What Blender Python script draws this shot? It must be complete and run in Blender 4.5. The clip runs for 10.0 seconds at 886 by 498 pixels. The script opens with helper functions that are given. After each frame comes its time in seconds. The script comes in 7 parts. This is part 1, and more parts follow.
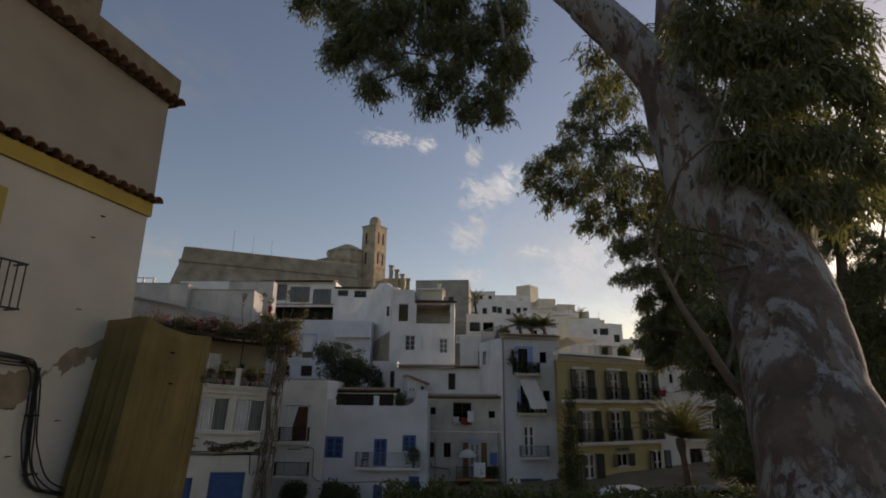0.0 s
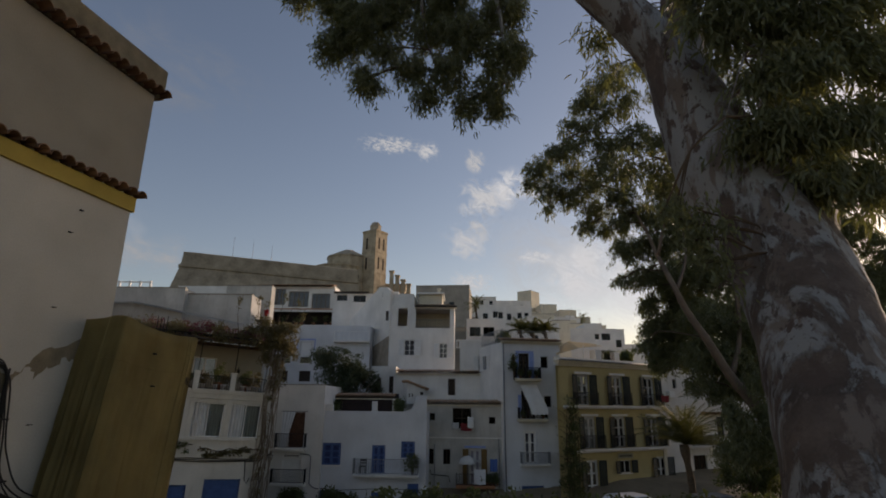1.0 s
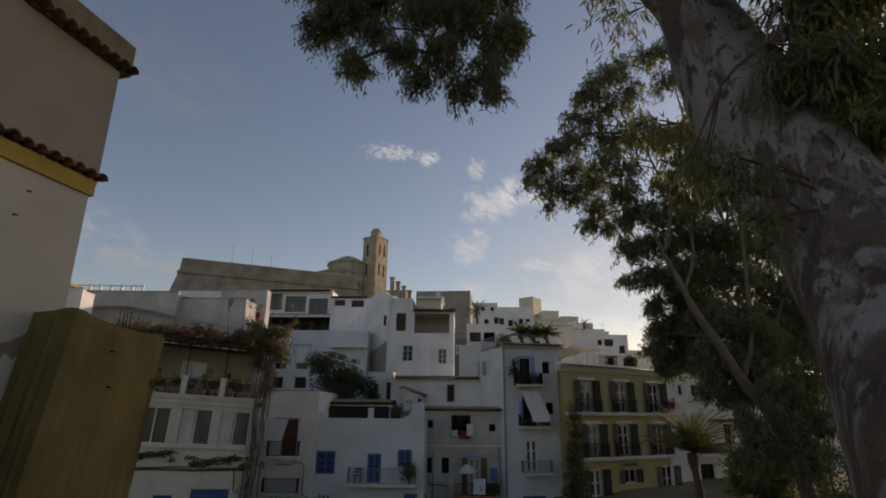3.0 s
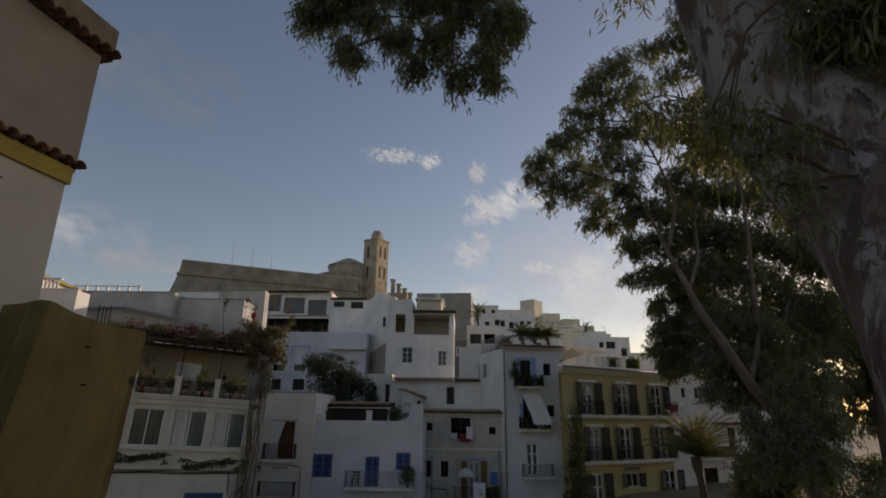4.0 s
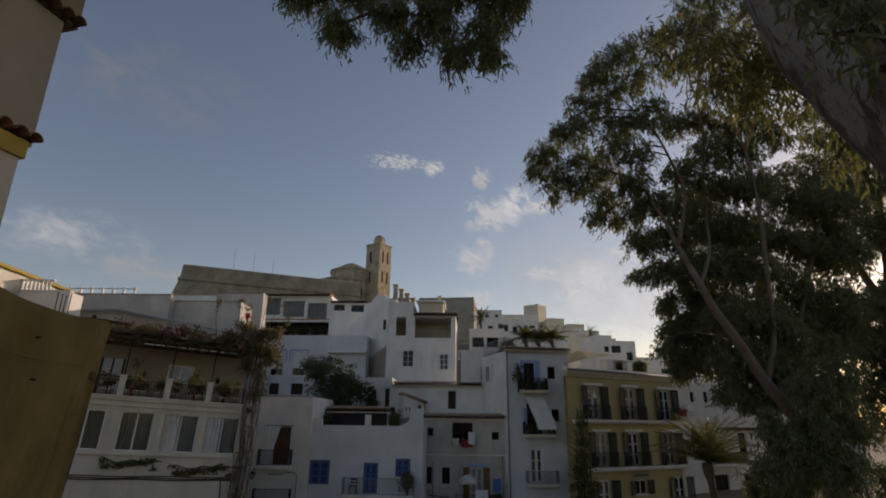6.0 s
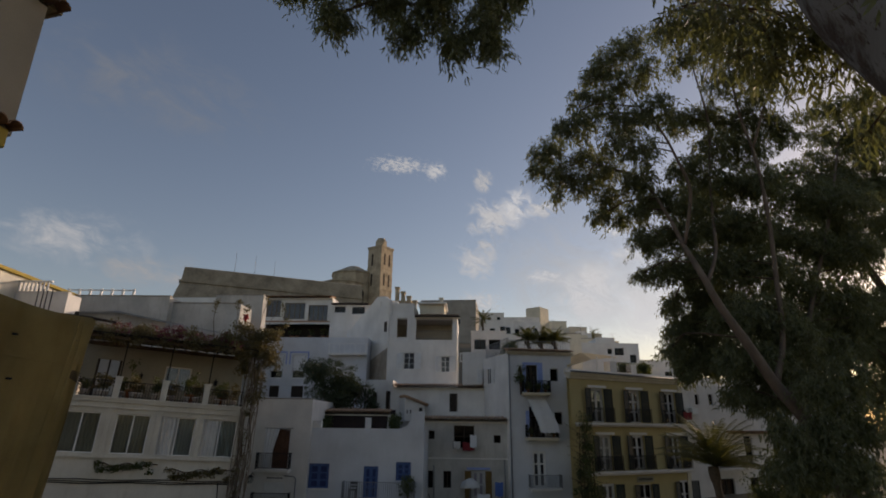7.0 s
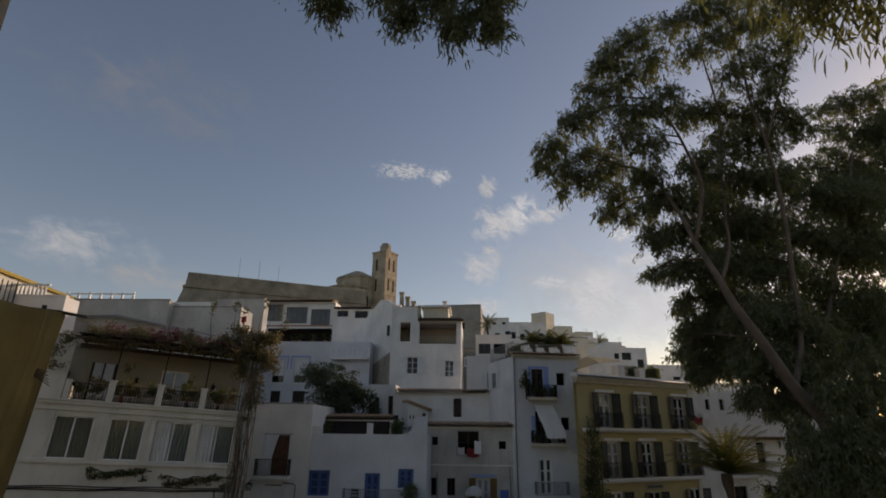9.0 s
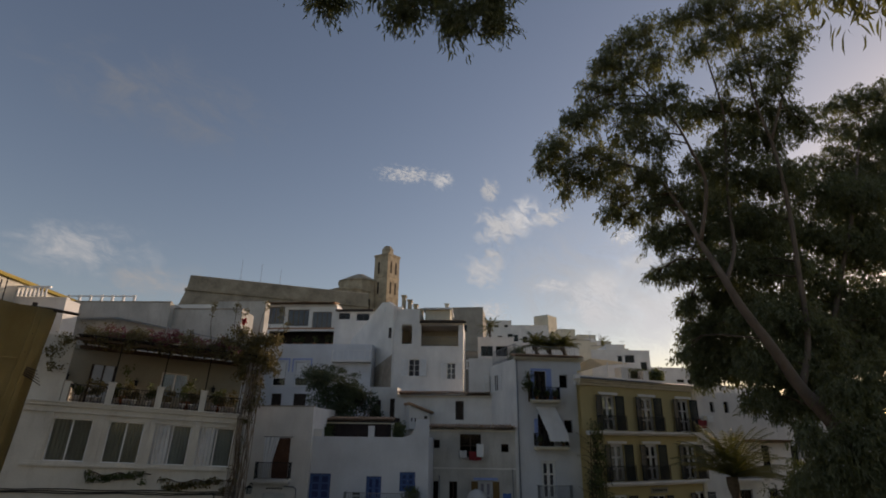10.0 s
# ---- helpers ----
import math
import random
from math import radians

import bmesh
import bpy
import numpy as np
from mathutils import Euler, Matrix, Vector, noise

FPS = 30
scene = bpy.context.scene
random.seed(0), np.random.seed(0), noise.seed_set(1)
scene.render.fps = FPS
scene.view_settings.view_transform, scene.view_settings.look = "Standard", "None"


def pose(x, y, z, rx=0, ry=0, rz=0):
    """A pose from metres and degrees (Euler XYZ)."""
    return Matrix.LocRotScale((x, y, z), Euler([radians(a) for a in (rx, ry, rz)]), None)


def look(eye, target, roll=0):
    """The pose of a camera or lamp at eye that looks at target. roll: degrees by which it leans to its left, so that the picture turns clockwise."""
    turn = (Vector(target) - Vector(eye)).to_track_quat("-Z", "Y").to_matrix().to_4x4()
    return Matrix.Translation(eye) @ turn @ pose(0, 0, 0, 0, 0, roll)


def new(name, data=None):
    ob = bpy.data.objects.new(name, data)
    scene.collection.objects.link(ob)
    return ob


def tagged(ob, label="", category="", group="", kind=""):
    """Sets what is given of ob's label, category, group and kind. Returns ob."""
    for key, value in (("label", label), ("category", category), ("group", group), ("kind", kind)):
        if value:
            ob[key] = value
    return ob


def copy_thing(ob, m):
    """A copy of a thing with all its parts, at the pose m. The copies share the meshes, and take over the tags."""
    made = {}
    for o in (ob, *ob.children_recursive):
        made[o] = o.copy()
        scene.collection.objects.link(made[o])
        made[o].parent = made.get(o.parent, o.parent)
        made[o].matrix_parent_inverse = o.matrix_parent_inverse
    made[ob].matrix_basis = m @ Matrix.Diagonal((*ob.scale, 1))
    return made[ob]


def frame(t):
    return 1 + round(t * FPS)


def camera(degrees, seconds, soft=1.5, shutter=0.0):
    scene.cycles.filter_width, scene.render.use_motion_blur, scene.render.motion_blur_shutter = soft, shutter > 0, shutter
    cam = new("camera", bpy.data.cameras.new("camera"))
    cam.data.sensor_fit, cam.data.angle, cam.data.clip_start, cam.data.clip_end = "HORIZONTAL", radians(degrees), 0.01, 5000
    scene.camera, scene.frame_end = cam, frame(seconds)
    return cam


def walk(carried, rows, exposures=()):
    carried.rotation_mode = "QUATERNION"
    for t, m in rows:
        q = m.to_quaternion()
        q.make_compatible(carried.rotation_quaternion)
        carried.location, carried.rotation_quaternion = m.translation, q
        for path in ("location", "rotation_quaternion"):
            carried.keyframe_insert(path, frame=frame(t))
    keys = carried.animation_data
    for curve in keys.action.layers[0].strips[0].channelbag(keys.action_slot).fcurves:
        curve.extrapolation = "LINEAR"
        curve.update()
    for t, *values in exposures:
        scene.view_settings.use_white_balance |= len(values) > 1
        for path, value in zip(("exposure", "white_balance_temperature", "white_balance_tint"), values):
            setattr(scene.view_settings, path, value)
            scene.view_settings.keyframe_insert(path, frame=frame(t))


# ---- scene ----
cam = camera(78.0, 10.0, soft=1.8)
PATH = [
    (0, (-0.328, 0.644, 8.667), (-0.396, 2.573, 9.191), 0.6),
    (0.5, (-0.282, 0.919, 8.633), (-0.352, 2.844, 9.17), 0.6),
    (1, (-0.225, 1.204, 8.609), (-0.297, 3.127, 9.154), 0.6),
    (1.5, (-0.172, 1.501, 8.609), (-0.246, 3.421, 9.163), 0.6),
    (2, (-0.129, 1.765, 8.608), (-0.204, 3.683, 9.171), 0.7),
    (2.5, (-0.078, 2.06, 8.568), (-0.154, 3.977, 9.135), 0.6),
    (4, (0.074, 2.943, 8.469), (-0.009, 4.855, 9.051), 0.7),
    (4.5, (0.107, 3.234, 8.44), (0.022, 5.144, 9.026), 0.7),
    (5, (0.147, 3.511, 8.405), (0.057, 5.42, 8.996), 0.7),
    (5.5, (0.183, 3.793, 8.371), (0.09, 5.699, 8.968), 0.7),
    (7, (0.244, 4.524, 8.319), (0.141, 6.425, 8.933), 0.7),
    (7.5, (0.28, 4.769, 8.318), (0.171, 6.668, 8.936), 0.8),
    (8, (0.305, 4.968, 8.305), (0.191, 6.866, 8.928), 0.8),
    (8.5, (0.305, 5.163, 8.276), (0.188, 7.058, 8.905), 0.7),
    (9, (0.325, 5.344, 8.272), (0.204, 7.237, 8.906), 0.7),
    (9.5, (0.337, 5.473, 8.249), (0.212, 7.364, 8.889), 0.7),
    (10, (0.344, 5.597, 8.226), (0.215, 7.485, 8.871), 0.7),
]
walk(cam, [(t, look(eye, target, roll)) for t, eye, target, roll in PATH], [(0, 0.25, 7200, 24), (2.5, 0.25, 7200, 24), (4, 0.15, 7200, 24), (10, 0.15, 7200, 24)])

# ---- world, sun, exposure ----
SUN_EL, SUN_AZ = radians(12.0), radians(50.0)   # azimuth from +y towards +x
world = bpy.data.worlds.new("sky_world")
scene.world = world
world.use_nodes = True
wn = world.node_tree
sky = wn.nodes.new("ShaderNodeTexSky")
sky.sky_type = "NISHITA"
sky.sun_disc = False
sky.sun_elevation, sky.sun_rotation = SUN_EL, SUN_AZ
sky.air_density, sky.dust_density, sky.ozone_density = 1.0, 0.7, 1.0
wn.links.new(sky.outputs["Color"], wn.nodes["Background"].inputs["Color"])
wn.nodes["Background"].inputs["Strength"].default_value = 0.102

sun = new("sun", bpy.data.lights.new("sun", "SUN"))
sun.data.energy, sun.data.angle, sun.data.color = 1.95, radians(0.6), (1.0, 0.86, 0.68)
sun.matrix_world = look((60, 60, 60), Vector((60, 60, 60)) - Vector((math.sin(SUN_AZ) * math.cos(SUN_EL), math.cos(SUN_AZ) * math.cos(SUN_EL), math.sin(SUN_EL))))


# ---- materials ----
def mat(name, color, rough=0.8, var=0.25, scale=3.0, fine=40.0, bump=0.25, metal=0.0, streak=0.0, streak_color=(0.25, 0.22, 0.18), spec=0.3, island=0.0):
    """A surface with large blotches, fine grain, relief and, where asked, streaks running down it."""
    m = bpy.data.materials.new(name)
    m.use_nodes = True
    n, l = m.node_tree.nodes, m.node_tree.links
    b = n["Principled BSDF"]
    b.inputs["Roughness"].default_value, b.inputs["Metallic"].default_value = rough, metal
    b.inputs["Specular IOR Level"].default_value = spec
    tc = n.new("ShaderNodeTexCoord")
    big, small = n.new("ShaderNodeTexNoise"), n.new("ShaderNodeTexNoise")
    big.inputs["Scale"].default_value, big.inputs["Detail"].default_value = scale, 5
    small.inputs["Scale"].default_value, small.inputs["Detail"].default_value = fine, 4
    for t in (big, small):
        l.new(tc.outputs["Object"], t.inputs["Vector"])
    add = n.new("ShaderNodeMath")
    add.operation = "MULTIPLY_ADD"
    add.inputs[1].default_value = 0.35
    l.new(small.outputs["Fac"], add.inputs[0])
    l.new(big.outputs["Fac"], add.inputs[2])
    ramp = n.new("ShaderNodeMapRange")
    ramp.inputs["From Min"].default_value, ramp.inputs["From Max"].default_value = 0.42, 0.95
    ramp.inputs["To Min"].default_value, ramp.inputs["To Max"].default_value = 1 - var, 1 + var * 0.35
    l.new(add.outputs[0], ramp.inputs["Value"])
    mul = n.new("ShaderNodeMix")
    mul.data_type, mul.blend_type = "RGBA", "MULTIPLY"
    mul.inputs["Factor"].default_value = 1.0
    mul.inputs["A"].default_value = (*color, 1)
    l.new(ramp.outputs[0], mul.inputs["B"])
    out = mul.outputs["Result"]
    if island:
        info, rnd = n.new("ShaderNodeObjectInfo"), n.new("ShaderNodeMapRange")
        rnd.inputs["To Min"].default_value, rnd.inputs["To Max"].default_value = 1 - island, 1 + island * 0.4
        l.new(info.outputs["Random"], rnd.inputs["Value"])
        m3 = n.new("ShaderNodeMix")
        m3.data_type, m3.blend_type = "RGBA", "MULTIPLY"
        m3.inputs["Factor"].default_value = 1.0
        l.new(out, m3.inputs["A"])
        l.new(rnd.outputs[0], m3.inputs["B"])
        out = m3.outputs["Result"]
    if streak:
        mp, st, mr, mx = n.new("ShaderNodeMapping"), n.new("ShaderNodeTexNoise"), n.new("ShaderNodeMapRange"), n.new("ShaderNodeMix")
        mp.inputs["Scale"].default_value = (1.6, 1.6, 0.5)
        st.inputs["Scale"].default_value, st.inputs["Detail"].default_value = 1.3, 9
        st.inputs["Roughness"].default_value = 0.65
        l.new(tc.outputs["Object"], mp.inputs["Vector"])
        l.new(mp.outputs[0], st.inputs["Vector"])
        mr.inputs["From Min"].default_value, mr.inputs["From Max"].default_value = 0.5, 0.78
        mr.inputs["To Max"].default_value = streak
        l.new(st.outputs["Fac"], mr.inputs["Value"])
        mx.data_type = "RGBA"
        l.new(mr.outputs[0], mx.inputs["Factor"])
        l.new(out, mx.inputs["A"])
        mx.inputs["B"].default_value = (*streak_color, 1)
        out = mx.outputs["Result"]
    l.new(out, b.inputs["Base Color"])
    if bump:
        bp = n.new("ShaderNodeBump")
        bp.inputs["Strength"].default_value, bp.inputs["Distance"].default_value = bump, 0.02
        l.new(add.outputs[0], bp.inputs["Height"])
        l.new(bp.outputs[0], b.inputs["Normal"])
    return m


def leaf_mat(name, color, back=(0.16, 0.17, 0.03), through_light=0.45):
    """Leaves: matt above, letting some light through, each leaf a little different."""
    m = bpy.data.materials.new(name)
    m.use_nodes = True
    n, l = m.node_tree.nodes, m.node_tree.links
    b, out = n["Principled BSDF"], n["Material Output"]
    geo, hue = n.new("ShaderNodeNewGeometry"), n.new("ShaderNodeMapRange")
    hue.inputs["To Min"].default_value, hue.inputs["To Max"].default_value = 0.55, 1.35
    l.new(geo.outputs["Random Per Island"], hue.inputs["Value"])
    mul = n.new("ShaderNodeMix")
    mul.data_type, mul.blend_type = "RGBA", "MULTIPLY"
    mul.inputs["Factor"].default_value = 1.0
    mul.inputs["A"].default_value = (*color, 1)
    l.new(hue.outputs[0], mul.inputs["B"])
    l.new(mul.outputs["Result"], b.inputs["Base Color"])
    b.inputs["Roughness"].default_value = 0.5
    tr, mix = n.new("ShaderNodeBsdfTranslucent"), n.new("ShaderNodeMixShader")
    tr.inputs["Color"].default_value = (*back, 1)
    mix.inputs["Fac"].default_value = through_light
    l.new(b.outputs[0], mix.inputs[1])
    l.new(tr.outputs[0], mix.inputs[2])
    l.new(mix.outputs[0], out.inputs["Surface"])
    return m


def glass_mat(name="window_glass", tint=(0.8, 0.84, 0.84)):
    m = bpy.data.materials.new(name)
    m.use_nodes = True
    n, l = m.node_tree.nodes, m.node_tree.links
    gl, tp, fr, mix = n.new("ShaderNodeBsdfGlossy"), n.new("ShaderNodeBsdfTransparent"), n.new("ShaderNodeFresnel"), n.new("ShaderNodeMixShader")
    gl.inputs["Roughness"].default_value = 0.04
    tp.inputs["Color"].default_value = (*tint, 1)
    fr.inputs["IOR"].default_value = 1.42
    l.new(fr.outputs[0], mix.inputs["Fac"])
    l.new(tp.outputs[0], mix.inputs[1])
    l.new(gl.outputs[0], mix.inputs[2])
    l.new(mix.outputs[0], n["Material Output"].inputs["Surface"])
    return m


def bark_mat():
    """Eucalyptus bark: red-brown old bark, large smooth pale plates with ragged lower ends, dark flakes."""
    m = mat("eucalyptus_bark", (0.14, 0.105, 0.086), 0.85, 0.5, 3.0, 30, 0.8)
    n, l = m.node_tree.nodes, m.node_tree.links
    b = n["Principled BSDF"]
    tc, out = n.new("ShaderNodeTexCoord"), b.inputs["Base Color"].links[0].from_socket
    height = None
    layers = ((1.7, 0.36, 0.47, 0.515, (0.27, 0.27, 0.265)), (3.4, 0.3, 0.52, 0.58, (0.185, 0.15, 0.128)), (6.0, 0.45, 0.56, 0.60, (0.1, 0.072, 0.06)), (16.0, 0.5, 0.58, 0.63, (0.1, 0.08, 0.068)))
    for k, (scale, squash, lo, hi, col) in enumerate(layers):
        mp, ns, rg, mx = n.new("ShaderNodeMapping"), n.new("ShaderNodeTexNoise"), n.new("ShaderNodeMapRange"), n.new("ShaderNodeMix")
        mp.inputs["Scale"].default_value, mp.inputs["Location"].default_value = (1, 1, squash), (3.7 * k + 0.4, 1.3 * k, 2.1)
        ns.inputs["Scale"].default_value, ns.inputs["Detail"].default_value, ns.inputs["Roughness"].default_value, ns.inputs["Distortion"].default_value = scale, 10, 0.66, 0.35
        rg.inputs["From Min"].default_value, rg.inputs["From Max"].default_value = lo, hi
        l.new(tc.outputs["Object"], mp.inputs["Vector"])
        l.new(mp.outputs[0], ns.inputs["Vector"])
        l.new(ns.outputs["Fac"], rg.inputs["Value"])
        if k == 0:      # the old bark has fallen from the upper stem, less from the butt
            sep, up, add = n.new("ShaderNodeSeparateXYZ"), n.new("ShaderNodeMapRange"), n.new("ShaderNodeMath")
            up.inputs["From Min"].default_value, up.inputs["From Max"].default_value = 3.7, 5.2
            up.inputs["To Min"].default_value, up.inputs["To Max"].default_value = -0.03, 0.055
            l.new(tc.outputs["Object"], sep.inputs[0])
            l.new(sep.outputs["Z"], up.inputs["Value"])
            l.new(ns.outputs["Fac"], add.inputs[0])
            l.new(up.outputs[0], add.inputs[1])
            l.new(add.outputs[0], rg.inputs["Value"])
        mx.data_type = "RGBA"
        l.new(rg.outputs[0], mx.inputs["Factor"])
        l.new(out, mx.inputs["A"])
        mx.inputs["B"].default_value = (*col, 1)
        out = mx.outputs["Result"]
        if k == 0:
            height = rg.outputs[0]
    l.new(out, b.inputs["Base Color"])
    bp, old = n.new("ShaderNodeBump"), b.inputs["Normal"].links[0].from_socket
    bp.inputs["Strength"].default_value, bp.inputs["Distance"].default_value = 0.6, 0.03
    bp.invert = True
    l.new(height, bp.inputs["Height"])
    l.new(old, bp.inputs["Normal"])
    l.new(bp.outputs[0], b.inputs["Normal"])
    return m


M_WHITE = mat("whitewashed_plaster", (0.80, 0.775, 0.73), 0.9, 0.22, 0.6, 14, 0.45, streak=0.24, streak_color=(0.45, 0.41, 0.35))
M_WARMWHITE = mat("old_warm_whitewash", (0.66, 0.63, 0.55), 0.9, 0.22, 0.6, 14, 0.45, streak=0.5, streak_color=(0.38, 0.34, 0.27))
M_BLUEWHITE = mat("pale_blue_plaster", (0.68, 0.70, 0.73), 0.9, 0.2, 0.6, 14, 0.4, streak=0.2, streak_color=(0.42, 0.42, 0.42))
M_CREAM = mat("cream_plaster", (0.72, 0.66, 0.52), 0.9, 0.16, 0.6, 14, 0.3, streak=0.35, streak_color=(0.36, 0.31, 0.24))
M_OCHRE = mat("ochre_plaster", (0.54, 0.45, 0.225), 0.9, 0.18, 0.5, 12, 0.3, streak=0.3, streak_color=(0.36, 0.27, 0.13))
M_GREYWALL = mat("grey_render", (0.38, 0.35, 0.30), 0.95, 0.25, 0.7, 18, 0.5, streak=0.4, streak_color=(0.2, 0.18, 0.15))
M_STAIN = mat("weathered_render", (0.40, 0.35, 0.29), 0.95, 0.4, 1.2, 20, 0.7, streak=0.6, streak_color=(0.16, 0.14, 0.12))
M_STONE = mat("fortress_stone", (0.40, 0.34, 0.25), 0.95, 0.5, 0.35, 2.0, 1.0, streak=0.3, streak_color=(0.22, 0.18, 0.13))
M_TOWER = mat("tower_stone", (0.50, 0.42, 0.30), 0.95, 0.45, 0.5, 2.5, 0.9, streak=0.35, streak_color=(0.22, 0.18, 0.13))
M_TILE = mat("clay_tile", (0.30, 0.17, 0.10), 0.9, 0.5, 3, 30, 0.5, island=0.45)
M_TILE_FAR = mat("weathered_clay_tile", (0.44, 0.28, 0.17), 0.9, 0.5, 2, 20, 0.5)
M_BAND = mat("yellow_paint", (0.38, 0.28, 0.06), 0.8, 0.2, 1.5, 30, 0.2)
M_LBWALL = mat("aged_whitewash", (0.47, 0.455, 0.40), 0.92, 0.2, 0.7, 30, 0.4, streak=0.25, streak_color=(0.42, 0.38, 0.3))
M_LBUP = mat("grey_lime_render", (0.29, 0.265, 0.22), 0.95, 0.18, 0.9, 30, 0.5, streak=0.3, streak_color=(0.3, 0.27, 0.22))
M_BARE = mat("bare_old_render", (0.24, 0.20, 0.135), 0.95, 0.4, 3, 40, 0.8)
M_CLOTH = mat("mustard_canvas", (0.33, 0.26, 0.112), 0.95, 0.35, 1.2, 120, 0.3, streak=0.5, streak_color=(0.2, 0.12, 0.03))
M_GREEN = mat("dark_green_shutter", (0.022, 0.03, 0.026), 0.6, 0.3, 4, 30, 0.2)
M_BLUE = mat("blue_painted_wood", (0.06, 0.125, 0.30), 0.6, 0.25, 3, 30, 0.25)
M_LILAC = mat("blue_lilac_paint", (0.30, 0.40, 0.72), 0.75, 0.2, 3, 30, 0.2)
M_WOOD = mat("red_brown_wood", (0.13, 0.06, 0.035), 0.6, 0.35, 4, 40, 0.3)
M_YWOOD = mat("varnished_pine", (0.187, 0.110, 0.033), 0.55, 0.3, 4, 40, 0.2)
# timber brown, also given to plates that imitate shade in openings
M_WOOD_AND_SHADE = mat("dark_timber_and_shade", (0.05, 0.038, 0.03), 0.8, 0.3, 4, 40, 0.3)
M_WPAINT = mat("white_paint", (0.78, 0.78, 0.76), 0.55, 0.1, 3, 40, 0.1)
M_IRON = mat("black_wrought_iron", (0.02, 0.02, 0.022), 0.55, 0.3, 6, 40, 0.1, metal=0.4)
M_GREYIRON = mat("grey_painted_iron", (0.22, 0.23, 0.24), 0.5, 0.2, 6, 40, 0.1)
M_CURTAIN = mat("sheer_curtain", (0.62, 0.62, 0.60), 0.95, 0.2, 2, 30, 0.2)
M_BROWNCURT = mat("brown_curtain", (0.60, 0.54, 0.45), 0.95, 0.25, 2, 30, 0.2)
M_MAUVE = mat("mauve_blind", (0.30, 0.27, 0.31), 0.9, 0.2, 2, 30, 0.2)
M_AWNING = mat("white_canvas", (0.76, 0.77, 0.78), 0.9, 0.08, 2, 60, 0.15)
M_BEIGECANVAS = mat("beige_canvas", (0.72, 0.62, 0.42), 0.9, 0.1, 2, 60, 0.15)
# brown of the drop canvas, also on sheets that imitate room shade
M_CANVAS_AND_SHADE = mat("dark_canvas_and_shade", (0.045, 0.032, 0.03), 0.9, 0.3, 2, 40, 0.2)
M_RED = mat("red_cloth", (0.22, 0.03, 0.035), 0.9, 0.2, 5, 60, 0.2)
M_BLUECLOTH = mat("blue_cloth", (0.08, 0.16, 0.42), 0.9, 0.2, 5, 60, 0.2)
M_TERRA = mat("terracotta", (0.40, 0.19, 0.10), 0.85, 0.2, 6, 40, 0.2)
M_CABLE = mat("black_cable", (0.025, 0.024, 0.023), 0.6, 0.2, 8, 40, 0.1)
M_GROUND = mat("dry_earth", (0.22, 0.18, 0.12), 0.95, 0.4, 0.3, 3, 0.6)
M_ROAD = mat("asphalt", (0.055, 0.054, 0.052), 0.9, 0.3, 0.8, 60, 0.5)
M_BARK = bark_mat()
M_LIMB = mat("red_brown_bark", (0.19, 0.14, 0.105), 0.85, 0.4, 2.0, 20, 0.5)
M_BARKDARK = mat("brown_bark", (0.13, 0.09, 0.06), 0.9, 0.4, 3, 25, 0.8)
M_VINEWOOD = mat("dry_vine_wood", (0.30, 0.25, 0.2), 0.9, 0.35, 5, 40, 0.5)
M_PALMBARK = mat("palm_bark", (0.13, 0.095, 0.06), 0.95, 0.5, 8, 30, 0.9)
M_LEAF = leaf_mat("eucalyptus_leaf", (0.155, 0.168, 0.088), (0.205, 0.215, 0.06), 0.4)
M_LEAF_DARK = leaf_mat("dark_leaf", (0.075, 0.098, 0.042), (0.17, 0.19, 0.04), 0.38)
M_CITRUS = leaf_mat("citrus_leaf", (0.05, 0.07, 0.035), (0.09, 0.11, 0.03), 0.25)
M_PALMLEAF = leaf_mat("palm_leaf", (0.075, 0.085, 0.03), (0.20, 0.19, 0.04), 0.35)
M_VINE = leaf_mat("bougainvillea_leaf", (0.13, 0.115, 0.058), (0.24, 0.19, 0.06), 0.4)
M_FLOWER = leaf_mat("magenta_flower", (0.20, 0.045, 0.065), (0.22, 0.05, 0.07), 0.3)
M_REDFLOWER = leaf_mat("red_flower", (0.5, 0.03, 0.04), (0.5, 0.04, 0.04), 0.35)
M_GLASS = glass_mat()
# glass tint darkened to stand for the unlit rooms behind
M_SHADEGLASS = glass_mat("room_shade_glass", (0.22, 0.24, 0.25))
# opaque dark blue; the dark look of reflecting panes put into colour
M_BLUEPANE = mat("dark_blue_pane", (0.022, 0.045, 0.15), 0.35, 0.3, 4, 30, 0.1)
M_OLDWHITE = mat("weathered_whitewash", (0.58, 0.56, 0.51), 0.92, 0.4, 0.5, 12, 0.6, streak=0.7, streak_color=(0.34, 0.31, 0.26))
M_BUFF = mat("buff_plaster", (0.36, 0.345, 0.27), 0.92, 0.2, 0.6, 14, 0.3, streak=0.3, streak_color=(0.3, 0.26, 0.19))
M_CARWHITE = mat("white_car_paint", (0.75, 0.75, 0.75), 0.25, 0.05, 1, 20, 0.0, spec=0.6)
M_RUBBER = mat("tyre_rubber", (0.02, 0.02, 0.02), 0.85, 0.2, 10, 60, 0.2)


# ---- mesh helpers ----
def part(name, bm, material, parent=None, label="", loc=None):
    """Links a bmesh as one mesh object, under a thing or a part."""
    bmesh.ops.recalc_face_normals(bm, faces=bm.faces)
    me = bpy.data.meshes.new(name)
    bm.to_mesh(me)
    bm.free()
    me.materials.append(material)
    ob = new(name, me)
    if parent:
        ob.parent = parent
    if loc:
        ob.location = loc
    return tagged(ob, label)


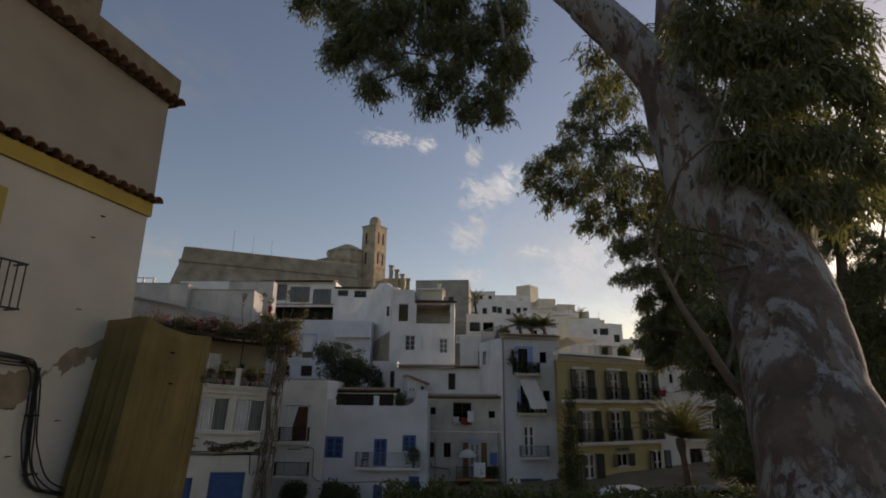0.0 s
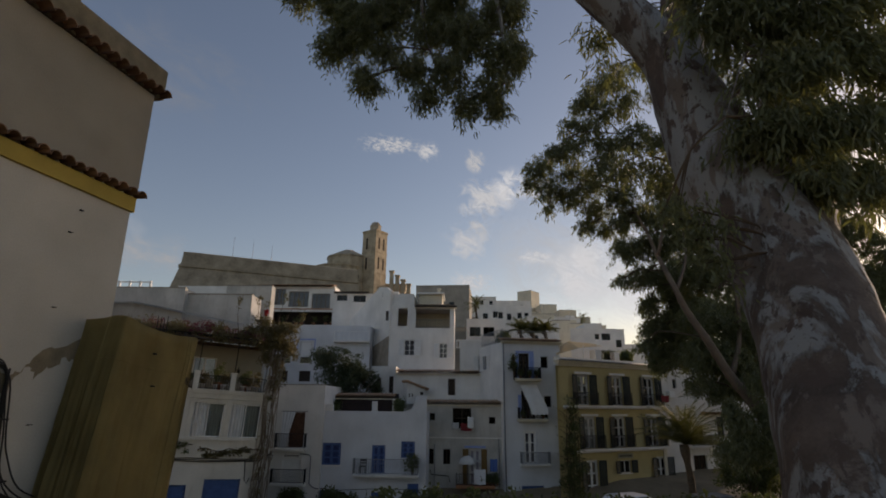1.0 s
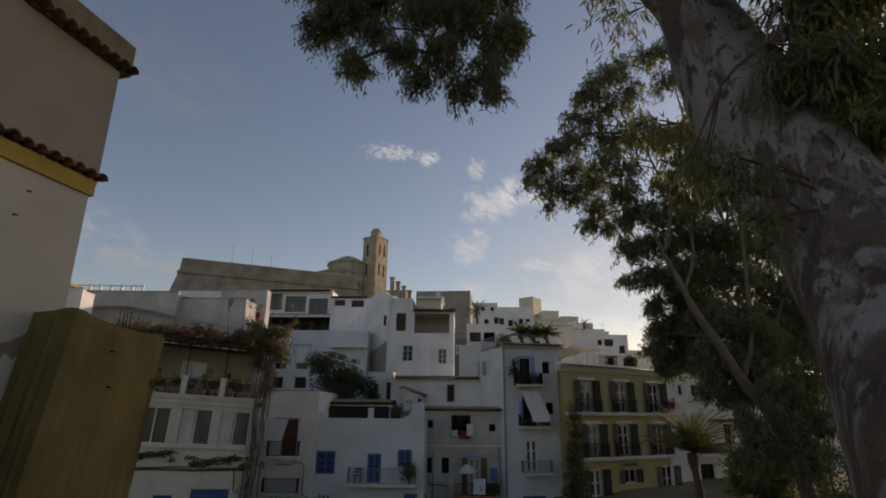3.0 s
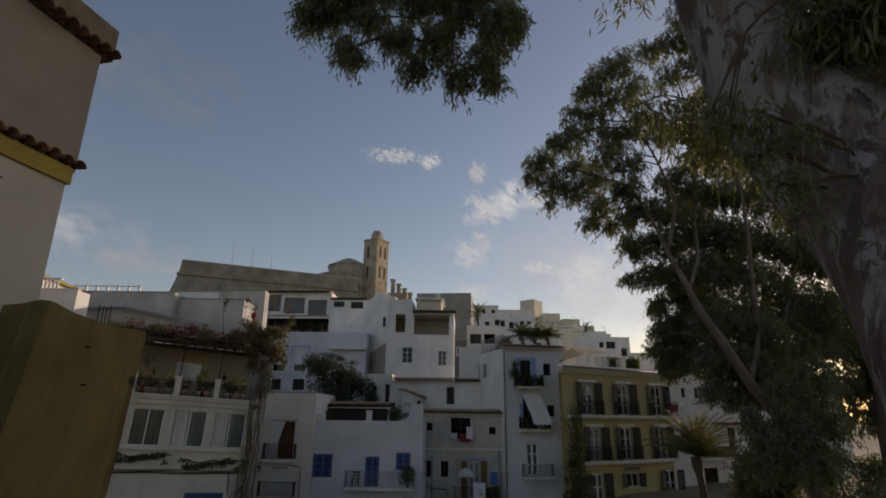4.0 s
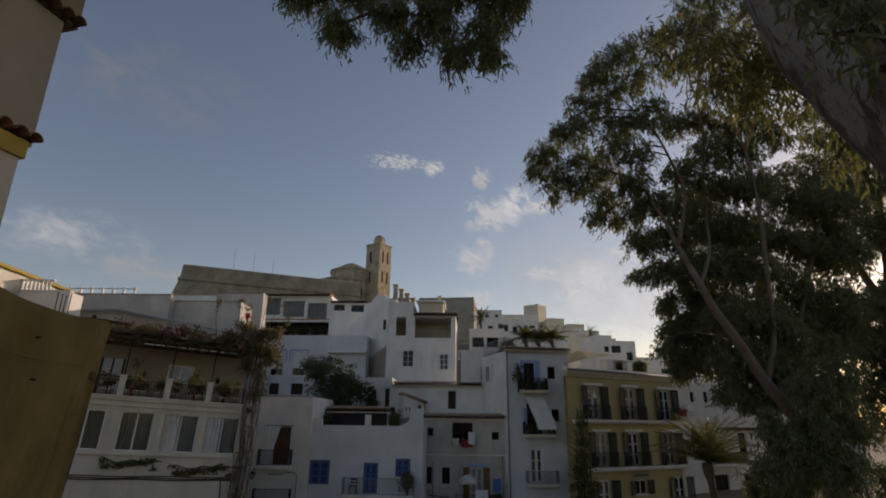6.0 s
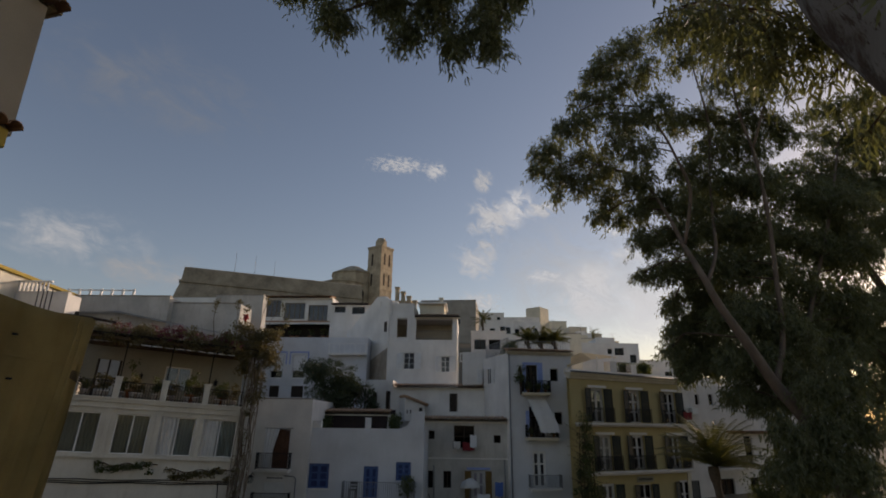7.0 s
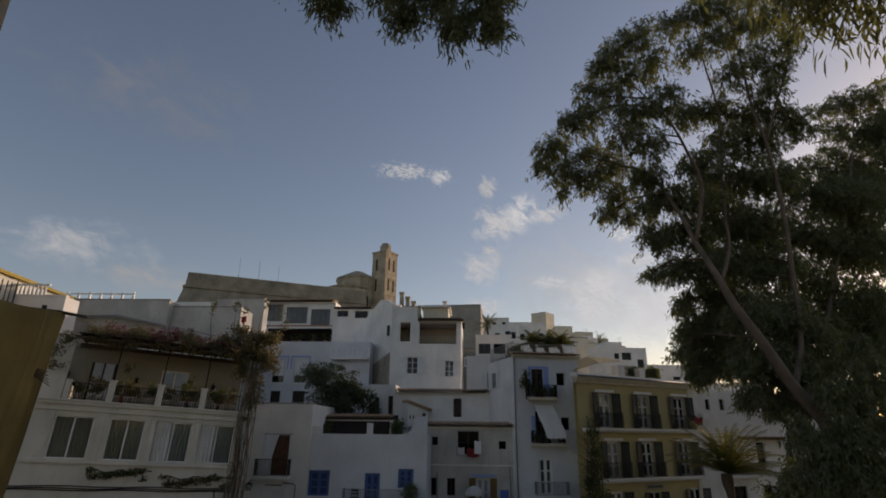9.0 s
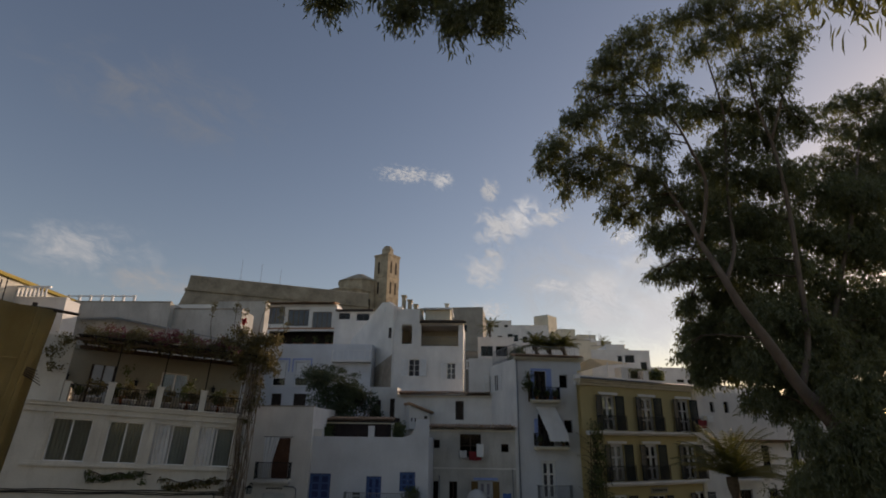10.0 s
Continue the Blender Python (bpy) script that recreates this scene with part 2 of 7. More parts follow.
def thing(name, label, category, x=0, y=0, z=0, turn=0, group="", kind=""):
    ob = new(name)
    ob.empty_display_size = 0.3
    ob.matrix_basis = pose(x, y, z, 0, 0, turn)
    return tagged(ob, label, category, group, kind)


def box(bm, x0, x1, y0, y1, z0, z1):
    v = [bm.verts.new((x, y, z)) for z in (z0, z1) for x, y in ((x0, y0), (x1, y0), (x1, y1), (x0, y1))]
    for f in ((3, 2, 1, 0), (4, 5, 6, 7), (0, 1, 5, 4), (1, 2, 6, 5), (2, 3, 7, 6), (3, 0, 4, 7)):
        bm.faces.new([v[i] for i in f])
    return bm


def boxed(*boxes, bevel=0.0):
    bm = bmesh.new()
    for b in boxes:
        box(bm, *b)
    if bevel:
        bmesh.ops.bevel(bm, geom=bm.edges[:], offset=bevel, segments=2, affect="EDGES", profile=0.6)
    return bm


def lattice(xs, zs, y0, y1):
    """One solid frame whose bars fill every other stretch of xs and of zs."""
    bm, pts = bmesh.new(), {}

    def at(i, j, y):
        if (i, j, y) not in pts:
            pts[i, j, y] = bm.verts.new((xs[i], y, zs[j]))
        return pts[i, j, y]

    solid = lambda i, j: 0 <= i < len(xs) - 1 and 0 <= j < len(zs) - 1 and (i % 2 == 0 or j % 2 == 0)
    for i in range(len(xs) - 1):
        for j in range(len(zs) - 1):
            if solid(i, j):
                for y in (y0, y1):
                    bm.faces.new((at(i, j, y), at(i + 1, j, y), at(i + 1, j + 1, y), at(i, j + 1, y)))
                for di, dj, a, c in ((-1, 0, (i, j), (i, j + 1)), (1, 0, (i + 1, j), (i + 1, j + 1)), (0, -1, (i, j), (i + 1, j)), (0, 1, (i, j + 1), (i + 1, j + 1))):
                    if not solid(i + di, j + dj):
                        bm.faces.new((at(*a, y0), at(*c, y0), at(*c, y1), at(*a, y1)))
    return bm


def prism(bm, outline, z0, z1, top=1.0, centre=None):
    """A solid from a plan outline; its top may be drawn in towards the centre."""
    cx, cy = centre or (sum(p[0] for p in outline) / len(outline), sum(p[1] for p in outline) / len(outline))
    lo = [bm.verts.new((x, y, z0)) for x, y in outline]
    hi = [bm.verts.new((cx + (x - cx) * top, cy + (y - cy) * top, z1)) for x, y in outline]
    k = len(outline)
    bm.faces.new(lo[::-1])
    bm.faces.new(hi)
    for i in range(k):
        bm.faces.new((lo[i], lo[(i + 1) % k], hi[(i + 1) % k], hi[i]))
    return bm


def tube(bm, pts, radii, sides=8, wobble=0.0, seed=0):
    """A tapered round limb through the points."""
    rnd = random.Random(seed)
    pts = [Vector(p) for p in pts]
    rings = []
    side = Vector((1, 0.13, 0.07)).normalized()
    for i, p in enumerate(pts):
        d = (pts[min(i + 1, len(pts) - 1)] - pts[max(i - 1, 0)]).normalized()
        a = (side - d * side.dot(d)).normalized()
        b = d.cross(a)
        ring = []
        for j in range(sides):
            w = 2 * math.pi * j / sides
            r = radii[i] * (1 + wobble * rnd.uniform(-1, 1))
            ring.append(bm.verts.new(p + a * (r * math.cos(w)) + b * (r * math.sin(w))))
        rings.append(ring)
    for r0, r1 in zip(rings, rings[1:]):
        for j in range(sides):
            f = bm.faces.new((r0[j], r0[(j + 1) % sides], r1[(j + 1) % sides], r1[j]))
            f.smooth = True
    bm.faces.new(rings[0][::-1])
    bm.faces.new(rings[-1])
    return bm


def smooth_path(pts, radii, steps=5):
    """Catmull-Rom through the points, with radii to match."""
    P = [Vector(p) for p in pts]
    P = [P[0] * 2 - P[1]] + P + [P[-1] * 2 - P[-2]]
    out, rad = [], []
    for i in range(1, len(P) - 2):
        for s in range(steps):
            t = s / steps
            a, b, c, d = P[i - 1], P[i], P[i + 1], P[i + 2]
            out.append(0.5 * (2 * b + (c - a) * t + (2 * a - 5 * b + 4 * c - d) * t * t + (3 * b - a - 3 * c + d) * t ** 3))
            rad.append(radii[i - 1] * (1 - t) + radii[i] * t)
    return out + [P[-2]], rad + [radii[-1]]


def leaf_mesh(name, blobs, material, parent, length=0.17, width=0.035, per_clump=26, spread=0.35, droop=0.75, seed=1, label=""):
    """A crown: each blob (x, y, z, rx, ry, rz, clumps) is a cloud of clumps of small hanging leaves."""
    g = np.random.default_rng(seed)
    allv = []
    for x, y, z, rx, ry, rz, n in blobs:
        d = g.normal(size=(n, 3))
        d /= np.linalg.norm(d, axis=1)[:, None]
        c = d * (g.random((n, 1)) ** 0.5) * (rx, ry, rz) + (x, y, z)
        size = spread * (0.55 + 0.9 * g.random((n, 1)))
        c = np.repeat(c, per_clump, 0) + np.clip(g.normal(size=(n * per_clump, 3)), -1.5, 1.5) * np.repeat(size, per_clump, 0) * (1, 1, 0.8)
        m = len(c)
        ax = g.normal(size=(m, 3)) * 0.6
        ax[:, 2] -= droop
        ax /= np.linalg.norm(ax, axis=1)[:, None]
        sd = np.cross(ax, g.normal(size=(m, 3)))
        sd /= np.linalg.norm(sd, axis=1)[:, None] + 1e-6
        ln = length * (0.6 + 0.8 * g.random((m, 1)))
        wd = width * (0.6 + 0.8 * g.random((m, 1)))
        nr = np.cross(ax, sd)
        v = np.stack([c - ax * ln * 0.5, c + sd * wd - ax * ln * 0.08 + nr * wd * 0.4, c + ax * ln * 0.5, c - sd * wd - ax * ln * 0.08 + nr * wd * 0.4], 1)
        allv.append(v.reshape(-1, 3))
    v = np.concatenate(allv)
    me = bpy.data.meshes.new(name)
    me.from_pydata(v.tolist(), [], np.arange(len(v)).reshape(-1, 4).tolist())
    me.materials.append(material)
    ob = new(name, me)
    ob.parent = parent
    return tagged(ob, label)


def sprays(parent, o, y, blobs, material, seed, length=0.17, width=0.02, density=50, leaves=16, hang=0.42, depth=0.9, name="foliage", wood=None, limbs_near=(), twig=1.0):
    """One bough's foliage: clumps (x, z, half width, half height) at depth y, filled with drooping sprays of lance-shaped leaves on thin twigs."""
    g = np.random.default_rng(seed)
    allv = []
    for x, z, rx, rz in blobs:
        n = int(density * math.pi * rx * rz) + 4
        d = g.normal(size=(n, 3))
        d /= np.linalg.norm(d, axis=1)[:, None]
        d *= g.random((n, 1)) ** 0.45
        c = d * (rx, depth * 0.5 * (rx + rz), rz) + np.array((x - o.x, y - o.y, z - o.z + 0.3 * hang))
        tip = d * (0.5, 0.5, 0.1) + g.normal(size=(n, 3)) * (0.3, 0.3, 0.12)
        tip[:, 2] -= 0.75
        tip *= hang * (0.5 + 0.9 * g.random((n, 1)))
        s = g.random((n * leaves, 1))
        c = np.repeat(c, leaves, 0) + np.repeat(tip, leaves, 0) * s + g.normal(size=(n * leaves, 3)) * 0.32 * length
        m = len(c)
        ax = g.normal(size=(m, 3)) * 0.42 + np.repeat(tip, leaves, 0) / hang * 0.5
        ax[:, 2] -= 0.55
        ax /= np.linalg.norm(ax, axis=1)[:, None]
        sd = np.cross(ax, g.normal(size=(m, 3)))
        sd /= np.linalg.norm(sd, axis=1)[:, None] + 1e-6
        nr = np.cross(ax, sd)
        ln = length * (0.55 + 0.8 * g.random((m, 1)))
        wd = width * (0.7 + 0.6 * g.random((m, 1)))
        bend = nr * ln * 0.09 + sd * ln * g.normal(size=(m, 1)) * 0.07
        v = np.stack([c, c + ax * ln * 0.35 + sd * wd * 0.5 + bend, c + ax * ln * 0.7 + sd * wd * 0.36 + bend, c + ax * ln, c + ax * ln * 0.65 - sd * wd * 0.4 + bend, c + ax * ln * 0.3 - sd * wd * 0.5 + bend], 1)
        allv.append(v.reshape(-1, 3))
    v = np.concatenate(allv)
    me = bpy.data.meshes.new(name)
    me.from_pydata(v.tolist(), [], np.arange(len(v)).reshape(-1, 6).tolist())
    me.materials.append(material)
    ob = new(name, me)
    ob.parent = parent
    tagged(ob)
    if wood:
        rnd = random.Random(seed)
        bm = bmesh.new()
        for x, z, rx, rz in blobs:
            c = Vector((x, y, z)) - o
            a = min(limbs_near, key=lambda q: (q - c).length + 0.6 * max(0, q.z - c.z))
            sag = Vector((rnd.uniform(-0.1, 0.1), rnd.uniform(-0.1, 0.1), 0.12)) * (c - a).length
            for k in range(3):
                e = c + Vector((rnd.uniform(-0.8, 0.8) * rx, rnd.uniform(-0.5, 0.5) * rx, rnd.uniform(-0.3, 0.8) * rz))
                p, r = smooth_path([a, a.lerp(c, 0.55) + sag, c, e] if k == 0 else [a.lerp(c, 0.55) + sag, c.lerp(e, 0.4), e], [twig * v for v in ((0.035, 0.024, 0.014, 0.005) if k == 0 else (0.02, 0.012, 0.004))], 3)
                tube(bm, p, r, 5)
        tagged(part("twig_growth", bm, wood, parent), kind="stuff")
    return ob


# ---- building kit: each house in its own axes, x along the front, y inwards, z up ----
class House:
    def __init__(self, name, label, x, y, turn, base, category="house", group=""):
        self.root = thing(name, label, category, x, y, base, turn, group)
        self.base, self.holes = base, []

    def add(self, name, bm, material, parent=None, label=""):
        return part(name, bm, material, parent or self.root, label)

    def bx(self, name, material, *boxes, parent=None, label="", bevel=0.0):
        b = self.base
        return self.add(name, boxed(*[(x0, x1, y0, y1, z0 - b, z1 - b) for x0, x1, y0, y1, z0, z1 in boxes], bevel=bevel), material, parent, label)

    def walls(self, u0, u1, z0, z1, depth, material, name="wall", reveal=0.24, label="", flat_roof=True, roof_material=None, skew=0.0):
        """The four outer walls, with true openings in the front one; skew moves the back sideways."""
        b, bm = self.base, bmesh.new()
        us = sorted({u0, u1, *[h[0] for h in self.holes], *[h[0] + h[2] for h in self.holes]})
        zs = sorted({z0, z1, *[h[1] for h in self.holes], *[h[1] + h[3] for h in self.holes]})
        us, zs = [u for u in us if u0 <= u <= u1], [z for z in zs if z0 <= z <= z1]
        quad = lambda *p: bm.faces.new([bm.verts.new((x, y, z - b)) for x, y, z in p])
        inside = lambda u, z: any(h[0] < u < h[0] + h[2] and h[1] < z < h[1] + h[3] for h in self.holes)
        for ua, ub in zip(us, us[1:]):
            for za, zb in zip(zs, zs[1:]):
                if not inside((ua + ub) / 2, (za + zb) / 2):
                    quad((ua, 0, za), (ub, 0, za), (ub, 0, zb), (ua, 0, zb))
                    quad((ua, reveal, za), (ub, reveal, za), (ub, reveal, zb), (ua, reveal, zb))
        for u, z, w, h, *_ in self.holes:
            r = reveal
            quad((u, 0, z), (u, r, z), (u, r, z + h), (u, 0, z + h))
            quad((u + w, 0, z), (u + w, r, z), (u + w, r, z + h), (u + w, 0, z + h))
            quad((u, 0, z), (u + w, 0, z), (u + w, r, z), (u, r, z))
            quad((u, 0, z + h), (u + w, 0, z + h), (u + w, r, z + h), (u, r, z + h))
        d, s = depth, skew
        quad((u0, 0, z0), (u0 + s, d, z0), (u0 + s, d, z1), (u0, 0, z1))
        quad((u1, 0, z0), (u1 + s, d, z0), (u1 + s, d, z1), (u1, 0, z1))
        quad((u0 + s, d, z0), (u1 + s, d, z0), (u1 + s, d, z1), (u0 + s, d, z1))
        quad((u0, 0, z1), (u1, 0, z1), (u1, reveal, z1), (u0, reveal, z1))
        wall = self.add(name, bm, material, label=label)
        if flat_roof:
            bm = bmesh.new()
            prism(bm, [(u0 + 0.02, reveal), (u1 - 0.02, reveal), (u1 + s - 0.02, d - 0.02), (u0 + s + 0.02, d - 0.02)], z1 - b - 0.35, z1 - b - 0.15)
            self.add("roof", bm, roof_material or material)
        self.holes = []
        return wall

    def window(self, u, z, w, h, frame=None, nx=2, nz=1, depth=0.13, sill=True, curtain=None, open_part=0.0, bar=0.05):
        """A window in its opening: frame with glazing bars, pane, sill, perhaps a curtain behind it."""
        self.holes.append((u, z, w, h))
        b, t = self.base, bar
        y0, y1 = depth, depth + 0.06
        xs, ys = [u, u + t], [z, z + t]
        for i in range(1, nx):
            xs += [u + w * i / nx - t * 0.6, u + w * i / nx + t * 0.6]
        for i in range(1, nz):
            ys += [z + h * i / nz - t * 0.35, z + h * i / nz + t * 0.35]
        xs, ys = xs + [u + w - t, u + w], ys + [z + h - t, z + h]
        win = self.add("window", lattice(xs, [q - b for q in ys], y0, y1), frame or M_WPAINT)
        pu = u + t + (w - 2 * t) * open_part
        self.bx("pane", M_GLASS if curtain else M_SHADEGLASS, (pu, u + w - t, y0 + 0.028, y0 + 0.034, z + t, z + h - t), parent=win)
        if sill:
            self.bx("sill", M_WPAINT, (u - 0.06, u + w + 0.06, -0.05, 0.1, z - 0.06, z - 0.003), parent=win)
        # without a curtain, a dark sheet imitates the shade of the room
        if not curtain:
            self.bx("room_shade_sheet", M_CANVAS_AND_SHADE, (u - 0.12, u + w + 0.12, 0.5, 0.53, z - 0.12, z + h + 0.12), parent=win)
        if curtain:
            self.curtain(u + w * (0.5 if open_part else 0.04), z + 0.02, w * (0.46 if open_part else 0.92), h - 0.04, depth + 0.16, curtain, win)
        return win

    def curtain(self, u, z, w, h, y, material, parent, name="curtain", wave=0.03, folds=0.14):
        bm, b = bmesh.new(), self.base
        n = max(8, int(w / folds) * 6)
        lo = [bm.verts.new((u + w * i / n, y + wave * math.sin(i * 1.05 + 0.6 * math.sin(i * 0.37)), z - b)) for i in range(n + 1)]
        hi = [bm.verts.new((u + w * i / n, y + wave * 0.7 * math.sin(i * 1.05 + 0.3), z + h - b)) for i in range(n + 1)]
        for i in range(n):
            bm.faces.new((lo[i], lo[i + 1], hi[i + 1], hi[i])).smooth = True
        return self.add(name, bm, material, parent)

    def shutter(self, u, z, w, h, material, parent=None, y=-0.05, angle=0.0, hinge_right=False):
        """A louvred leaf, hinged at one side; angle in degrees from flat on the wall."""
        bm = bmesh.new()
        s = -1 if hinge_right else 1
        t = 0.055
        ww = w * s
        for x0, x1, z0, z1 in ((0, t * s, 0, h), (ww - t * s, ww, 0, h), (t * s, ww - t * s, 0, t), (t * s, ww - t * s, h - t, h), (t * s, ww - t * s, h * 0.48, h * 0.48 + t)):
            box(bm, min(x0, x1), max(x0, x1), -0.02, 0.02, z0, z1)
        n = max(6, int(h / 0.11))
        for i in range(n):
            zc = t + (h - 2 * t) * (i + 0.5) / n
            v = [bm.verts.new(p) for p in ((t * s, -0.016, zc - 0.045), (ww - t * s, -0.016, zc - 0.045), (ww - t * s, 0.016, zc + 0.045), (t * s, 0.016, zc + 0.045))]
            bm.faces.new(v)
        bm.transform(Matrix.Translation((u, y, z - self.base)) @ Matrix.Rotation(radians(angle) * (1 if hinge_right else -1), 4, "Z"))
        return self.add("shutter", bm, material, parent)

    def door(self, u, z, w, h, material, depth=0.12, leaves=2, glazed=False, panel=None):
        """A panelled door in its opening."""
        self.holes.append((u, z, w, h))
        bxs = [(u, u + 0.06, depth - 0.02, depth + 0.06, z, z + h), (u + w - 0.06, u + w, depth - 0.02, depth + 0.06, z, z + h), (u + 0.06, u + w - 0.06, depth - 0.02, depth + 0.06, z + h - 0.06, z + h)]
        frame_ob = self.bx("door", material, *bxs)
        lw = (w - 0.14) / leaves
        for i in range(leaves):
            x0 = u + 0.07 + i * lw
            x1 = x0 + lw - 0.008
            bs = [(x0, x0 + 0.09, depth, depth + 0.045, z + 0.01, z + h - 0.065), (x1 - 0.09, x1, depth, depth + 0.045, z + 0.01, z + h - 0.065)]
            for k in range(4):
                zz = z + 0.01 + (h - 0.165) * k / 3
                bs.append((x0 + 0.09, x1 - 0.09, depth, depth + 0.045, zz, zz + 0.09))
            if not glazed and not panel:
                bs.append((x0 + 0.09, x1 - 0.09, depth + 0.018, depth + 0.035, z + 0.1, z + h - 0.15))
            self.bx("leaf", material, *bs, parent=frame_ob)
            if panel:
                self.bx("panel", panel, (x0 + 0.09, x1 - 0.09, depth + 0.022, depth + 0.038, z + 0.1, z + h - 0.15), parent=frame_ob)
            if glazed:
                self.bx("pane", M_GLASS, (x0 + 0.09, x1 - 0.09, depth + 0.02, depth + 0.026, z + 0.1, z + h - 0.15), parent=frame_ob)
        return frame_ob

    def balcony(self, u, z, w, out=0.6, rail=0.95, material=None, iron=None, gap=0.11, thick=0.12, slab=True):
        """A slab with an iron railing round its three free sides."""
        iron = iron or M_IRON
        base = None
        if slab:
            base = self.bx("balcony", material or M_WHITE, (u, u + w, -out, -0.002, z - thick, z), (u + 0.06, u + w - 0.06, -out + 0.07, -0.004, z - thick - 0.07, z - thick + 0.002), bevel=0.012)
        x0, x1, y0, t = u + 0.04, u + w - 0.04, -out + 0.04, 0.011
        bs = [(x0, x1, y0 - 0.018, y0 + 0.018, z + rail - 0.03, z + rail), (x0, x1, y0 - 0.01, y0 + 0.01, z + 0.07, z + 0.095)]
        for xx in (x0, x1):
            bs += [(xx - 0.018, xx + 0.018, y0 + 0.018, -0.005, z + rail - 0.03, z + rail), (xx - 0.01, xx + 0.01, y0 + 0.01, -0.005, z + 0.07, z + 0.095)]
            bs.append((xx - 0.02, xx + 0.02, y0 - 0.02, y0 + 0.02, z, z + rail + 0.02))
            k = max(2, int(out / gap))
            bs += [(xx - t, xx + t, y0 + (-0.01 - y0) * i / k - t, y0 + (-0.01 - y0) * i / k + t, z + 0.09, z + rail - 0.03) for i in range(1, k)]
        n = max(3, int((x1 - x0) / gap))
        bs += [(x0 + (x1 - x0) * i / n - t, x0 + (x1 - x0) * i / n + t, y0 - t, y0 + t, z + 0.09, z + rail - 0.03) for i in range(1, n)]
        self.bx("railing", iron, *bs, parent=base)
        return base

    def eave(self, u0, u1, z, out=0.35, pitch=0.08, material=None, run=0.6, step=0.21, name="eave_tiles", y0=0.0):
        """A row of half-round clay tiles, hollow side down, over the wall head."""
        bm, b = bmesh.new(), self.base
        n = int((u1 - u0) / step)
        r = step * 0.48
        for course in (0, 1):      # a second course carries the first
            for i in range(n - course):
                c = u0 + step * (i + 0.5 + 0.5 * course)
                jit, dz = random.uniform(-0.015, 0.015) + 0.13 * course, -0.105 * course + random.uniform(-0.01, 0.01)
                front, back = [], []
                for k in range(7):
                    a = math.pi * k / 6
                    front.append(bm.verts.new((c - r * math.cos(a), y0 - out + jit, z - b + dz + 1.05 * r * math.sin(a))))
                    back.append(bm.verts.new((c - 0.85 * r * math.cos(a), y0 + run, z - b + dz + run * pitch * 4 + 0.9 * r * math.sin(a))))
                for k in range(6):
                    bm.faces.new((front[k], front[k + 1], back[k + 1], back[k])).smooth = True
        tiles = self.add(name, bm, material or M_TILE_FAR)
        self.bx("eave_board", M_CREAM, (u0, u1, y0 - out + 0.24, y0 + 0.0, z - 0.2, z - 0.118), parent=tiles)
        return tiles


def pot(x, y, z, r=0.16, h=0.28, label="terracotta flowerpot with a green plant", leaf=None, tall=0.45, seed=0, group="flowerpots", clay=None):
    """A flowerpot with its plant."""
    p = thing("flowerpot", label, "flowerpot", x, y, z, 0, group)
    bm = bmesh.new()
    tube(bm, [(0, 0, 0), (0, 0, h * 0.85), (0, 0, h * 0.85), (0, 0, h)], [r * 0.7, r * 0.95, r * 1.1, r * 1.1], 10)
    part("pot", bm, clay or M_TERRA, p)
    leaf_mesh("foliage", [(0, 0, h + tall * 0.5, r * 1.6, r * 1.6, tall * 0.6, 14)], leaf or M_LEAF_DARK, p, 0.13, 0.035, 14, 0.09, 0.1, seed)
    return p


# ---- ground, street, hill ----
def ground_height(x, y):
    pts = ((-80, 7.2), (0, 7.05), (7, 6.6), (14, 5.4), (31, 2.4), (40, 2.3), (46, 4.5), (60, 9.0), (90, 19.0), (125, 27.0), (165, 38.0), (200, 34.0), (320, 8.0), (700, 0.0), (4500, 0.0))
    for (a, za), (b, zb) in zip(pts, pts[1:]):
        if a <= y <= b:
            t = (y - a) / (b - a)
            return za + (zb - za) * t
    return pts[0][1]


def build_ground():
    bm = bmesh.new()
    ys = [-4000, -600, -80, -30, -8, -3, 0, 3, 5, 7, 10, 14, 18, 22, 26, 31, 36, 40, 43, 46, 50, 55, 60, 67, 75, 82, 90, 100, 112, 125, 140, 152, 165, 180, 200, 240, 320, 450, 700, 1500, 4000]
    xs = [-4000, -900, -250, -120, -80, -55, -40, -30, -22, -16, -11, -7, -3, 0, 3, 7, 11, 16, 22, 30, 40, 55, 80, 130, 250, 900, 4000]
    grid = []
    for y in ys:
        row = []
        for x in xs:
            z = ground_height(x, max(-80, min(4400, y)))
            if y > 44:
                fall = max(0.0, (x - 4) / 60, (-75 - x) / 180)
                z *= max(0.15, 1 - fall)
                z += 0.5 * noise.noise((x * 0.08, y * 0.08, 0))
            row.append(bm.verts.new((x, y, z)))
        grid.append(row)
    for r0, r1 in zip(grid, grid[1:]):
        for i in range(len(xs) - 1):
            bm.faces.new((r0[i], r0[i + 1], r1[i + 1], r1[i])).smooth = True
    ob = part("ground", bm, M_GROUND)
    tagged(ob, "dry earthen ground rising into a town hill", "ground", kind="structure")
    bm = boxed((-60, 60, 31.6, 36.2, 2.36, 2.47))
    tagged(part("road", bm, M_ROAD), "grey asphalt street below the houses", "road", kind="structure")


build_ground()


# ---- front row of houses ----
STREET = 2.3
PERGOLA = (-13.31, 32.10)
PERGOLA_POSE = pose(*PERGOLA, STREET, 0, 0, 32) @ pose(0, 0, 0, 0, 2.8, 0)   # the old house leans a little


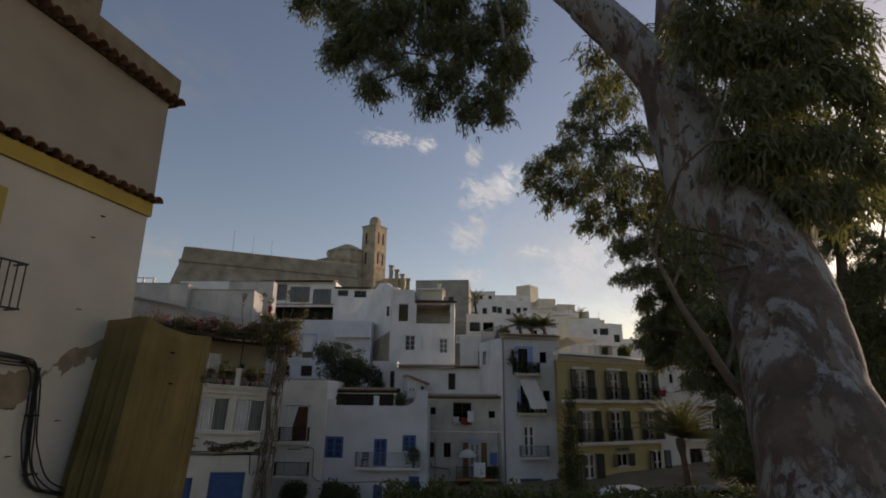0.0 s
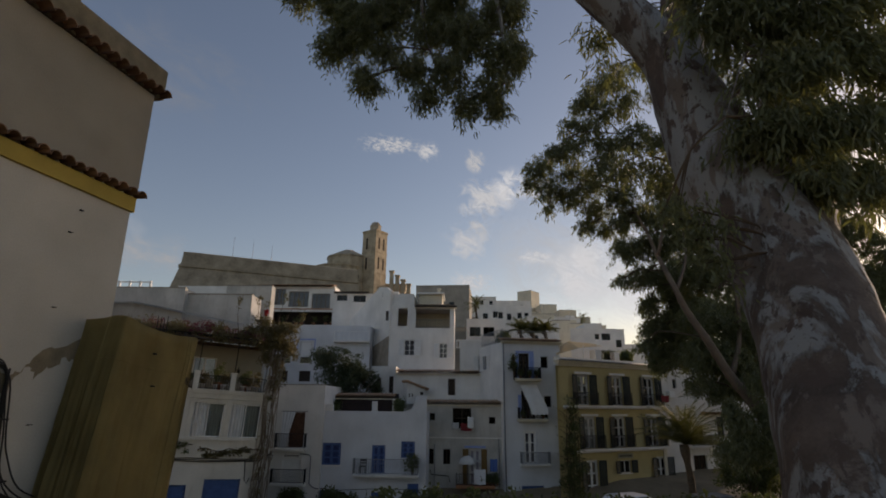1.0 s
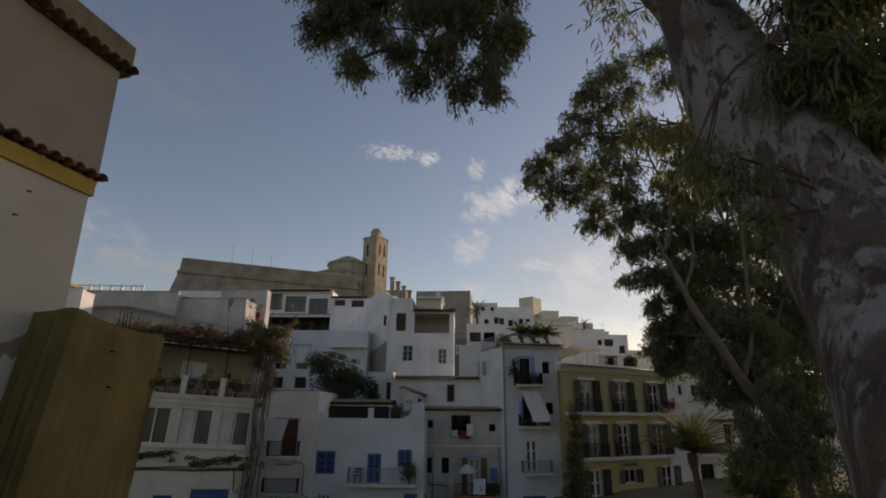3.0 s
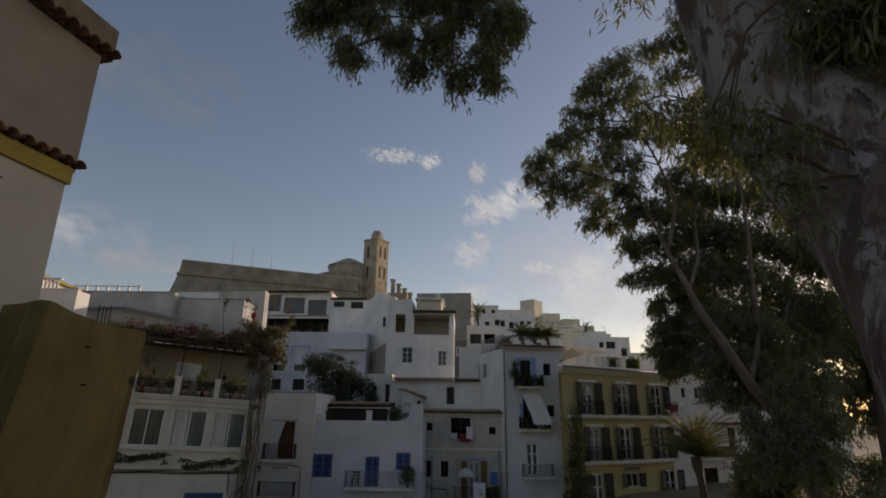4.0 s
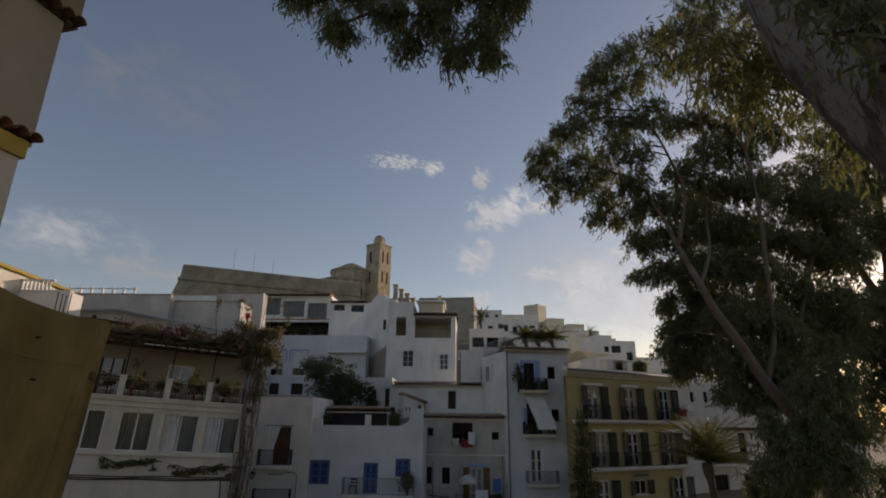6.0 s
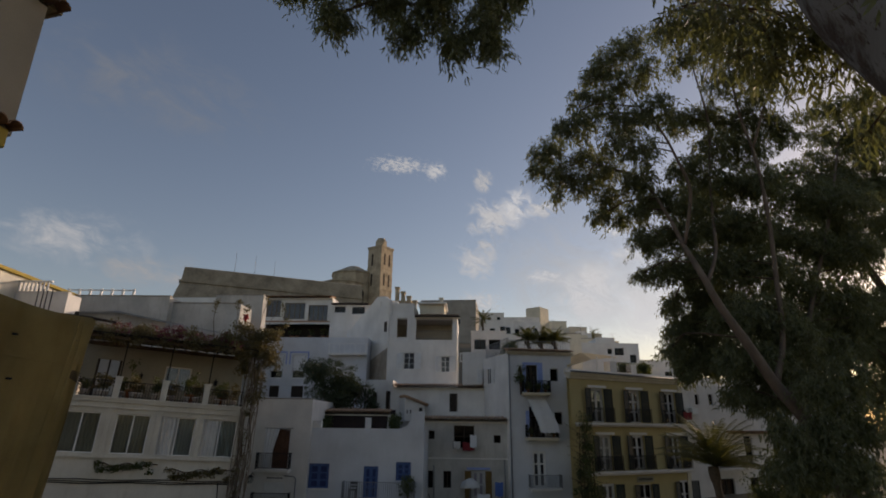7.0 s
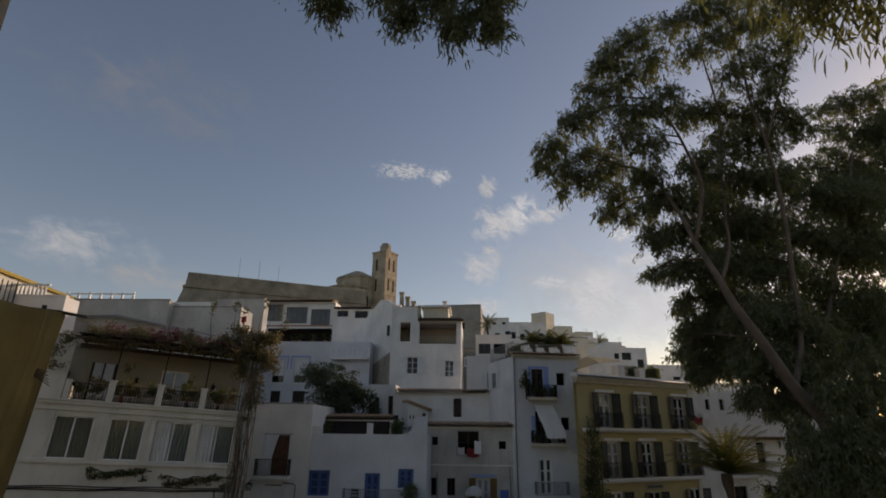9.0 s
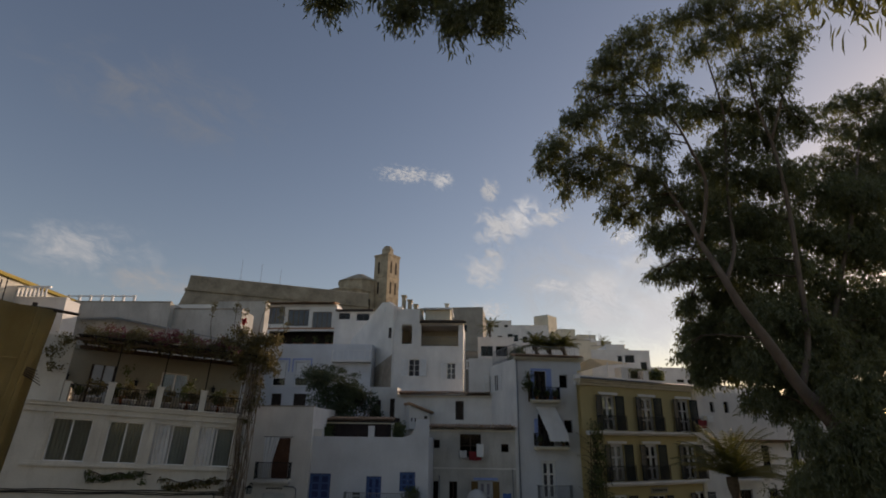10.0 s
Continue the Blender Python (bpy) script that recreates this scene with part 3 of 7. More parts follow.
def railing_run(h, u0, u1, y, z, height, iron, gap=0.12, parent=None):
    bs = [(u0, u1, y - 0.02, y + 0.02, z + height - 0.03, z + height), (u0, u1, y - 0.012, y + 0.012, z + 0.06, z + 0.085)]
    n = max(2, int((u1 - u0) / gap))
    bs += [(u0 + (u1 - u0) * i / n - 0.01, u0 + (u1 - u0) * i / n + 0.01, y - 0.01, y + 0.01, z, z + height - 0.02) for i in range(n + 1)]
    return h.bx("railing", iron, *bs, parent=parent)


def pergola_house():
    h = House("house", "white two-storey house with a vine-covered roof terrace", PERGOLA[0], PERGOLA[1], 32, STREET)
    h.root.matrix_basis = PERGOLA_POSE
    # first floor: four wide sliding windows under one moulded band
    for u, w, cur, op in ((-5.85, 1.5, M_BROWNCURT, 0), (-3.72, 1.42, M_BROWNCURT, 0), (-1.88, 1.6, M_CURTAIN, 0.5), (0.06, 1.62, M_CURTAIN, 0.3)):
        win = h.window(u, 6.74, w, 1.76, nx=2, curtain=cur, sill=False, open_part=op, bar=0.055)
        if op:
            h.curtain(u + 0.05, 6.78, w * 0.42, 1.68, 0.1, M_CURTAIN, win)
    # street level
    h.door(-0.72, 3.0, 1.85, 1.63, M_BLUE, leaves=2)
    h.door(-2.4, 3.0, 0.85, 1.36, M_BLUE, leaves=1)
    h.door(-6.0, 3.0, 1.3, 1.5, M_BLUE, leaves=2)
    h.walls(-9.5, 2.0, STREET - 1, 9.05, 8.5, M_WARMWHITE, flat_roof=False)
    # mouldings
    h.bx("cornice", M_WARMWHITE, (-9.5, 2.08, -0.1, -0.002, 8.72, 8.98), (-9.5, 2.16, -0.2, -0.002, 8.98, 9.12), (-9.5, 2.2, -0.26, 0.02, 9.12, 9.2), bevel=0.015)
    h.bx("sill_band", M_WARMWHITE, (-6.6, 2.06, -0.12, -0.002, 6.56, 6.68), (-6.6, 2.04, -0.07, -0.002, 6.68, 6.76), bevel=0.012)
    for u in (-6.15, -4.15, -2.08, -0.16, 1.78):
        h.bx("pilaster", M_WARMWHITE, (u, u + 0.22, -0.05, -0.002, 6.76, 8.56), (u - 0.05, u + 0.27, -0.08, -0.002, 8.56, 8.7), bevel=0.008)
    # terrace floor, rear wall and parapet piers
    h.bx("terrace_floor", M_TERRA, (-9.45, 2.0, 0.02, 8.4, 9.06, 9.2))
    h.holes = []
    for x0, x1, z0, z1 in ((-6.9, -5.2, 9.2, 12.0), (-4.1, -2.0, 9.2, 12.0), (-0.7, 2.0, 9.2, 12.0), (-5.2, -4.1, 11.15, 12.0), (-2.0, -0.7, 9.2, 9.9), (-2.0, -0.7, 11.1, 12.0)):
        h.bx("rear_wall", M_BUFF, (x0, x1, 2.9, 3.15, z0, z1))
    h.bx("terrace_door", M_WOOD_AND_SHADE, (-5.2, -5.1, 2.95, 3.05, 9.2, 11.15), (-4.2, -4.1, 2.95, 3.05, 9.2, 11.15), (-4.69, -4.61, 2.95, 3.05, 9.2, 11.15), (-5.1, -4.2, 2.95, 3.05, 10.2, 10.28))
    w = h.bx("terrace_window", M_WPAINT, (-2.0, -1.93, 2.95, 3.02, 9.9, 11.1), (-0.77, -0.7, 2.95, 3.02, 9.9, 11.1), (-1.39, -1.31, 2.95, 3.02, 9.9, 11.1), (-1.93, -0.77, 2.95, 3.02, 11.03, 11.1))
    h.bx("pane", M_GLASS, (-1.93, -0.77, 2.98, 2.99, 9.9, 11.03), parent=w)
    # end pier that carries the pergola
    h.bx("pier", M_WARMWHITE, (-9.5, -5.85, 0.0, 0.3, 9.05, 12.0), label="white end wall of the terrace")
    h.bx("pier", M_WARMWHITE, (-5.82, -5.6, 0.0, 2.9, 9.2, 10.05))
    for u in (-4.14, -2.12, -0.2, 1.78):
        h.bx("parapet_pier", M_WARMWHITE, (u, u + 0.28, -0.04, 0.22, 9.2, 10.1), (u - 0.03, u + 0.31, -0.07, 0.25, 10.1, 10.17), bevel=0.01)
    for u0, u1 in ((-5.6, -4.16), (-3.84, -2.14), (-1.82, -0.22), (0.1, 1.76)):
        railing_run(h, u0, u1, 0.08, 9.2, 0.75, M_IRON, 0.12)
    # pergola timbers and posts
    h.bx("pergola_beam", M_BARKDARK, (-5.9, 2.1, -0.1, 0.06, 11.88, 12.0), (-5.9, 2.1, 2.7, 2.86, 11.82, 12.0))
    for i in range(15):
        u = -5.7 + i * 0.55
        h.bx("rafter", M_WOOD_AND_SHADE, (u, u + 0.07, -0.3, 2.95, 12.0, 12.09))
    # closed reed mat added over the sparse rafters to darken the terrace
    h.bx("reed_shade_cover", M_WOOD_AND_SHADE, (-5.8, 2.05, -0.25, 2.9, 12.092, 12.13))
    for u in (-4.0, -1.98, -0.06):
        h.bx("post", M_IRON, (u, u + 0.05, 0.04, 0.09, 10.17, 11.82))
    # wall lanterns on the terrace
    for u in (-6.1, -3.1, 0.6):
        h.bx("lantern", M_IRON, (u - 0.07, u + 0.07, 2.72, 2.86, 10.3, 10.5), (u - 0.1, u + 0.1, 2.69, 2.9, 10.5, 10.54), (u - 0.015, u + 0.015, 2.78, 2.9, 10.54, 10.68))
    # cables along the front
    for k, z in enumerate((5.66, 5.58, 5.52)):
        bm = bmesh.new()
        pts = [(-9.4 + i * 0.95, -0.035 - 0.012 * k, z - STREET + 0.025 * math.sin(i * 1.7 + k)) for i in range(13)]
        tube(bm, pts, [0.022] * 13, 6)
        h.add("cable", bm, M_CABLE)
    bm = bmesh.new()
    tube(bm, [(1.2, -0.04, 5.6 - STREET), (1.25, -0.05, 5.2 - STREET), (1.3, -0.05, 4.6 - STREET), (1.45, -0.05, 4.4 - STREET), (1.55, -0.05, 4.7 - STREET)], [0.025] * 5, 6)
    h.add("cable", bm, M_CABLE)
    return h


def curtain_door_house():
    h = House("house", "narrow white house with a brown door behind a curtain", -9.7, 38.1, 0, STREET)
    h.door(-1.75, 5.84, 0.98, 2.15, M_WOOD, leaves=2)
    h.door(-2.05, 3.0, 1.2, 2.1, M_WPAINT, leaves=2)
    h.walls(-3.6, 0.43, STREET - 1, 9.72, 6.0, M_WHITE)
    h.balcony(-2.5, 5.8, 1.98, 0.55, 0.9, gap=0.1)
    h.balcony(-2.6, 3.72, 2.2, 0.5, 0.85, gap=0.1)
    cur = h.curtain(-2.25, 5.85, 0.6, 2.2, -0.05, M_AWNING, h.root, "door_curtain")
    for v in cur.data.vertices:      # drawn back to one side
        k = 1 - (v.co.z - (5.85 - STREET)) / 2.2
        v.co.x = -2.25 + (v.co.x + 2.25) * (1.45 - 0.95 * min(1, k * 1.5))
    h.bx("curtain_rod", M_IRON, (-2.3, -0.6, -0.07, -0.05, 8.03, 8.06))
    # small dark plates on the wall, for the shade in its vent holes
    for i in range(6):
        h.bx("vent_hole", M_WOOD_AND_SHADE, (-1.9 + i * 0.16, -1.8 + i * 0.16, -0.012, -0.002, 5.28, 5.36))
    bm = bmesh.new()
    tube(bm, [(-0.9, -0.04, 5.45 - STREET), (-0.35, -0.04, 5.42 - STREET), (-0.2, -0.04, 5.3 - STREET), (-0.2, -0.04, 3.7 - STREET), (0.1, -0.04, 3.45 - STREET), (0.4, -0.04, 3.4 - STREET)], [0.03] * 6, 6)
    h.add("pipe", bm, M_GREYIRON)
    h.bx("coping", M_STAIN, (-3.62, 0.45, -0.03, 0.2, 9.722, 9.78))
    return h


def blue_window_house():
    h = House("house", "whitewashed house with blue shutters and a roof terrace", -6, 38.4, 0, STREET)
    for u, z, w, hh in ((-3.27, 4.78, 1.2, 1.34), (1.83, 5.26, 0.88, 1.0)):
        h.door(u, z, w, hh, M_BLUE, leaves=2, depth=0.08, panel=M_BLUEPANE)
    h.door(-0.05, 4.33, 0.86, 1.68, M_BLUE, leaves=2, depth=0.08, panel=M_BLUEPANE)
    for u, z, w, hh in ((-3.35, 1.9, 0.9, 1.38), (2.28, 2.6, 0.7, 1.15), (0.0, 1.9, 0.6, 1.3), (-2.1, 2.3, 0.45, 0.9)):
        h.door(u, z, w, hh, M_BLUE if w > 0.5 else M_WOOD_AND_SHADE, leaves=2 if w > 0.8 else 1, depth=0.08)
    h.walls(-3.45, 3.42, STREET - 1, 8.1, 5.5, M_BLUEWHITE)
    h.bx("sill", M_WPAINT, (-3.33, -2.0, -0.05, -0.002, 4.7, 4.776))
    h.bx("moulding", M_BLUEWHITE, (-3.1, -0.1, -0.03, -0.002, 6.96, 7.02), (0.25, 2.6, -0.03, -0.002, 6.96, 7.02))
    h.balcony(-1.14, 4.31, 4.15, 0.7, 0.92, gap=0.12, iron=M_GREYIRON)
    # curved shoulder of the parapet and small turret at its ends
    bm = bmesh.new()
    prof = [(1.9, 0), (2.2, 0.04), (2.45, 0.2), (2.6, 0.5), (2.7, 0.98), (3.42, 1.02), (3.42, -0.01), (1.9, -0.01)]
    f = [bm.verts.new((x, 0.002, 8.1 - STREET + z)) for x, z in prof]
    g = [bm.verts.new((x, 0.24, 8.1 - STREET + z)) for x, z in prof]
    bm.faces.new(f), bm.faces.new(g[::-1])
    for i in range(len(f)):
        bm.faces.new((f[i], g[i], g[(i + 1) % len(f)], f[(i + 1) % len(f)]))
    h.add("parapet_shoulder", bm, M_BLUEWHITE)
    h.bx("parapet_block", M_WHITE, (-3.43, -2.75, 0.02, 0.3, 8.1, 8.5))
    # chair-like plant stand and pots on the balcony
    bm = bmesh.new()
    tube(bm, [(-3.46, -0.03, 3.4 - STREET), (-2.0, -0.03, 3.3 - STREET), (0.5, -0.03, 3.42 - STREET), (3.3, -0.03, 3.38 - STREET)], [0.018] * 4, 6)
    h.add("cable", bm, M_CABLE)
    return h


def terrace_shelter():
    h = House("terrace_shelter", "tiled lean-to with dark brown drop canvas on a roof terrace", -6, 41.3, 0, 7.7, "shelter")
    h.bx("pillar", M_WHITE, (-0.62, -0.24, -0.12, 0.08, 7.7, 8.75))
    h.bx("pillar", M_WHITE, (0.82, 1.0, -0.1, 0.25, 7.7, 8.95))
    h.bx("pillar", M_WHITE, (-4.4, -4.2, -0.1, 0.25, 7.7, 8.95))
    for u0, u1 in ((-4.2, -3.35), (-3.3, 0.82)):
        h.curtain(u0, 7.75, u1 - u0, 1.25, 0.1, M_CANVAS_AND_SHADE, h.root, "drop_canvas", 0.02)
    h.bx("back", M_CANVAS_AND_SHADE, (-4.4, 1.0, 2.2, 2.35, 7.7, 9.3))
    h.bx("beam", M_WOOD_AND_SHADE, (-4.5, 1.1, -0.16, -0.02, 8.95, 9.05))
    h.eave(-4.5, 1.15, 9.06, 0.3, 0.06, M_TILE_FAR, 0.8)


def washing_house():
    h = House("house", "old white house with a tiled eave and washing", 0, 42.0, 0, STREET)
    h.window(-2.69, 7.47, 0.5, 0.51, M_WOOD_AND_SHADE, nx=1, sill=False)
    h.window(1.64, 7.28, 0.46, 0.48, M_WOOD_AND_SHADE, nx=1, sill=False)
    h.window(-0.94, 6.95, 1.33, 1.38, M_WOOD_AND_SHADE, nx=2, nz=2, sill=False, depth=0.05)
    h.window(-2.67, 4.55, 0.42, 1.02, M_WOOD_AND_SHADE, nx=1, sill=False)
    h.window(-1.59, 4.56, 0.5, 1.0, M_WOOD_AND_SHADE, nx=2, sill=False)
    h.door(0.2, 3.3, 0.86, 2.3, M_CURTAIN, leaves=2, depth=0.15, panel=M_MAUVE)
    for u in (-0.23, 1.08):
        s = h.bx("shutter", M_YWOOD, (u, u + 0.06, -0.05, -0.003, 3.32, 5.58), (u + 0.34, u + 0.4, -0.05, -0.003, 3.32, 5.58), *[(u + 0.06, u + 0.34, -0.05, -0.003, z, z + 0.08) for z in (3.32, 4.4, 5.5)])
        h.bx("panel", M_YWOOD, (u + 0.06, u + 0.34, -0.035, -0.006, 3.4, 4.4), (u + 0.06, u + 0.34, -0.035, -0.006, 4.48, 5.5), parent=s)
    h.walls(-2.95, 2.62, STREET - 1, 8.7, 5.0, M_OLDWHITE)
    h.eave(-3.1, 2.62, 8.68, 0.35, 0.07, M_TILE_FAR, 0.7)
    h.bx("string_course", M_WHITE, (-2.95, 2.55, -0.05, -0.002, 6.28, 6.36))
    h.bx("lintel", M_LILAC, (-0.1, 1.4, -0.03, -0.002, 5.66, 5.8))
    h.balcony(-0.7, 3.3, 2.7, 0.9, 0.75, material=M_TERRA)
    h.balcony(-1.0, 6.9, 1.45, 0.35, 0.45, material=M_TERRA, slab=False)
    for x, z, n in ((-2.2, 5.9, 0), (2.3, 6.3, 1)):
        bm = bmesh.new()
        tube(bm, [(x, -0.05, z - STREET), (x + 0.03, -0.05, z - STREET - 1.6), (x, -0.05, z - STREET - 3.4)], [0.03] * 3, 6)
        h.add("drainpipe", bm, M_GREYIRON)
    bm = bmesh.new()
    tube(bm, [(-2.5, -0.04, 4.2 - STREET), (-2.4, -0.04, 3.9 - STREET), (-1.2, -0.04, 3.8 - STREET), (-1.1, -0.04, 3.4 - STREET)], [0.03] * 4, 6)
    h.add("pipe", bm, M_CABLE)
    return h


def cloth(name, label, x, y, z, w, hgt, material, turn=0, group="washing on the line"):
    """A cloth hung over a line, with folds."""
    t = thing(name, label, "washing", x, y, z, turn, group)
    bm = bmesh.new()
    n, m = 10, 6
    g = [[bm.verts.new((w * i / n, 0.03 * math.sin(i * 1.3) * (j / m) + 0.012 * math.sin(i * 2.9 + j), -hgt * j / m + 0.02 * math.sin(i * 0.9))) for i in range(n + 1)] for j in range(m + 1)]
    for j in range(m):
        for i in range(n):
            bm.faces.new((g[j][i], g[j][i + 1], g[j + 1][i + 1], g[j + 1][i])).smooth = True
    part("cloth", bm, material, t)


def pale_blue_house():
    h = House("house", "tall pale blue house with three balconies and an awning", 2.65, 41.6, 12, STREET)
    h.door(1.22, 10.42, 0.76, 1.8, M_WOOD_AND_SHADE, leaves=2, glazed=True)
    h.door(1.35, 7.66, 1.0, 1.9, M_WOOD_AND_SHADE, leaves=2, glazed=True)
    d = h.door(1.45, 4.7, 0.92, 2.12, M_WPAINT, leaves=2, glazed=True)
    h.curtain(1.5, 4.75, 0.82, 2.0, 0.22, M_MAUVE, d)
    h.window(2.89, 11.2, 0.57, 0.84, M_GREYIRON, nx=1, sill=False)
    h.window(3.06, 8.45, 0.56, 0.8, M_GREYIRON, nx=1, sill=False)
    h.door(1.2, 2.0, 1.6, 1.25, M_BLUE, leaves=2)
    h.window(3.4, 2.3, 0.7, 0.9, M_BLUE, nx=1)
    h.walls(0.0, 4.4, STREET - 1, 13.0, 4.8, M_BLUEWHITE, skew=-0.55)
    h.bx("painted_surround", M_LILAC, (0.98, 1.2, -0.02, -0.002, 10.44, 12.4), (2.0, 2.36, -0.02, -0.002, 10.44, 12.4), (1.2, 2.0, -0.02, -0.002, 12.24, 12.4))
    for u, w, z in ((0.84, 1.88, 10.42), (0.99, 2.12, 7.64), (1.1, 2.1, 4.68)):
        h.balcony(u, z, w, 0.55, 0.78, material=M_CREAM if z > 5 else M_WHITE, gap=0.09, iron=M_IRON if z > 5 else M_GREYIRON)
    for z in (10.02, 7.36):
        h.bx("string_course", M_BLUEWHITE, (0.0, 4.4, -0.025, -0.002, z, z + 0.07))
    h.bx("cornice", M_CREAM, (-0.05, 4.5, -0.12, 0.1, 12.9, 13.02), (-0.1, 4.56, -0.22, 0.1, 13.02, 13.1))
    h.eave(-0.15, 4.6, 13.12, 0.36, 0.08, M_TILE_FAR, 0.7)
    bm = bmesh.new()   # awning let down over the railing
    n = 12
    a = [bm.verts.new((1.25 + 1.25 * i / n, -0.05, 10.0 - STREET)) for i in range(n + 1)]
    c = [bm.verts.new((1.75 + 1.3 * i / n, -0.62 + 0.03 * math.sin(i), 8.42 - STREET - 0.12 * math.sin(math.pi * i / n))) for i in range(n + 1)]
    d = [bm.verts.new((1.85 + 1.25 * i / n, -0.66 + 0.04 * math.sin(i * 1.4), 7.95 - STREET + 0.03 * math.sin(i * 2.0))) for i in range(n + 1)]
    for i in range(n):
        for p, q in ((a, c), (c, d)):
            bm.faces.new((p[i], p[i + 1], q[i + 1], q[i])).smooth = True
    h.add("awning", bm, M_AWNING, label="white canvas awning hung over the balcony rail")
    h.bx("shutter_board", M_LILAC, (1.1, 1.33, -0.03, -0.002, 7.8, 9.3))
    bm = bmesh.new()
    tube(bm, [(0.07, -0.05, 12.9 - STREET), (0.07, -0.05, 8 - STREET), (0.1, -0.05, 2.4 - STREET)], [0.045] * 3, 8)
    h.add("drainpipe", bm, M_GREYIRON)
    # shuttered window in the side wall, and the rail that climbs along its head
    turn = Matrix.Rotation(math.atan2(4.8, -0.55), 4, "Z")
    run = lambda name, material, *bxs, parent=None: h.add(name, (lambda bm: (bm.transform(turn), bm)[1])(boxed(*[(a, b, c, d, e - STREET, f - STREET) for a, b, c, d, e, f in bxs])), material, parent)
    win = run("window", M_WPAINT, (3.1, 3.16, 0.003, 0.05, 11.15, 12.3), (3.84, 3.9, 0.003, 0.05, 11.15, 12.3), (3.16, 3.84, 0.003, 0.05, 12.24, 12.3), (3.16, 3.84, 0.003, 0.05, 11.15, 11.21), (3.47, 3.53, 0.003, 0.05, 11.21, 12.24))
    run("side_render", M_WHITE, (0.0, 4.78, 0.0005, 0.004, 2.4, 13.0))
    # darkened pane on the solid wall, standing for a room's shade
    run("pane", M_SHADEGLASS, (3.16, 3.84, 0.004, 0.012, 11.21, 12.24), parent=win)
    for d in (2.5, 3.92):
        run("shutter", M_WPAINT, (d, d + 0.07, 0.02, 0.07, 11.15, 12.3), (d + 0.51, d + 0.58, 0.02, 0.07, 11.15, 12.3), *[(d + 0.07, d + 0.51, 0.03, 0.055, 11.15 + 0.115 * k, 11.23 + 0.115 * k) for k in range(10)])
    run("roof_rail", M_GREYIRON, *[(0.1 + 0.22 * k, 0.125 + 0.22 * k, -0.12, -0.095, 13.0, 14.0) for k in range(21)], (0.1, 4.55, -0.125, -0.09, 13.97, 14.0), (0.1, 4.55, -0.12, -0.095, 13.15, 13.18))
    # side wall of the house behind
    s = House("house", "white side house with one shuttered window", 1.75, 46.2, 0, STREET)
    s.window(-0.72, 11.25, 0.62, 1.15, M_WPAINT, nx=2, nz=2, sill=False)
    s.shutter(-0.74, 11.25, 0.36, 1.15, M_WPAINT, angle=8, hinge_right=True)
    s.shutter(-0.08, 11.25, 0.36, 1.15, M_WPAINT, angle=8)
    s.walls(-2.2, 1.2, STREET, 13.6, 3.5, M_WHITE)
    return h


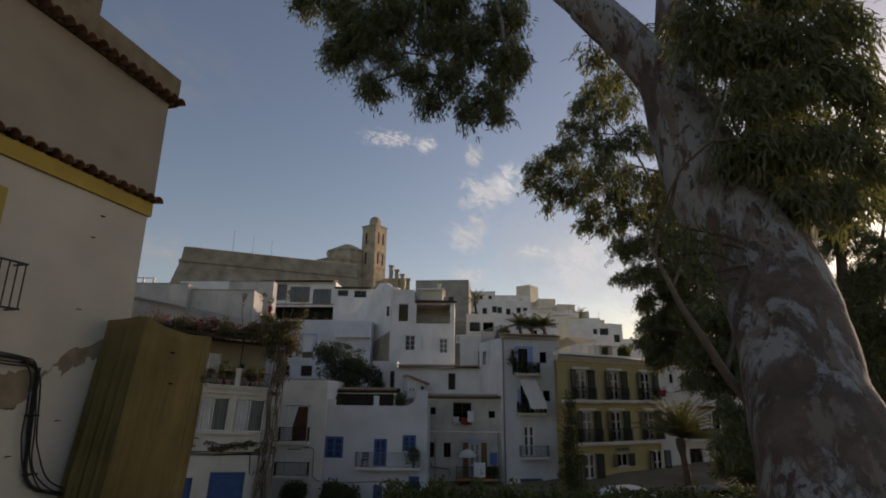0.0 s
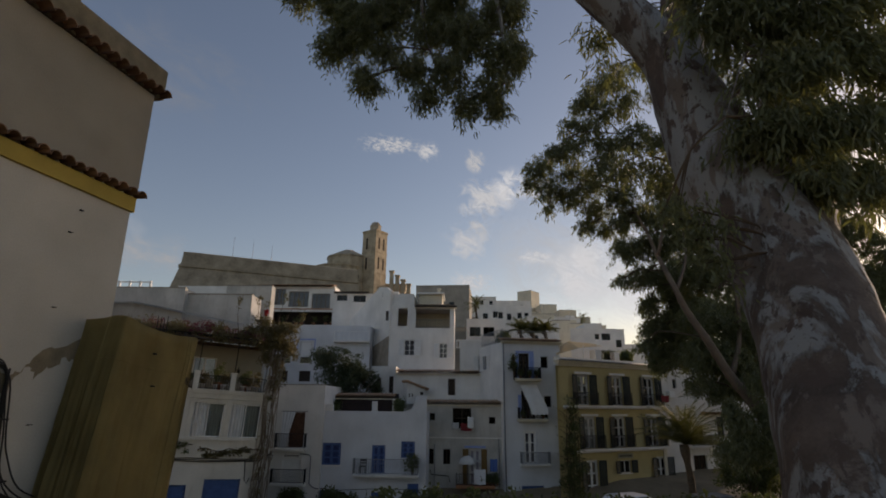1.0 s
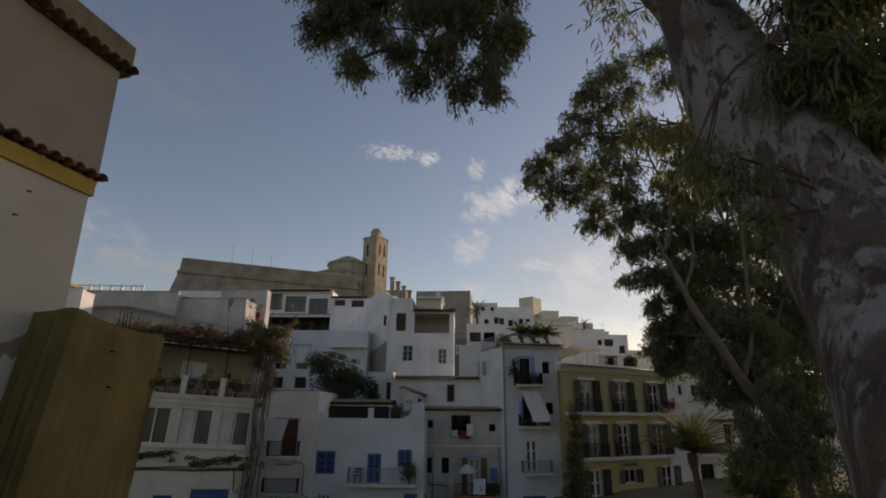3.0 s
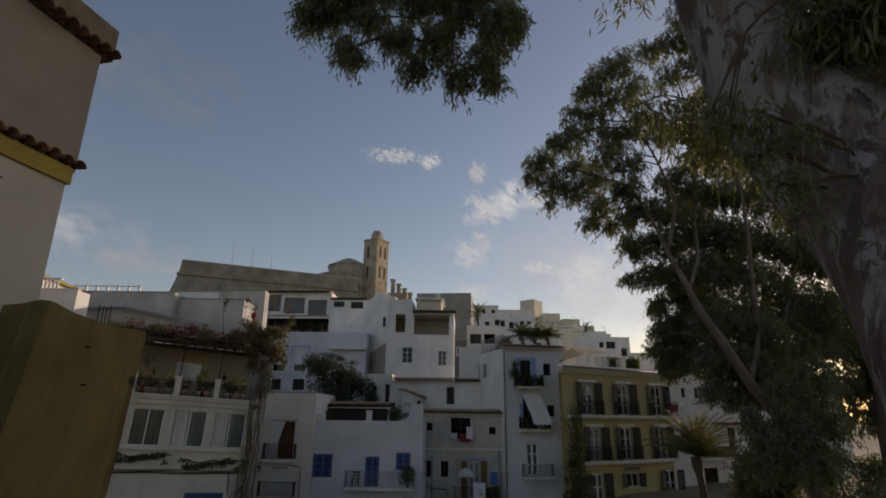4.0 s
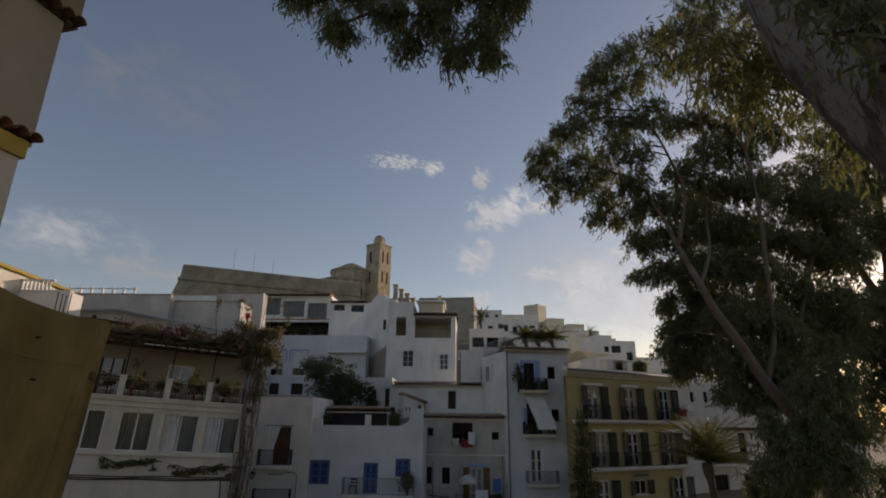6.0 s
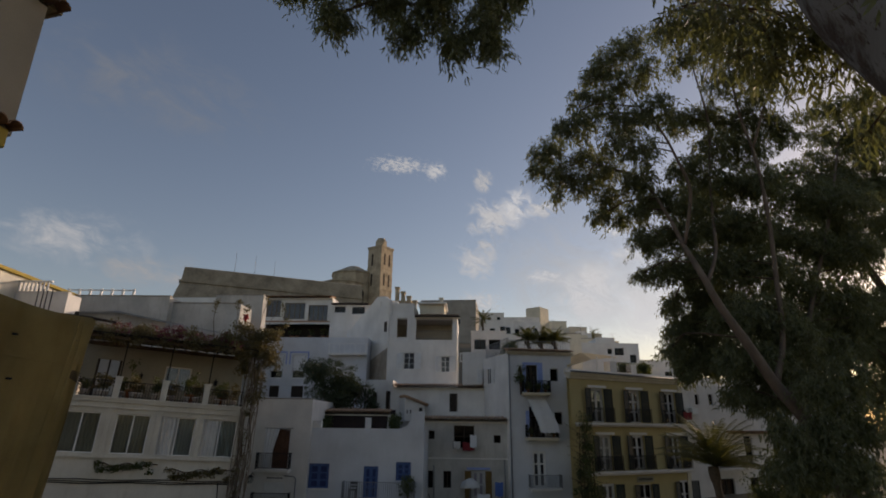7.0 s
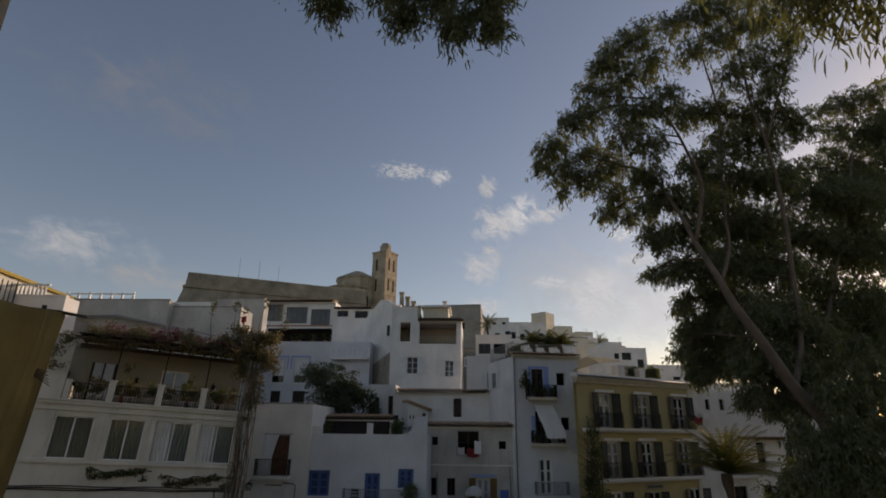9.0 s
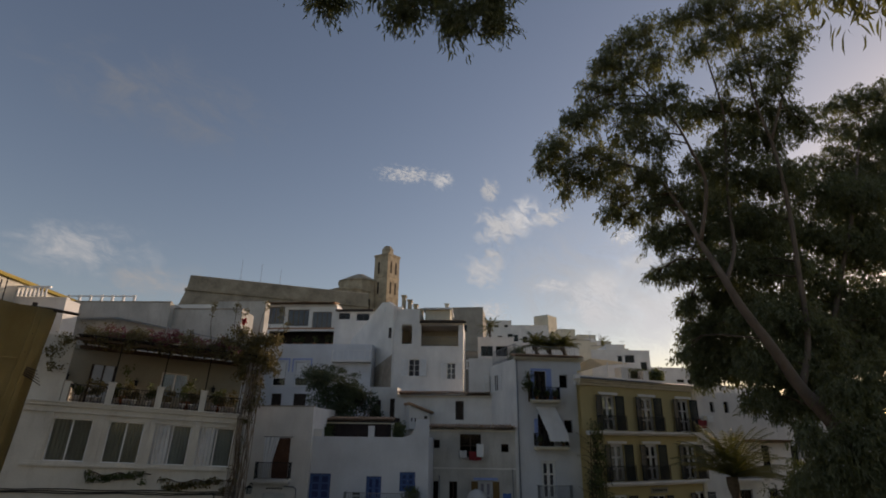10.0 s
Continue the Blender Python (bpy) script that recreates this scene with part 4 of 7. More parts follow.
def ochre_house():
    h = House("house", "ochre three-storey house with dark green shutters and balconies", 7.535, 41.48, 31, STREET)
    rows = ((8.62, 2.14, (0.5, 3.86, 7.3)), (5.7, 2.14, (0.92, 3.86, 7.35)))
    for z, hh, us in rows:
        for u in us:
            d = h.door(u, z, 1.1, hh, M_CURTAIN, leaves=2, glazed=True, depth=0.16)
            h.curtain(u + 0.1, z + 0.05, 0.9, hh - 0.2, 0.25, M_CURTAIN, d)
            for right in (False, True):
                h.shutter(u - 0.02 if right else u + 1.12, z + 0.02, 0.6, hh - 0.04, M_GREEN, y=-0.03, angle=14, hinge_right=right)
            h.bx("lintel", M_WPAINT, (u - 0.25, u + 1.35, -0.06, -0.002, z + hh + 0.02, z + hh + 0.18), bevel=0.01)
            h.balcony(u - 0.55, z, 2.2, 0.42, 0.9, gap=0.1, slab=False)
    h.window(4.15, 3.95, 1.1, 0.86, nx=2)
    h.shutter(4.13, 3.95, 0.5, 0.86, M_GREEN, angle=10, hinge_right=True)
    h.shutter(5.27, 3.95, 0.5, 0.86, M_GREEN, angle=10)
    h.bx("sign", M_BUFF, (3.95, 5.45, -0.04, -0.006, 4.95, 5.3), label="dull buff sign board with faded dark lettering")
    h.bx("sign_lettering", M_GREEN, *[(4.1 + i * 0.16, 4.2 + i * 0.16, -0.048, -0.041, 5.05, 5.2) for i in range(8)])
    for u in (0.95, 7.95):
        d = h.door(u, 2.45, 1.1, 2.5, M_WPAINT, leaves=2, glazed=True, depth=0.16)
        for right in (False, True):
            h.shutter(u - 0.02 if right else u + 1.12, 2.5, 0.6, 2.4, M_GREEN, y=-0.03, angle=14, hinge_right=right)
    h.walls(-1.25, 9.1, STREET - 1, 11.35, 7.0, M_OCHRE, label="ochre plaster front wall", skew=6.6)
    h.bx("balcony_slab", M_WHITE, (-0.95, 8.9, -0.5, -0.002, 8.47, 8.6), (-0.9, 8.85, -0.3, -0.004, 8.36, 8.472), bevel=0.015)
    h.bx("balcony_slab", M_WHITE, (-0.5, 9.1, -0.5, -0.002, 5.55, 5.68), (-0.45, 9.05, -0.3, -0.004, 5.44, 5.552), bevel=0.015)
    h.bx("cornice", M_CREAM, (-1.3, 9.2, -0.12, 0.1, 11.3, 11.45), (-1.35, 9.3, -0.25, 0.1, 11.45, 11.58), (-1.4, 9.36, -0.36, 0.3, 11.58, 11.68), bevel=0.02)
    h.bx("corner_strip", M_CREAM, (8.75, 9.12, -0.04, -0.002, 2.4, 11.3))
    bm = bmesh.new()
    tube(bm, [(-1.4, -0.4, 11.72 - STREET), (4, -0.4, 11.7 - STREET), (9.36, -0.4, 11.68 - STREET)], [0.06] * 3, 8)
    h.add("gutter", bm, M_GREYIRON)
    # roof terrace: white parapet blocks, rails and a beige sun sail on posts
    h.bx("parapet", M_WHITE, (-1.2, 9.0, 0.32, 0.52, 11.36, 11.95))
    h.bx("parapet_block", M_WHITE, (3.0, 3.6, 0.6, 1.2, 11.6, 12.7))
    h.bx("parapet_block", M_WHITE, (5.0, 5.5, 0.6, 1.1, 11.6, 12.6))
    bm = bmesh.new()
    pts = [(-0.5, 0.9, 12.15), (4.2, 1.0, 13.05), (5.0, 2.6, 13.4), (0.6, 2.6, 12.75), (1.6, 0.8, 12.75), (2.2, 2.6, 13.45)]
    v = [bm.verts.new((x, y, z - STREET)) for x, y, z in pts]
    bm.faces.new((v[0], v[4], v[5], v[3])), bm.faces.new((v[4], v[1], v[2], v[5]))
    bmesh.ops.solidify(bm, geom=bm.faces[:], thickness=0.03)
    h.add("sun_sail", bm, M_BEIGECANVAS, label="beige canvas sun sail over the roof terrace")
    for x, y, z in ((-0.3, 1.2, 12.4), (2.2, 1.0, 13.0), (3.7, 1.05, 13.3)):
        h.bx("sail_post", M_WPAINT, (x, x + 0.06, y, y + 0.06, 11.4, z))
    railing_run(h, 3.6, 5.0, 0.7, 11.9, 0.8, M_IRON)
    return h


def right_white_row():
    h = House("house", "white stepped houses beside the ochre one", 15.6, 46.6, 28, STREET)
    for u, z, w, hh in ((1.2, 10.0, 0.42, 0.72), (2.6, 10.0, 0.5, 0.78), (4.5, 10.0, 0.5, 0.74)):
        h.window(u, z, w, hh, M_WOOD_AND_SHADE, nx=1, sill=False)
    for u, z, w, hh in ((3.0, 5.7, 1.2, 1.4), (5.8, 6.2, 0.9, 1.6), (2.7, 2.9, 1.5, 2.0), (5.9, 2.9, 1.0, 2.0), (9.0, 6.2, 0.9, 1.6), (12.0, 6.2, 0.9, 1.6), (15.0, 6.2, 0.9, 1.6), (12.0, 2.9, 1.0, 2.0), (15.0, 2.9, 1.0, 2.0)):
        h.window(u, z, w, hh, M_GREEN, nx=2, sill=True)
    h.walls(-0.7, 22.0, STREET - 1, 11.4, 6.5, M_WHITE)
    h.balcony(2.3, 5.6, 3.6, 0.5, 0.85)
    h.eave(4.0, 9.0, 8.1, 0.5, 0.08, M_TILE_FAR, 0.1)
    h.bx("air_conditioner", M_WPAINT, (0.4, 1.0, -0.35, -0.02, 9.3, 9.75), bevel=0.02)


pergola_house()
curtain_door_house()
blue_window_house()
terrace_shelter()
washing_house()
pale_blue_house()
ochre_house()
right_white_row()


# ---- houses up the hill ----
def shutter_house():
    h = House("house", "white house with blue-framed windows and a planted gallery", -14, 52, 0, 5.5)
    for u in (-3.19, -1.27):
        h.window(u, 12.05, 1.1, 1.95, M_WPAINT, nx=1, sill=True)
        h.bx("roller_blind", M_AWNING, (u + 0.06, u + 1.04, 0.06, 0.09, 12.65, 13.95))
        h.bx("blue_surround", M_LILAC, (u - 0.3, u + 1.4, -0.02, -0.002, 14.2, 14.32), (u - 0.3, u - 0.2, -0.02, -0.002, 13.2, 14.2), (u + 1.3, u + 1.4, -0.02, -0.002, 13.2, 14.2))
    # lower windows: closed dark leaves stand for their dark panes
    for u, w in ((-3.1, 0.85), (-1.2, 1.05)):
        h.door(u, 10.45, w, 0.95, M_WOOD_AND_SHADE, leaves=2)
    h.walls(-8.0, 5.2, 5, 15.55, 9.0, M_BLUEWHITE)
    h.bx("terrace_slab", M_WHITE, (1.9, 5.2, -0.55, -0.002, 13.98, 14.12), bevel=0.015)
    h.balcony(1.9, 14.12, 3.3, 0.55, 0.85, slab=False, iron=M_WPAINT, gap=0.42)
    g = House("house", "white house with a wide glazed gallery under the fortress", -21, 62, 0, 9)
    for u, z, w, hh in ((-1.41, 19.25, 2.0, 1.85), (0.97, 19.02, 2.3, 1.8), (3.65, 18.85, 2.1, 1.72)):
        g.window(u, z, w, hh, M_LIMB, nx=4, sill=True, bar=0.07, curtain=M_MAUVE)
    g.holes.append((-0.9, 17.0, 7.0, 1.5))
    g.walls(-12.0, 6.25, 9, 21.4, 9.0, M_WHITE)
    g.window(6.5, 19.75, 1.2, 0.65, M_WOOD_AND_SHADE, nx=2, sill=False)
    g.window(8.4, 19.6, 1.4, 0.75, M_WOOD_AND_SHADE, nx=2, sill=False)
    g.walls(6.252, 12.5, 9, 20.58, 8.0, M_WHITE)
    for u in (-1.75, 0.68, 3.36, 5.85):
        g.bx("pilaster", M_WHITE, (u, u + 0.2, -0.06, -0.002, 18.83, 21.2), bevel=0.01)
    # back wall coloured dark for the shade inside the gallery
    g.bx("gallery_back", M_WOOD_AND_SHADE, (-1.0, 6.4, 1.8, 2.0, 16.8, 18.7))
    g.bx("gallery_floor", M_TERRA, (-1.0, 6.4, 0.25, 1.8, 16.85, 16.98))
    g.bx("sill_band", M_TERRA, (-1.6, 6.1, -0.1, -0.002, 18.72, 18.83))
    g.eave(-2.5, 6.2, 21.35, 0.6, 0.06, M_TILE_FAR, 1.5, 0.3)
    g.bx("eave_board", M_WOOD_AND_SHADE, (6.2, 10.2, -0.4, 0.1, 20.6, 20.75))
    for i in range(6):
        pot(-20.6 + i * 1.15 + 0.3 * math.sin(i * 2.1), 62.75, 16.98, 0.22, 0.35, tall=0.8, seed=i + 10)


def loggia_house():
    h = House("house", "white house with loggias and open white shutters", -5.5, 51.5, 0, 5.5)
    for u, z, w, hh in ((-0.04, 12.82, 0.92, 1.4), (3.14, 12.6, 0.74, 1.32)):
        h.window(u, z, w, hh, M_WPAINT, nx=2, nz=3, sill=False, curtain=M_MAUVE)
        h.shutter(u - 0.02, z, w * 0.62, hh, M_WPAINT, angle=6, hinge_right=True)
        h.shutter(u + w + 0.02, z, w * 0.62, hh, M_WPAINT, angle=6)
    h.holes += [(-0.71, 15.5, 0.88, 1.65), (0.95, 15.3, 3.15, 1.9)]
    h.walls(-1.4, 4.5, 5, 17.45, 7.0, M_WHITE)
    h.bx("loggia_floor", M_TERRA, (-1.2, 4.3, 0.25, 3.0, 15.15, 15.3))
    h.bx("loggia_back", M_CREAM, (-1.2, 4.4, 3.0, 3.2, 15.2, 17.3))
    railing_run(h, 0.95, 4.1, 0.08, 15.3, 0.8, M_GREYIRON, 0.16)
    h.bx("canopy", M_WOOD_AND_SHADE, (0.85, 4.75, -0.5, 0.1, 17.2, 17.32))
    h.eave(0.85, 4.75, 17.33, 0.55, 0.06, M_TILE_FAR, 1.2)
    h.bx("stair_tower", M_WHITE, (-1.38, 0.7, 0.3, 4.5, 17.3, 18.55))
    h.bx("penthouse", M_CREAM, (1.1, 3.3, 1.6, 5.0, 17.3, 18.75))
    h.bx("penthouse_roof", M_WPAINT, (0.9, 3.5, 1.2, 5.2, 18.75, 18.88))
    h.bx("chimney", M_CREAM, (2.75, 3.05, 3.2, 3.5, 18.88, 19.6), (2.68, 3.12, 3.13, 3.57, 19.6, 19.72))
    s = House("house", "white house end with a weathered lower wall", -6.95, 51.5, 0, 5.5)
    # tall side wall that runs back up the hill under a stepped coping, bare and stained at its foot
    c = Vector((-6.95, 51.5, 5.5))
    back = Vector((-5.2, 6.7, 0)).normalized()
    side = Vector((back.y, -back.x, 0))

    def slab(name, outline, off, thick, material, label=""):
        bm = bmesh.new()
        f = [bm.verts.new(Vector((0, -0.1, 0)) + back * d - side * off + Vector((0, 0, z - c.z))) for d, z in outline]
        k = [bm.verts.new(v.co + side * thick) for v in f]
        bm.faces.new(f), bm.faces.new(k[::-1])
        for q in range(len(f)):
            bm.faces.new((f[q], k[q], k[(q + 1) % len(f)], f[(q + 1) % len(f)]))
        s.add(name, bm, material, label=label)

    slab("side_wall", [(0, 9), (0, 18.75), (0.9, 19.25), (2.2, 19.45), (4.8, 18.3), (8.3, 16.9), (8.3, 9)], 0.0, 0.3, M_WHITE)
    slab("bare_render", [(0.02, 8), (0.02, 14.6), (1.1, 14.3), (2.4, 13.95), (3.6, 13.6), (4.6, 13.2), (4.6, 8)], 0.03, 0.028, M_STAIN, "stained grey-brown bare render")
    # no opening here: a dark plate gives the slot its shade
    slab("slot_window", [(0.25, 16.0), (0.25, 16.9), (0.75, 16.95), (0.75, 16.05)], 0.012, 0.011, M_WOOD_AND_SHADE)
    s.bx("roof_block", M_WHITE, (-1.0, 0.6, 1.0, 3.0, 18.4, 18.9))
    d = House("house", "low white house with a clay tile roof and a dark window", 0, 46, 0, 4.0)
    # these are windows, built as closed dark leaves to look dark
    d.door(-1.39, 9.28, 0.58, 1.28, M_WOOD_AND_SHADE, leaves=1)
    d.door(-7.1, 9.3, 0.35, 1.3, M_WOOD_AND_SHADE, leaves=1)
    d.door(-6.1, 9.4, 0.35, 1.3, M_WOOD_AND_SHADE, leaves=1)
    d.walls(-7.6, 1.9, 3, 11.0, 5.3, M_WHITE)
    d.eave(-5.6, 1.2, 11.02, 0.4, 0.07, M_TILE_FAR, 0.8)
    d.bx("side_block", M_WHITE, (-7.6, -5.6, 0.02, 4.0, 11.0, 11.5))
    # chimney hut with a little tiled roof
    k = House("chimney_hut", "small white chimney hut with a sloping tiled roof", -4.5, 44.6, 28, 8.6, "chimney")
    bm = bmesh.new()
    f = [(0, 8.6), (1.55, 8.6), (1.55, 9.75), (0.0, 10.25)]
    a = [bm.verts.new((x, 0, z - 8.6)) for x, z in f]
    b = [bm.verts.new((x, 0.9, z - 8.6)) for x, z in f]
    bm.faces.new(a), bm.faces.new(b[::-1])
    for i in range(4):
        bm.faces.new((a[i], b[i], b[(i + 1) % 4], a[(i + 1) % 4]))
    k.add("body", bm, M_WHITE)
    bm = bmesh.new()
    for i in range(5):
        y = -0.1 + i * 0.22
        tube(bm, [(-0.1, y, 1.7), (1.75, y, 1.1)], [0.1, 0.11], 8)
    k.add("roof_tiles", bm, M_TILE_FAR)
    # vent slots are dark plates that imitate the shade within
    for q in ((0.15, 0.23, -0.012, -0.002, 9.1, 9.35), (0.4, 0.48, -0.012, -0.002, 9.1, 9.35), (1.1, 1.35, -0.012, -0.002, 9.25, 9.5)):
        k.bx("vent", M_WOOD_AND_SHADE, q)


def block_house(label, x, y, turn, w, d, base, top, material, wins=(), parapet=True, group="hillside houses", frame=None):
    """A plain flat-roofed house of the upper town."""
    h = House("house", label, x, y, turn, base, group=group)
    for u, z, ww, hh in wins:
        h.window(u, z, ww, hh, frame or M_WOOD_AND_SHADE, nx=2 if ww > 0.8 else 1, sill=False)
    h.walls(0, w, base, top, d, material)
    if parapet:
        h.bx("coping", M_STAIN if material is not M_WHITE else M_WHITE, (-0.04, w + 0.04, -0.04, 0.26, top + 0.002, top + 0.1))
    return h


def upper_town():
    # behind the pergola house
    block_house("white house with a sloping parapet", -33.5, 46.0, 2, 9.6, 8, 6, 17.9, M_OLDWHITE, ((5.5, 13.5, 1.0, 1.2),))
    block_house("white house with a stepped parapet", -24.0, 47.0, 2, 5.6, 2.5, 6, 17.5, M_OLDWHITE)
    block_house("white house below the gallery", -22.4, 51.0, 0, 4.3, 1.0, 6, 19.1, M_OLDWHITE, ((0.8, 17.5, 0.9, 0.4),))
    y = House("house", "pale yellow house with an ochre eave, lit by the sun", -31.0, 37.0, 96, 4)
    y.walls(-14, 9.6, 4, 17.9, 8, M_WARMWHITE)
    y.bx("eave", M_BAND, (-14, 9.8, -0.3, 0.3, 17.9, 18.12))
    t = House("roof_terrace", "white balustraded roof terrace with a few posts", -32.8, 46.6, 2, 17.9, "terrace")
    for i in range(7):
        t.bx("post", M_WPAINT, (i * 0.9, i * 0.9 + 0.16, 0.0, 0.16, 17.9, 18.65))
    t.bx("rail", M_WPAINT, (0, 5.6, 0.04, 0.12, 18.5, 18.6))
    p = House("terrace_block", "white terrace block with a turned balustrade under the yellow eave", -31.6, 40.0, 4, 12.0, "terrace")
    p.bx("wall", M_WHITE, (-0.3, 3.9, 0.0, 1.5, 12.0, 16.75), label="white terrace wall")
    p.bx("coping", M_WHITE, (-0.35, 3.95, -0.06, 0.3, 16.752, 16.86))
    for i in range(8):
        bm = bmesh.new()
        tube(bm, [(0.35 + i * 0.28, 0.1, 4.86), (0.35 + i * 0.28, 0.1, 5.05), (0.35 + i * 0.28, 0.1, 5.3), (0.35 + i * 0.28, 0.1, 5.52)], [0.06, 0.1, 0.07, 0.06], 8)
        p.add("baluster", bm, M_WPAINT)
    p.bx("rail", M_WPAINT, (0.1, 2.6, 0.0, 0.2, 17.52, 17.64))
    p.bx("pillar", M_WPAINT, (-0.25, 0.1, -0.05, 0.28, 16.86, 17.75), (-0.3, 0.15, -0.1, 0.33, 17.75, 17.85))
    q = House("terrace_balustrade", "low white balustrade before a roof terrace", 0.0, 56.6, 0, 14.0, "balustrade")
    q.bx("rail", M_WPAINT, (-0.9, 2.2, -0.08, 0.08, 14.72, 14.84), (-0.9, 2.2, -0.1, 0.1, 14.0, 14.1))
    for i in range(13):
        q.bx("baluster", M_WPAINT, (-0.85 + i * 0.245, -0.74 + i * 0.245, -0.055, 0.055, 14.102, 14.718), bevel=0.02)
    # sloping roof ledge over the old parapet
    m = House("parapet_ledge", "weathered white sloping ledge along the old parapet", -31.0, 45.9, 2, 14.0, "ledge")
    bm = bmesh.new()
    lo = [bm.verts.new(v) for v in ((0, 0.1, 2.6), (3.0, 0.1, 2.72), (12.5, 0.1, 0.9), (12.5, -0.45, 0.75), (3.0, -0.45, 2.55), (0, -0.45, 2.42))]
    bm.faces.new((lo[0], lo[1], lo[4], lo[5])), bm.faces.new((lo[1], lo[2], lo[3], lo[4]))
    bmesh.ops.solidify(bm, geom=bm.faces[:], thickness=0.16)
    m.add("ledge", bm, M_OLDWHITE)
    # between the loggia house and the skyline
    block_house("white house with a balustraded terrace", 0.2, 57.5, 0, 3.4, 6, 7, 17.0, M_WHITE, ((0.3, 15.3, 1.1, 0.95), (1.7, 15.3, 1.1, 0.95)))
    block_house("grey stone house on the ridge", -9.5, 108, -4, 10.6, 10, 18, 31.2, M_GREYWALL, ((6.6, 26.6, 1.0, 1.3),))
    block_house("white flat-roofed house on the ridge", 0.5, 130, 0, 7.2, 8, 20, 33.2, M_WHITE, ((3.4, 31.4, 0.8, 0.9), (5.6, 31.4, 0.8, 0.9)))
    block_house("white stepped house on the ridge", 8.4, 146, 0, 9.4, 8, 20, 35.2, M_WHITE, ((6.6, 32.4, 0.9, 1.8),))
    block_house("cube-shaped beige tower house on the ridge", 16.6, 168, -38, 4.9, 4.8, 25, 42.0, M_CREAM)
    block_house("low cream house below the cube tower", 22.4, 161, 6, 5.0, 8, 22, 37.0, M_CREAM, ((2.0, 33.6, 1.0, 1.0),))
    block_house("cream house stepping down the ridge", 26.6, 154, 8, 5.0, 8, 20, 34.2, M_CREAM, ((2.0, 31.5, 1.2, 1.0),))
    block_house("beige house with a blank wall", 10.4, 66.0, 4, 2.0, 6, 6, 18.2, M_CREAM)
    block_house("white house with roof-top openings", 13.6, 74.0, 6, 7.6, 8, 5, 18.3, M_WHITE, ((3.6, 17.0, 0.6, 0.7), (4.5, 16.9, 1.2, 0.9), (6.4, 16.0, 0.8, 1.0)))
    block_house("white roof-top room above the terraces", 16.0, 75.0, 6, 2.4, 5, 17, 19.1, M_WHITE)
    block_house("white house stepping down the ridge", 22.2, 80.0, 6, 8.5, 8, 5, 16.9, M_WHITE, ((3.8, 14.6, 1.0, 0.9), (5.2, 14.6, 1.0, 0.9)))
    block_house("white house behind the ochre roof", 9.0, 58.0, 14, 9.0, 7, 5, 13.2, M_WHITE, ((3.0, 11.0, 0.8, 1.0),))
    block_house("white house on the slope below", 20.0, 62.0, 20, 12.0, 7, 5, 13.2, M_WHITE, ((3.0, 10.5, 0.8, 1.0), (6.0, 10.5, 0.8, 1.0)))
    rnd = random.Random(12)
    for x, y, w, top, m in ((2.6, 95, 4.6, 25.0, M_WHITE), (6.8, 98, 5.4, 25.4, M_WHITE), (11.6, 100, 4.6, 24.4, M_CREAM), (15.6, 101, 5.4, 23.7, M_WHITE), (8.6, 86, 5.6, 21.4, M_WHITE), (13.6, 88, 5.2, 21.0, M_CREAM), (18.2, 92, 6.4, 20.6, M_WHITE), (21.0, 101, 5.0, 22.6, M_CREAM), (12.5, 122, 6.0, 28.4, M_CREAM), (18.0, 126, 6.4, 28.0, M_WHITE), (23.6, 130, 6.4, 28.6, M_CREAM)):
        wins = [(w * k + rnd.uniform(-0.2, 0.2), top - rnd.uniform(2.0, 2.6), 0.8, 1.1) for k in (0.15, 0.5, 0.75)]
        h = block_house("small flat-roofed house stacked on the hillside", x, y, rnd.uniform(-8, 12), w, 6, 6, top, m, wins)
        if rnd.random() < 0.7:
            u = rnd.uniform(0.3, w - 2.0)
            h.bx("roof_room", m, (u, u + 1.7, 1.0, 3.5, top - 0.2, top + rnd.uniform(0.5, 1.0)))
        if rnd.random() < 0.6:
            bm = bmesh.new()
            tube(bm, [(w * 0.7, 2, top - 6.2), (w * 0.7, 2, top - 6 + 2.2)], [0.03, 0.02], 5)
            tube(bm, [(w * 0.7 - 0.5, 2, top - 6 + 2.0), (w * 0.7 + 0.5, 2, top - 6 + 2.0)], [0.015, 0.015], 5)
            h.add("aerial", bm, M_GREYIRON)
    block_house("white terrace house behind a palm roof", 2.8, 62.0, 0, 7.6, 8, 6, 17.2, M_WHITE, ((1.0, 15.0, 0.7, 1.0), (4.6, 15.0, 0.7, 1.0)))


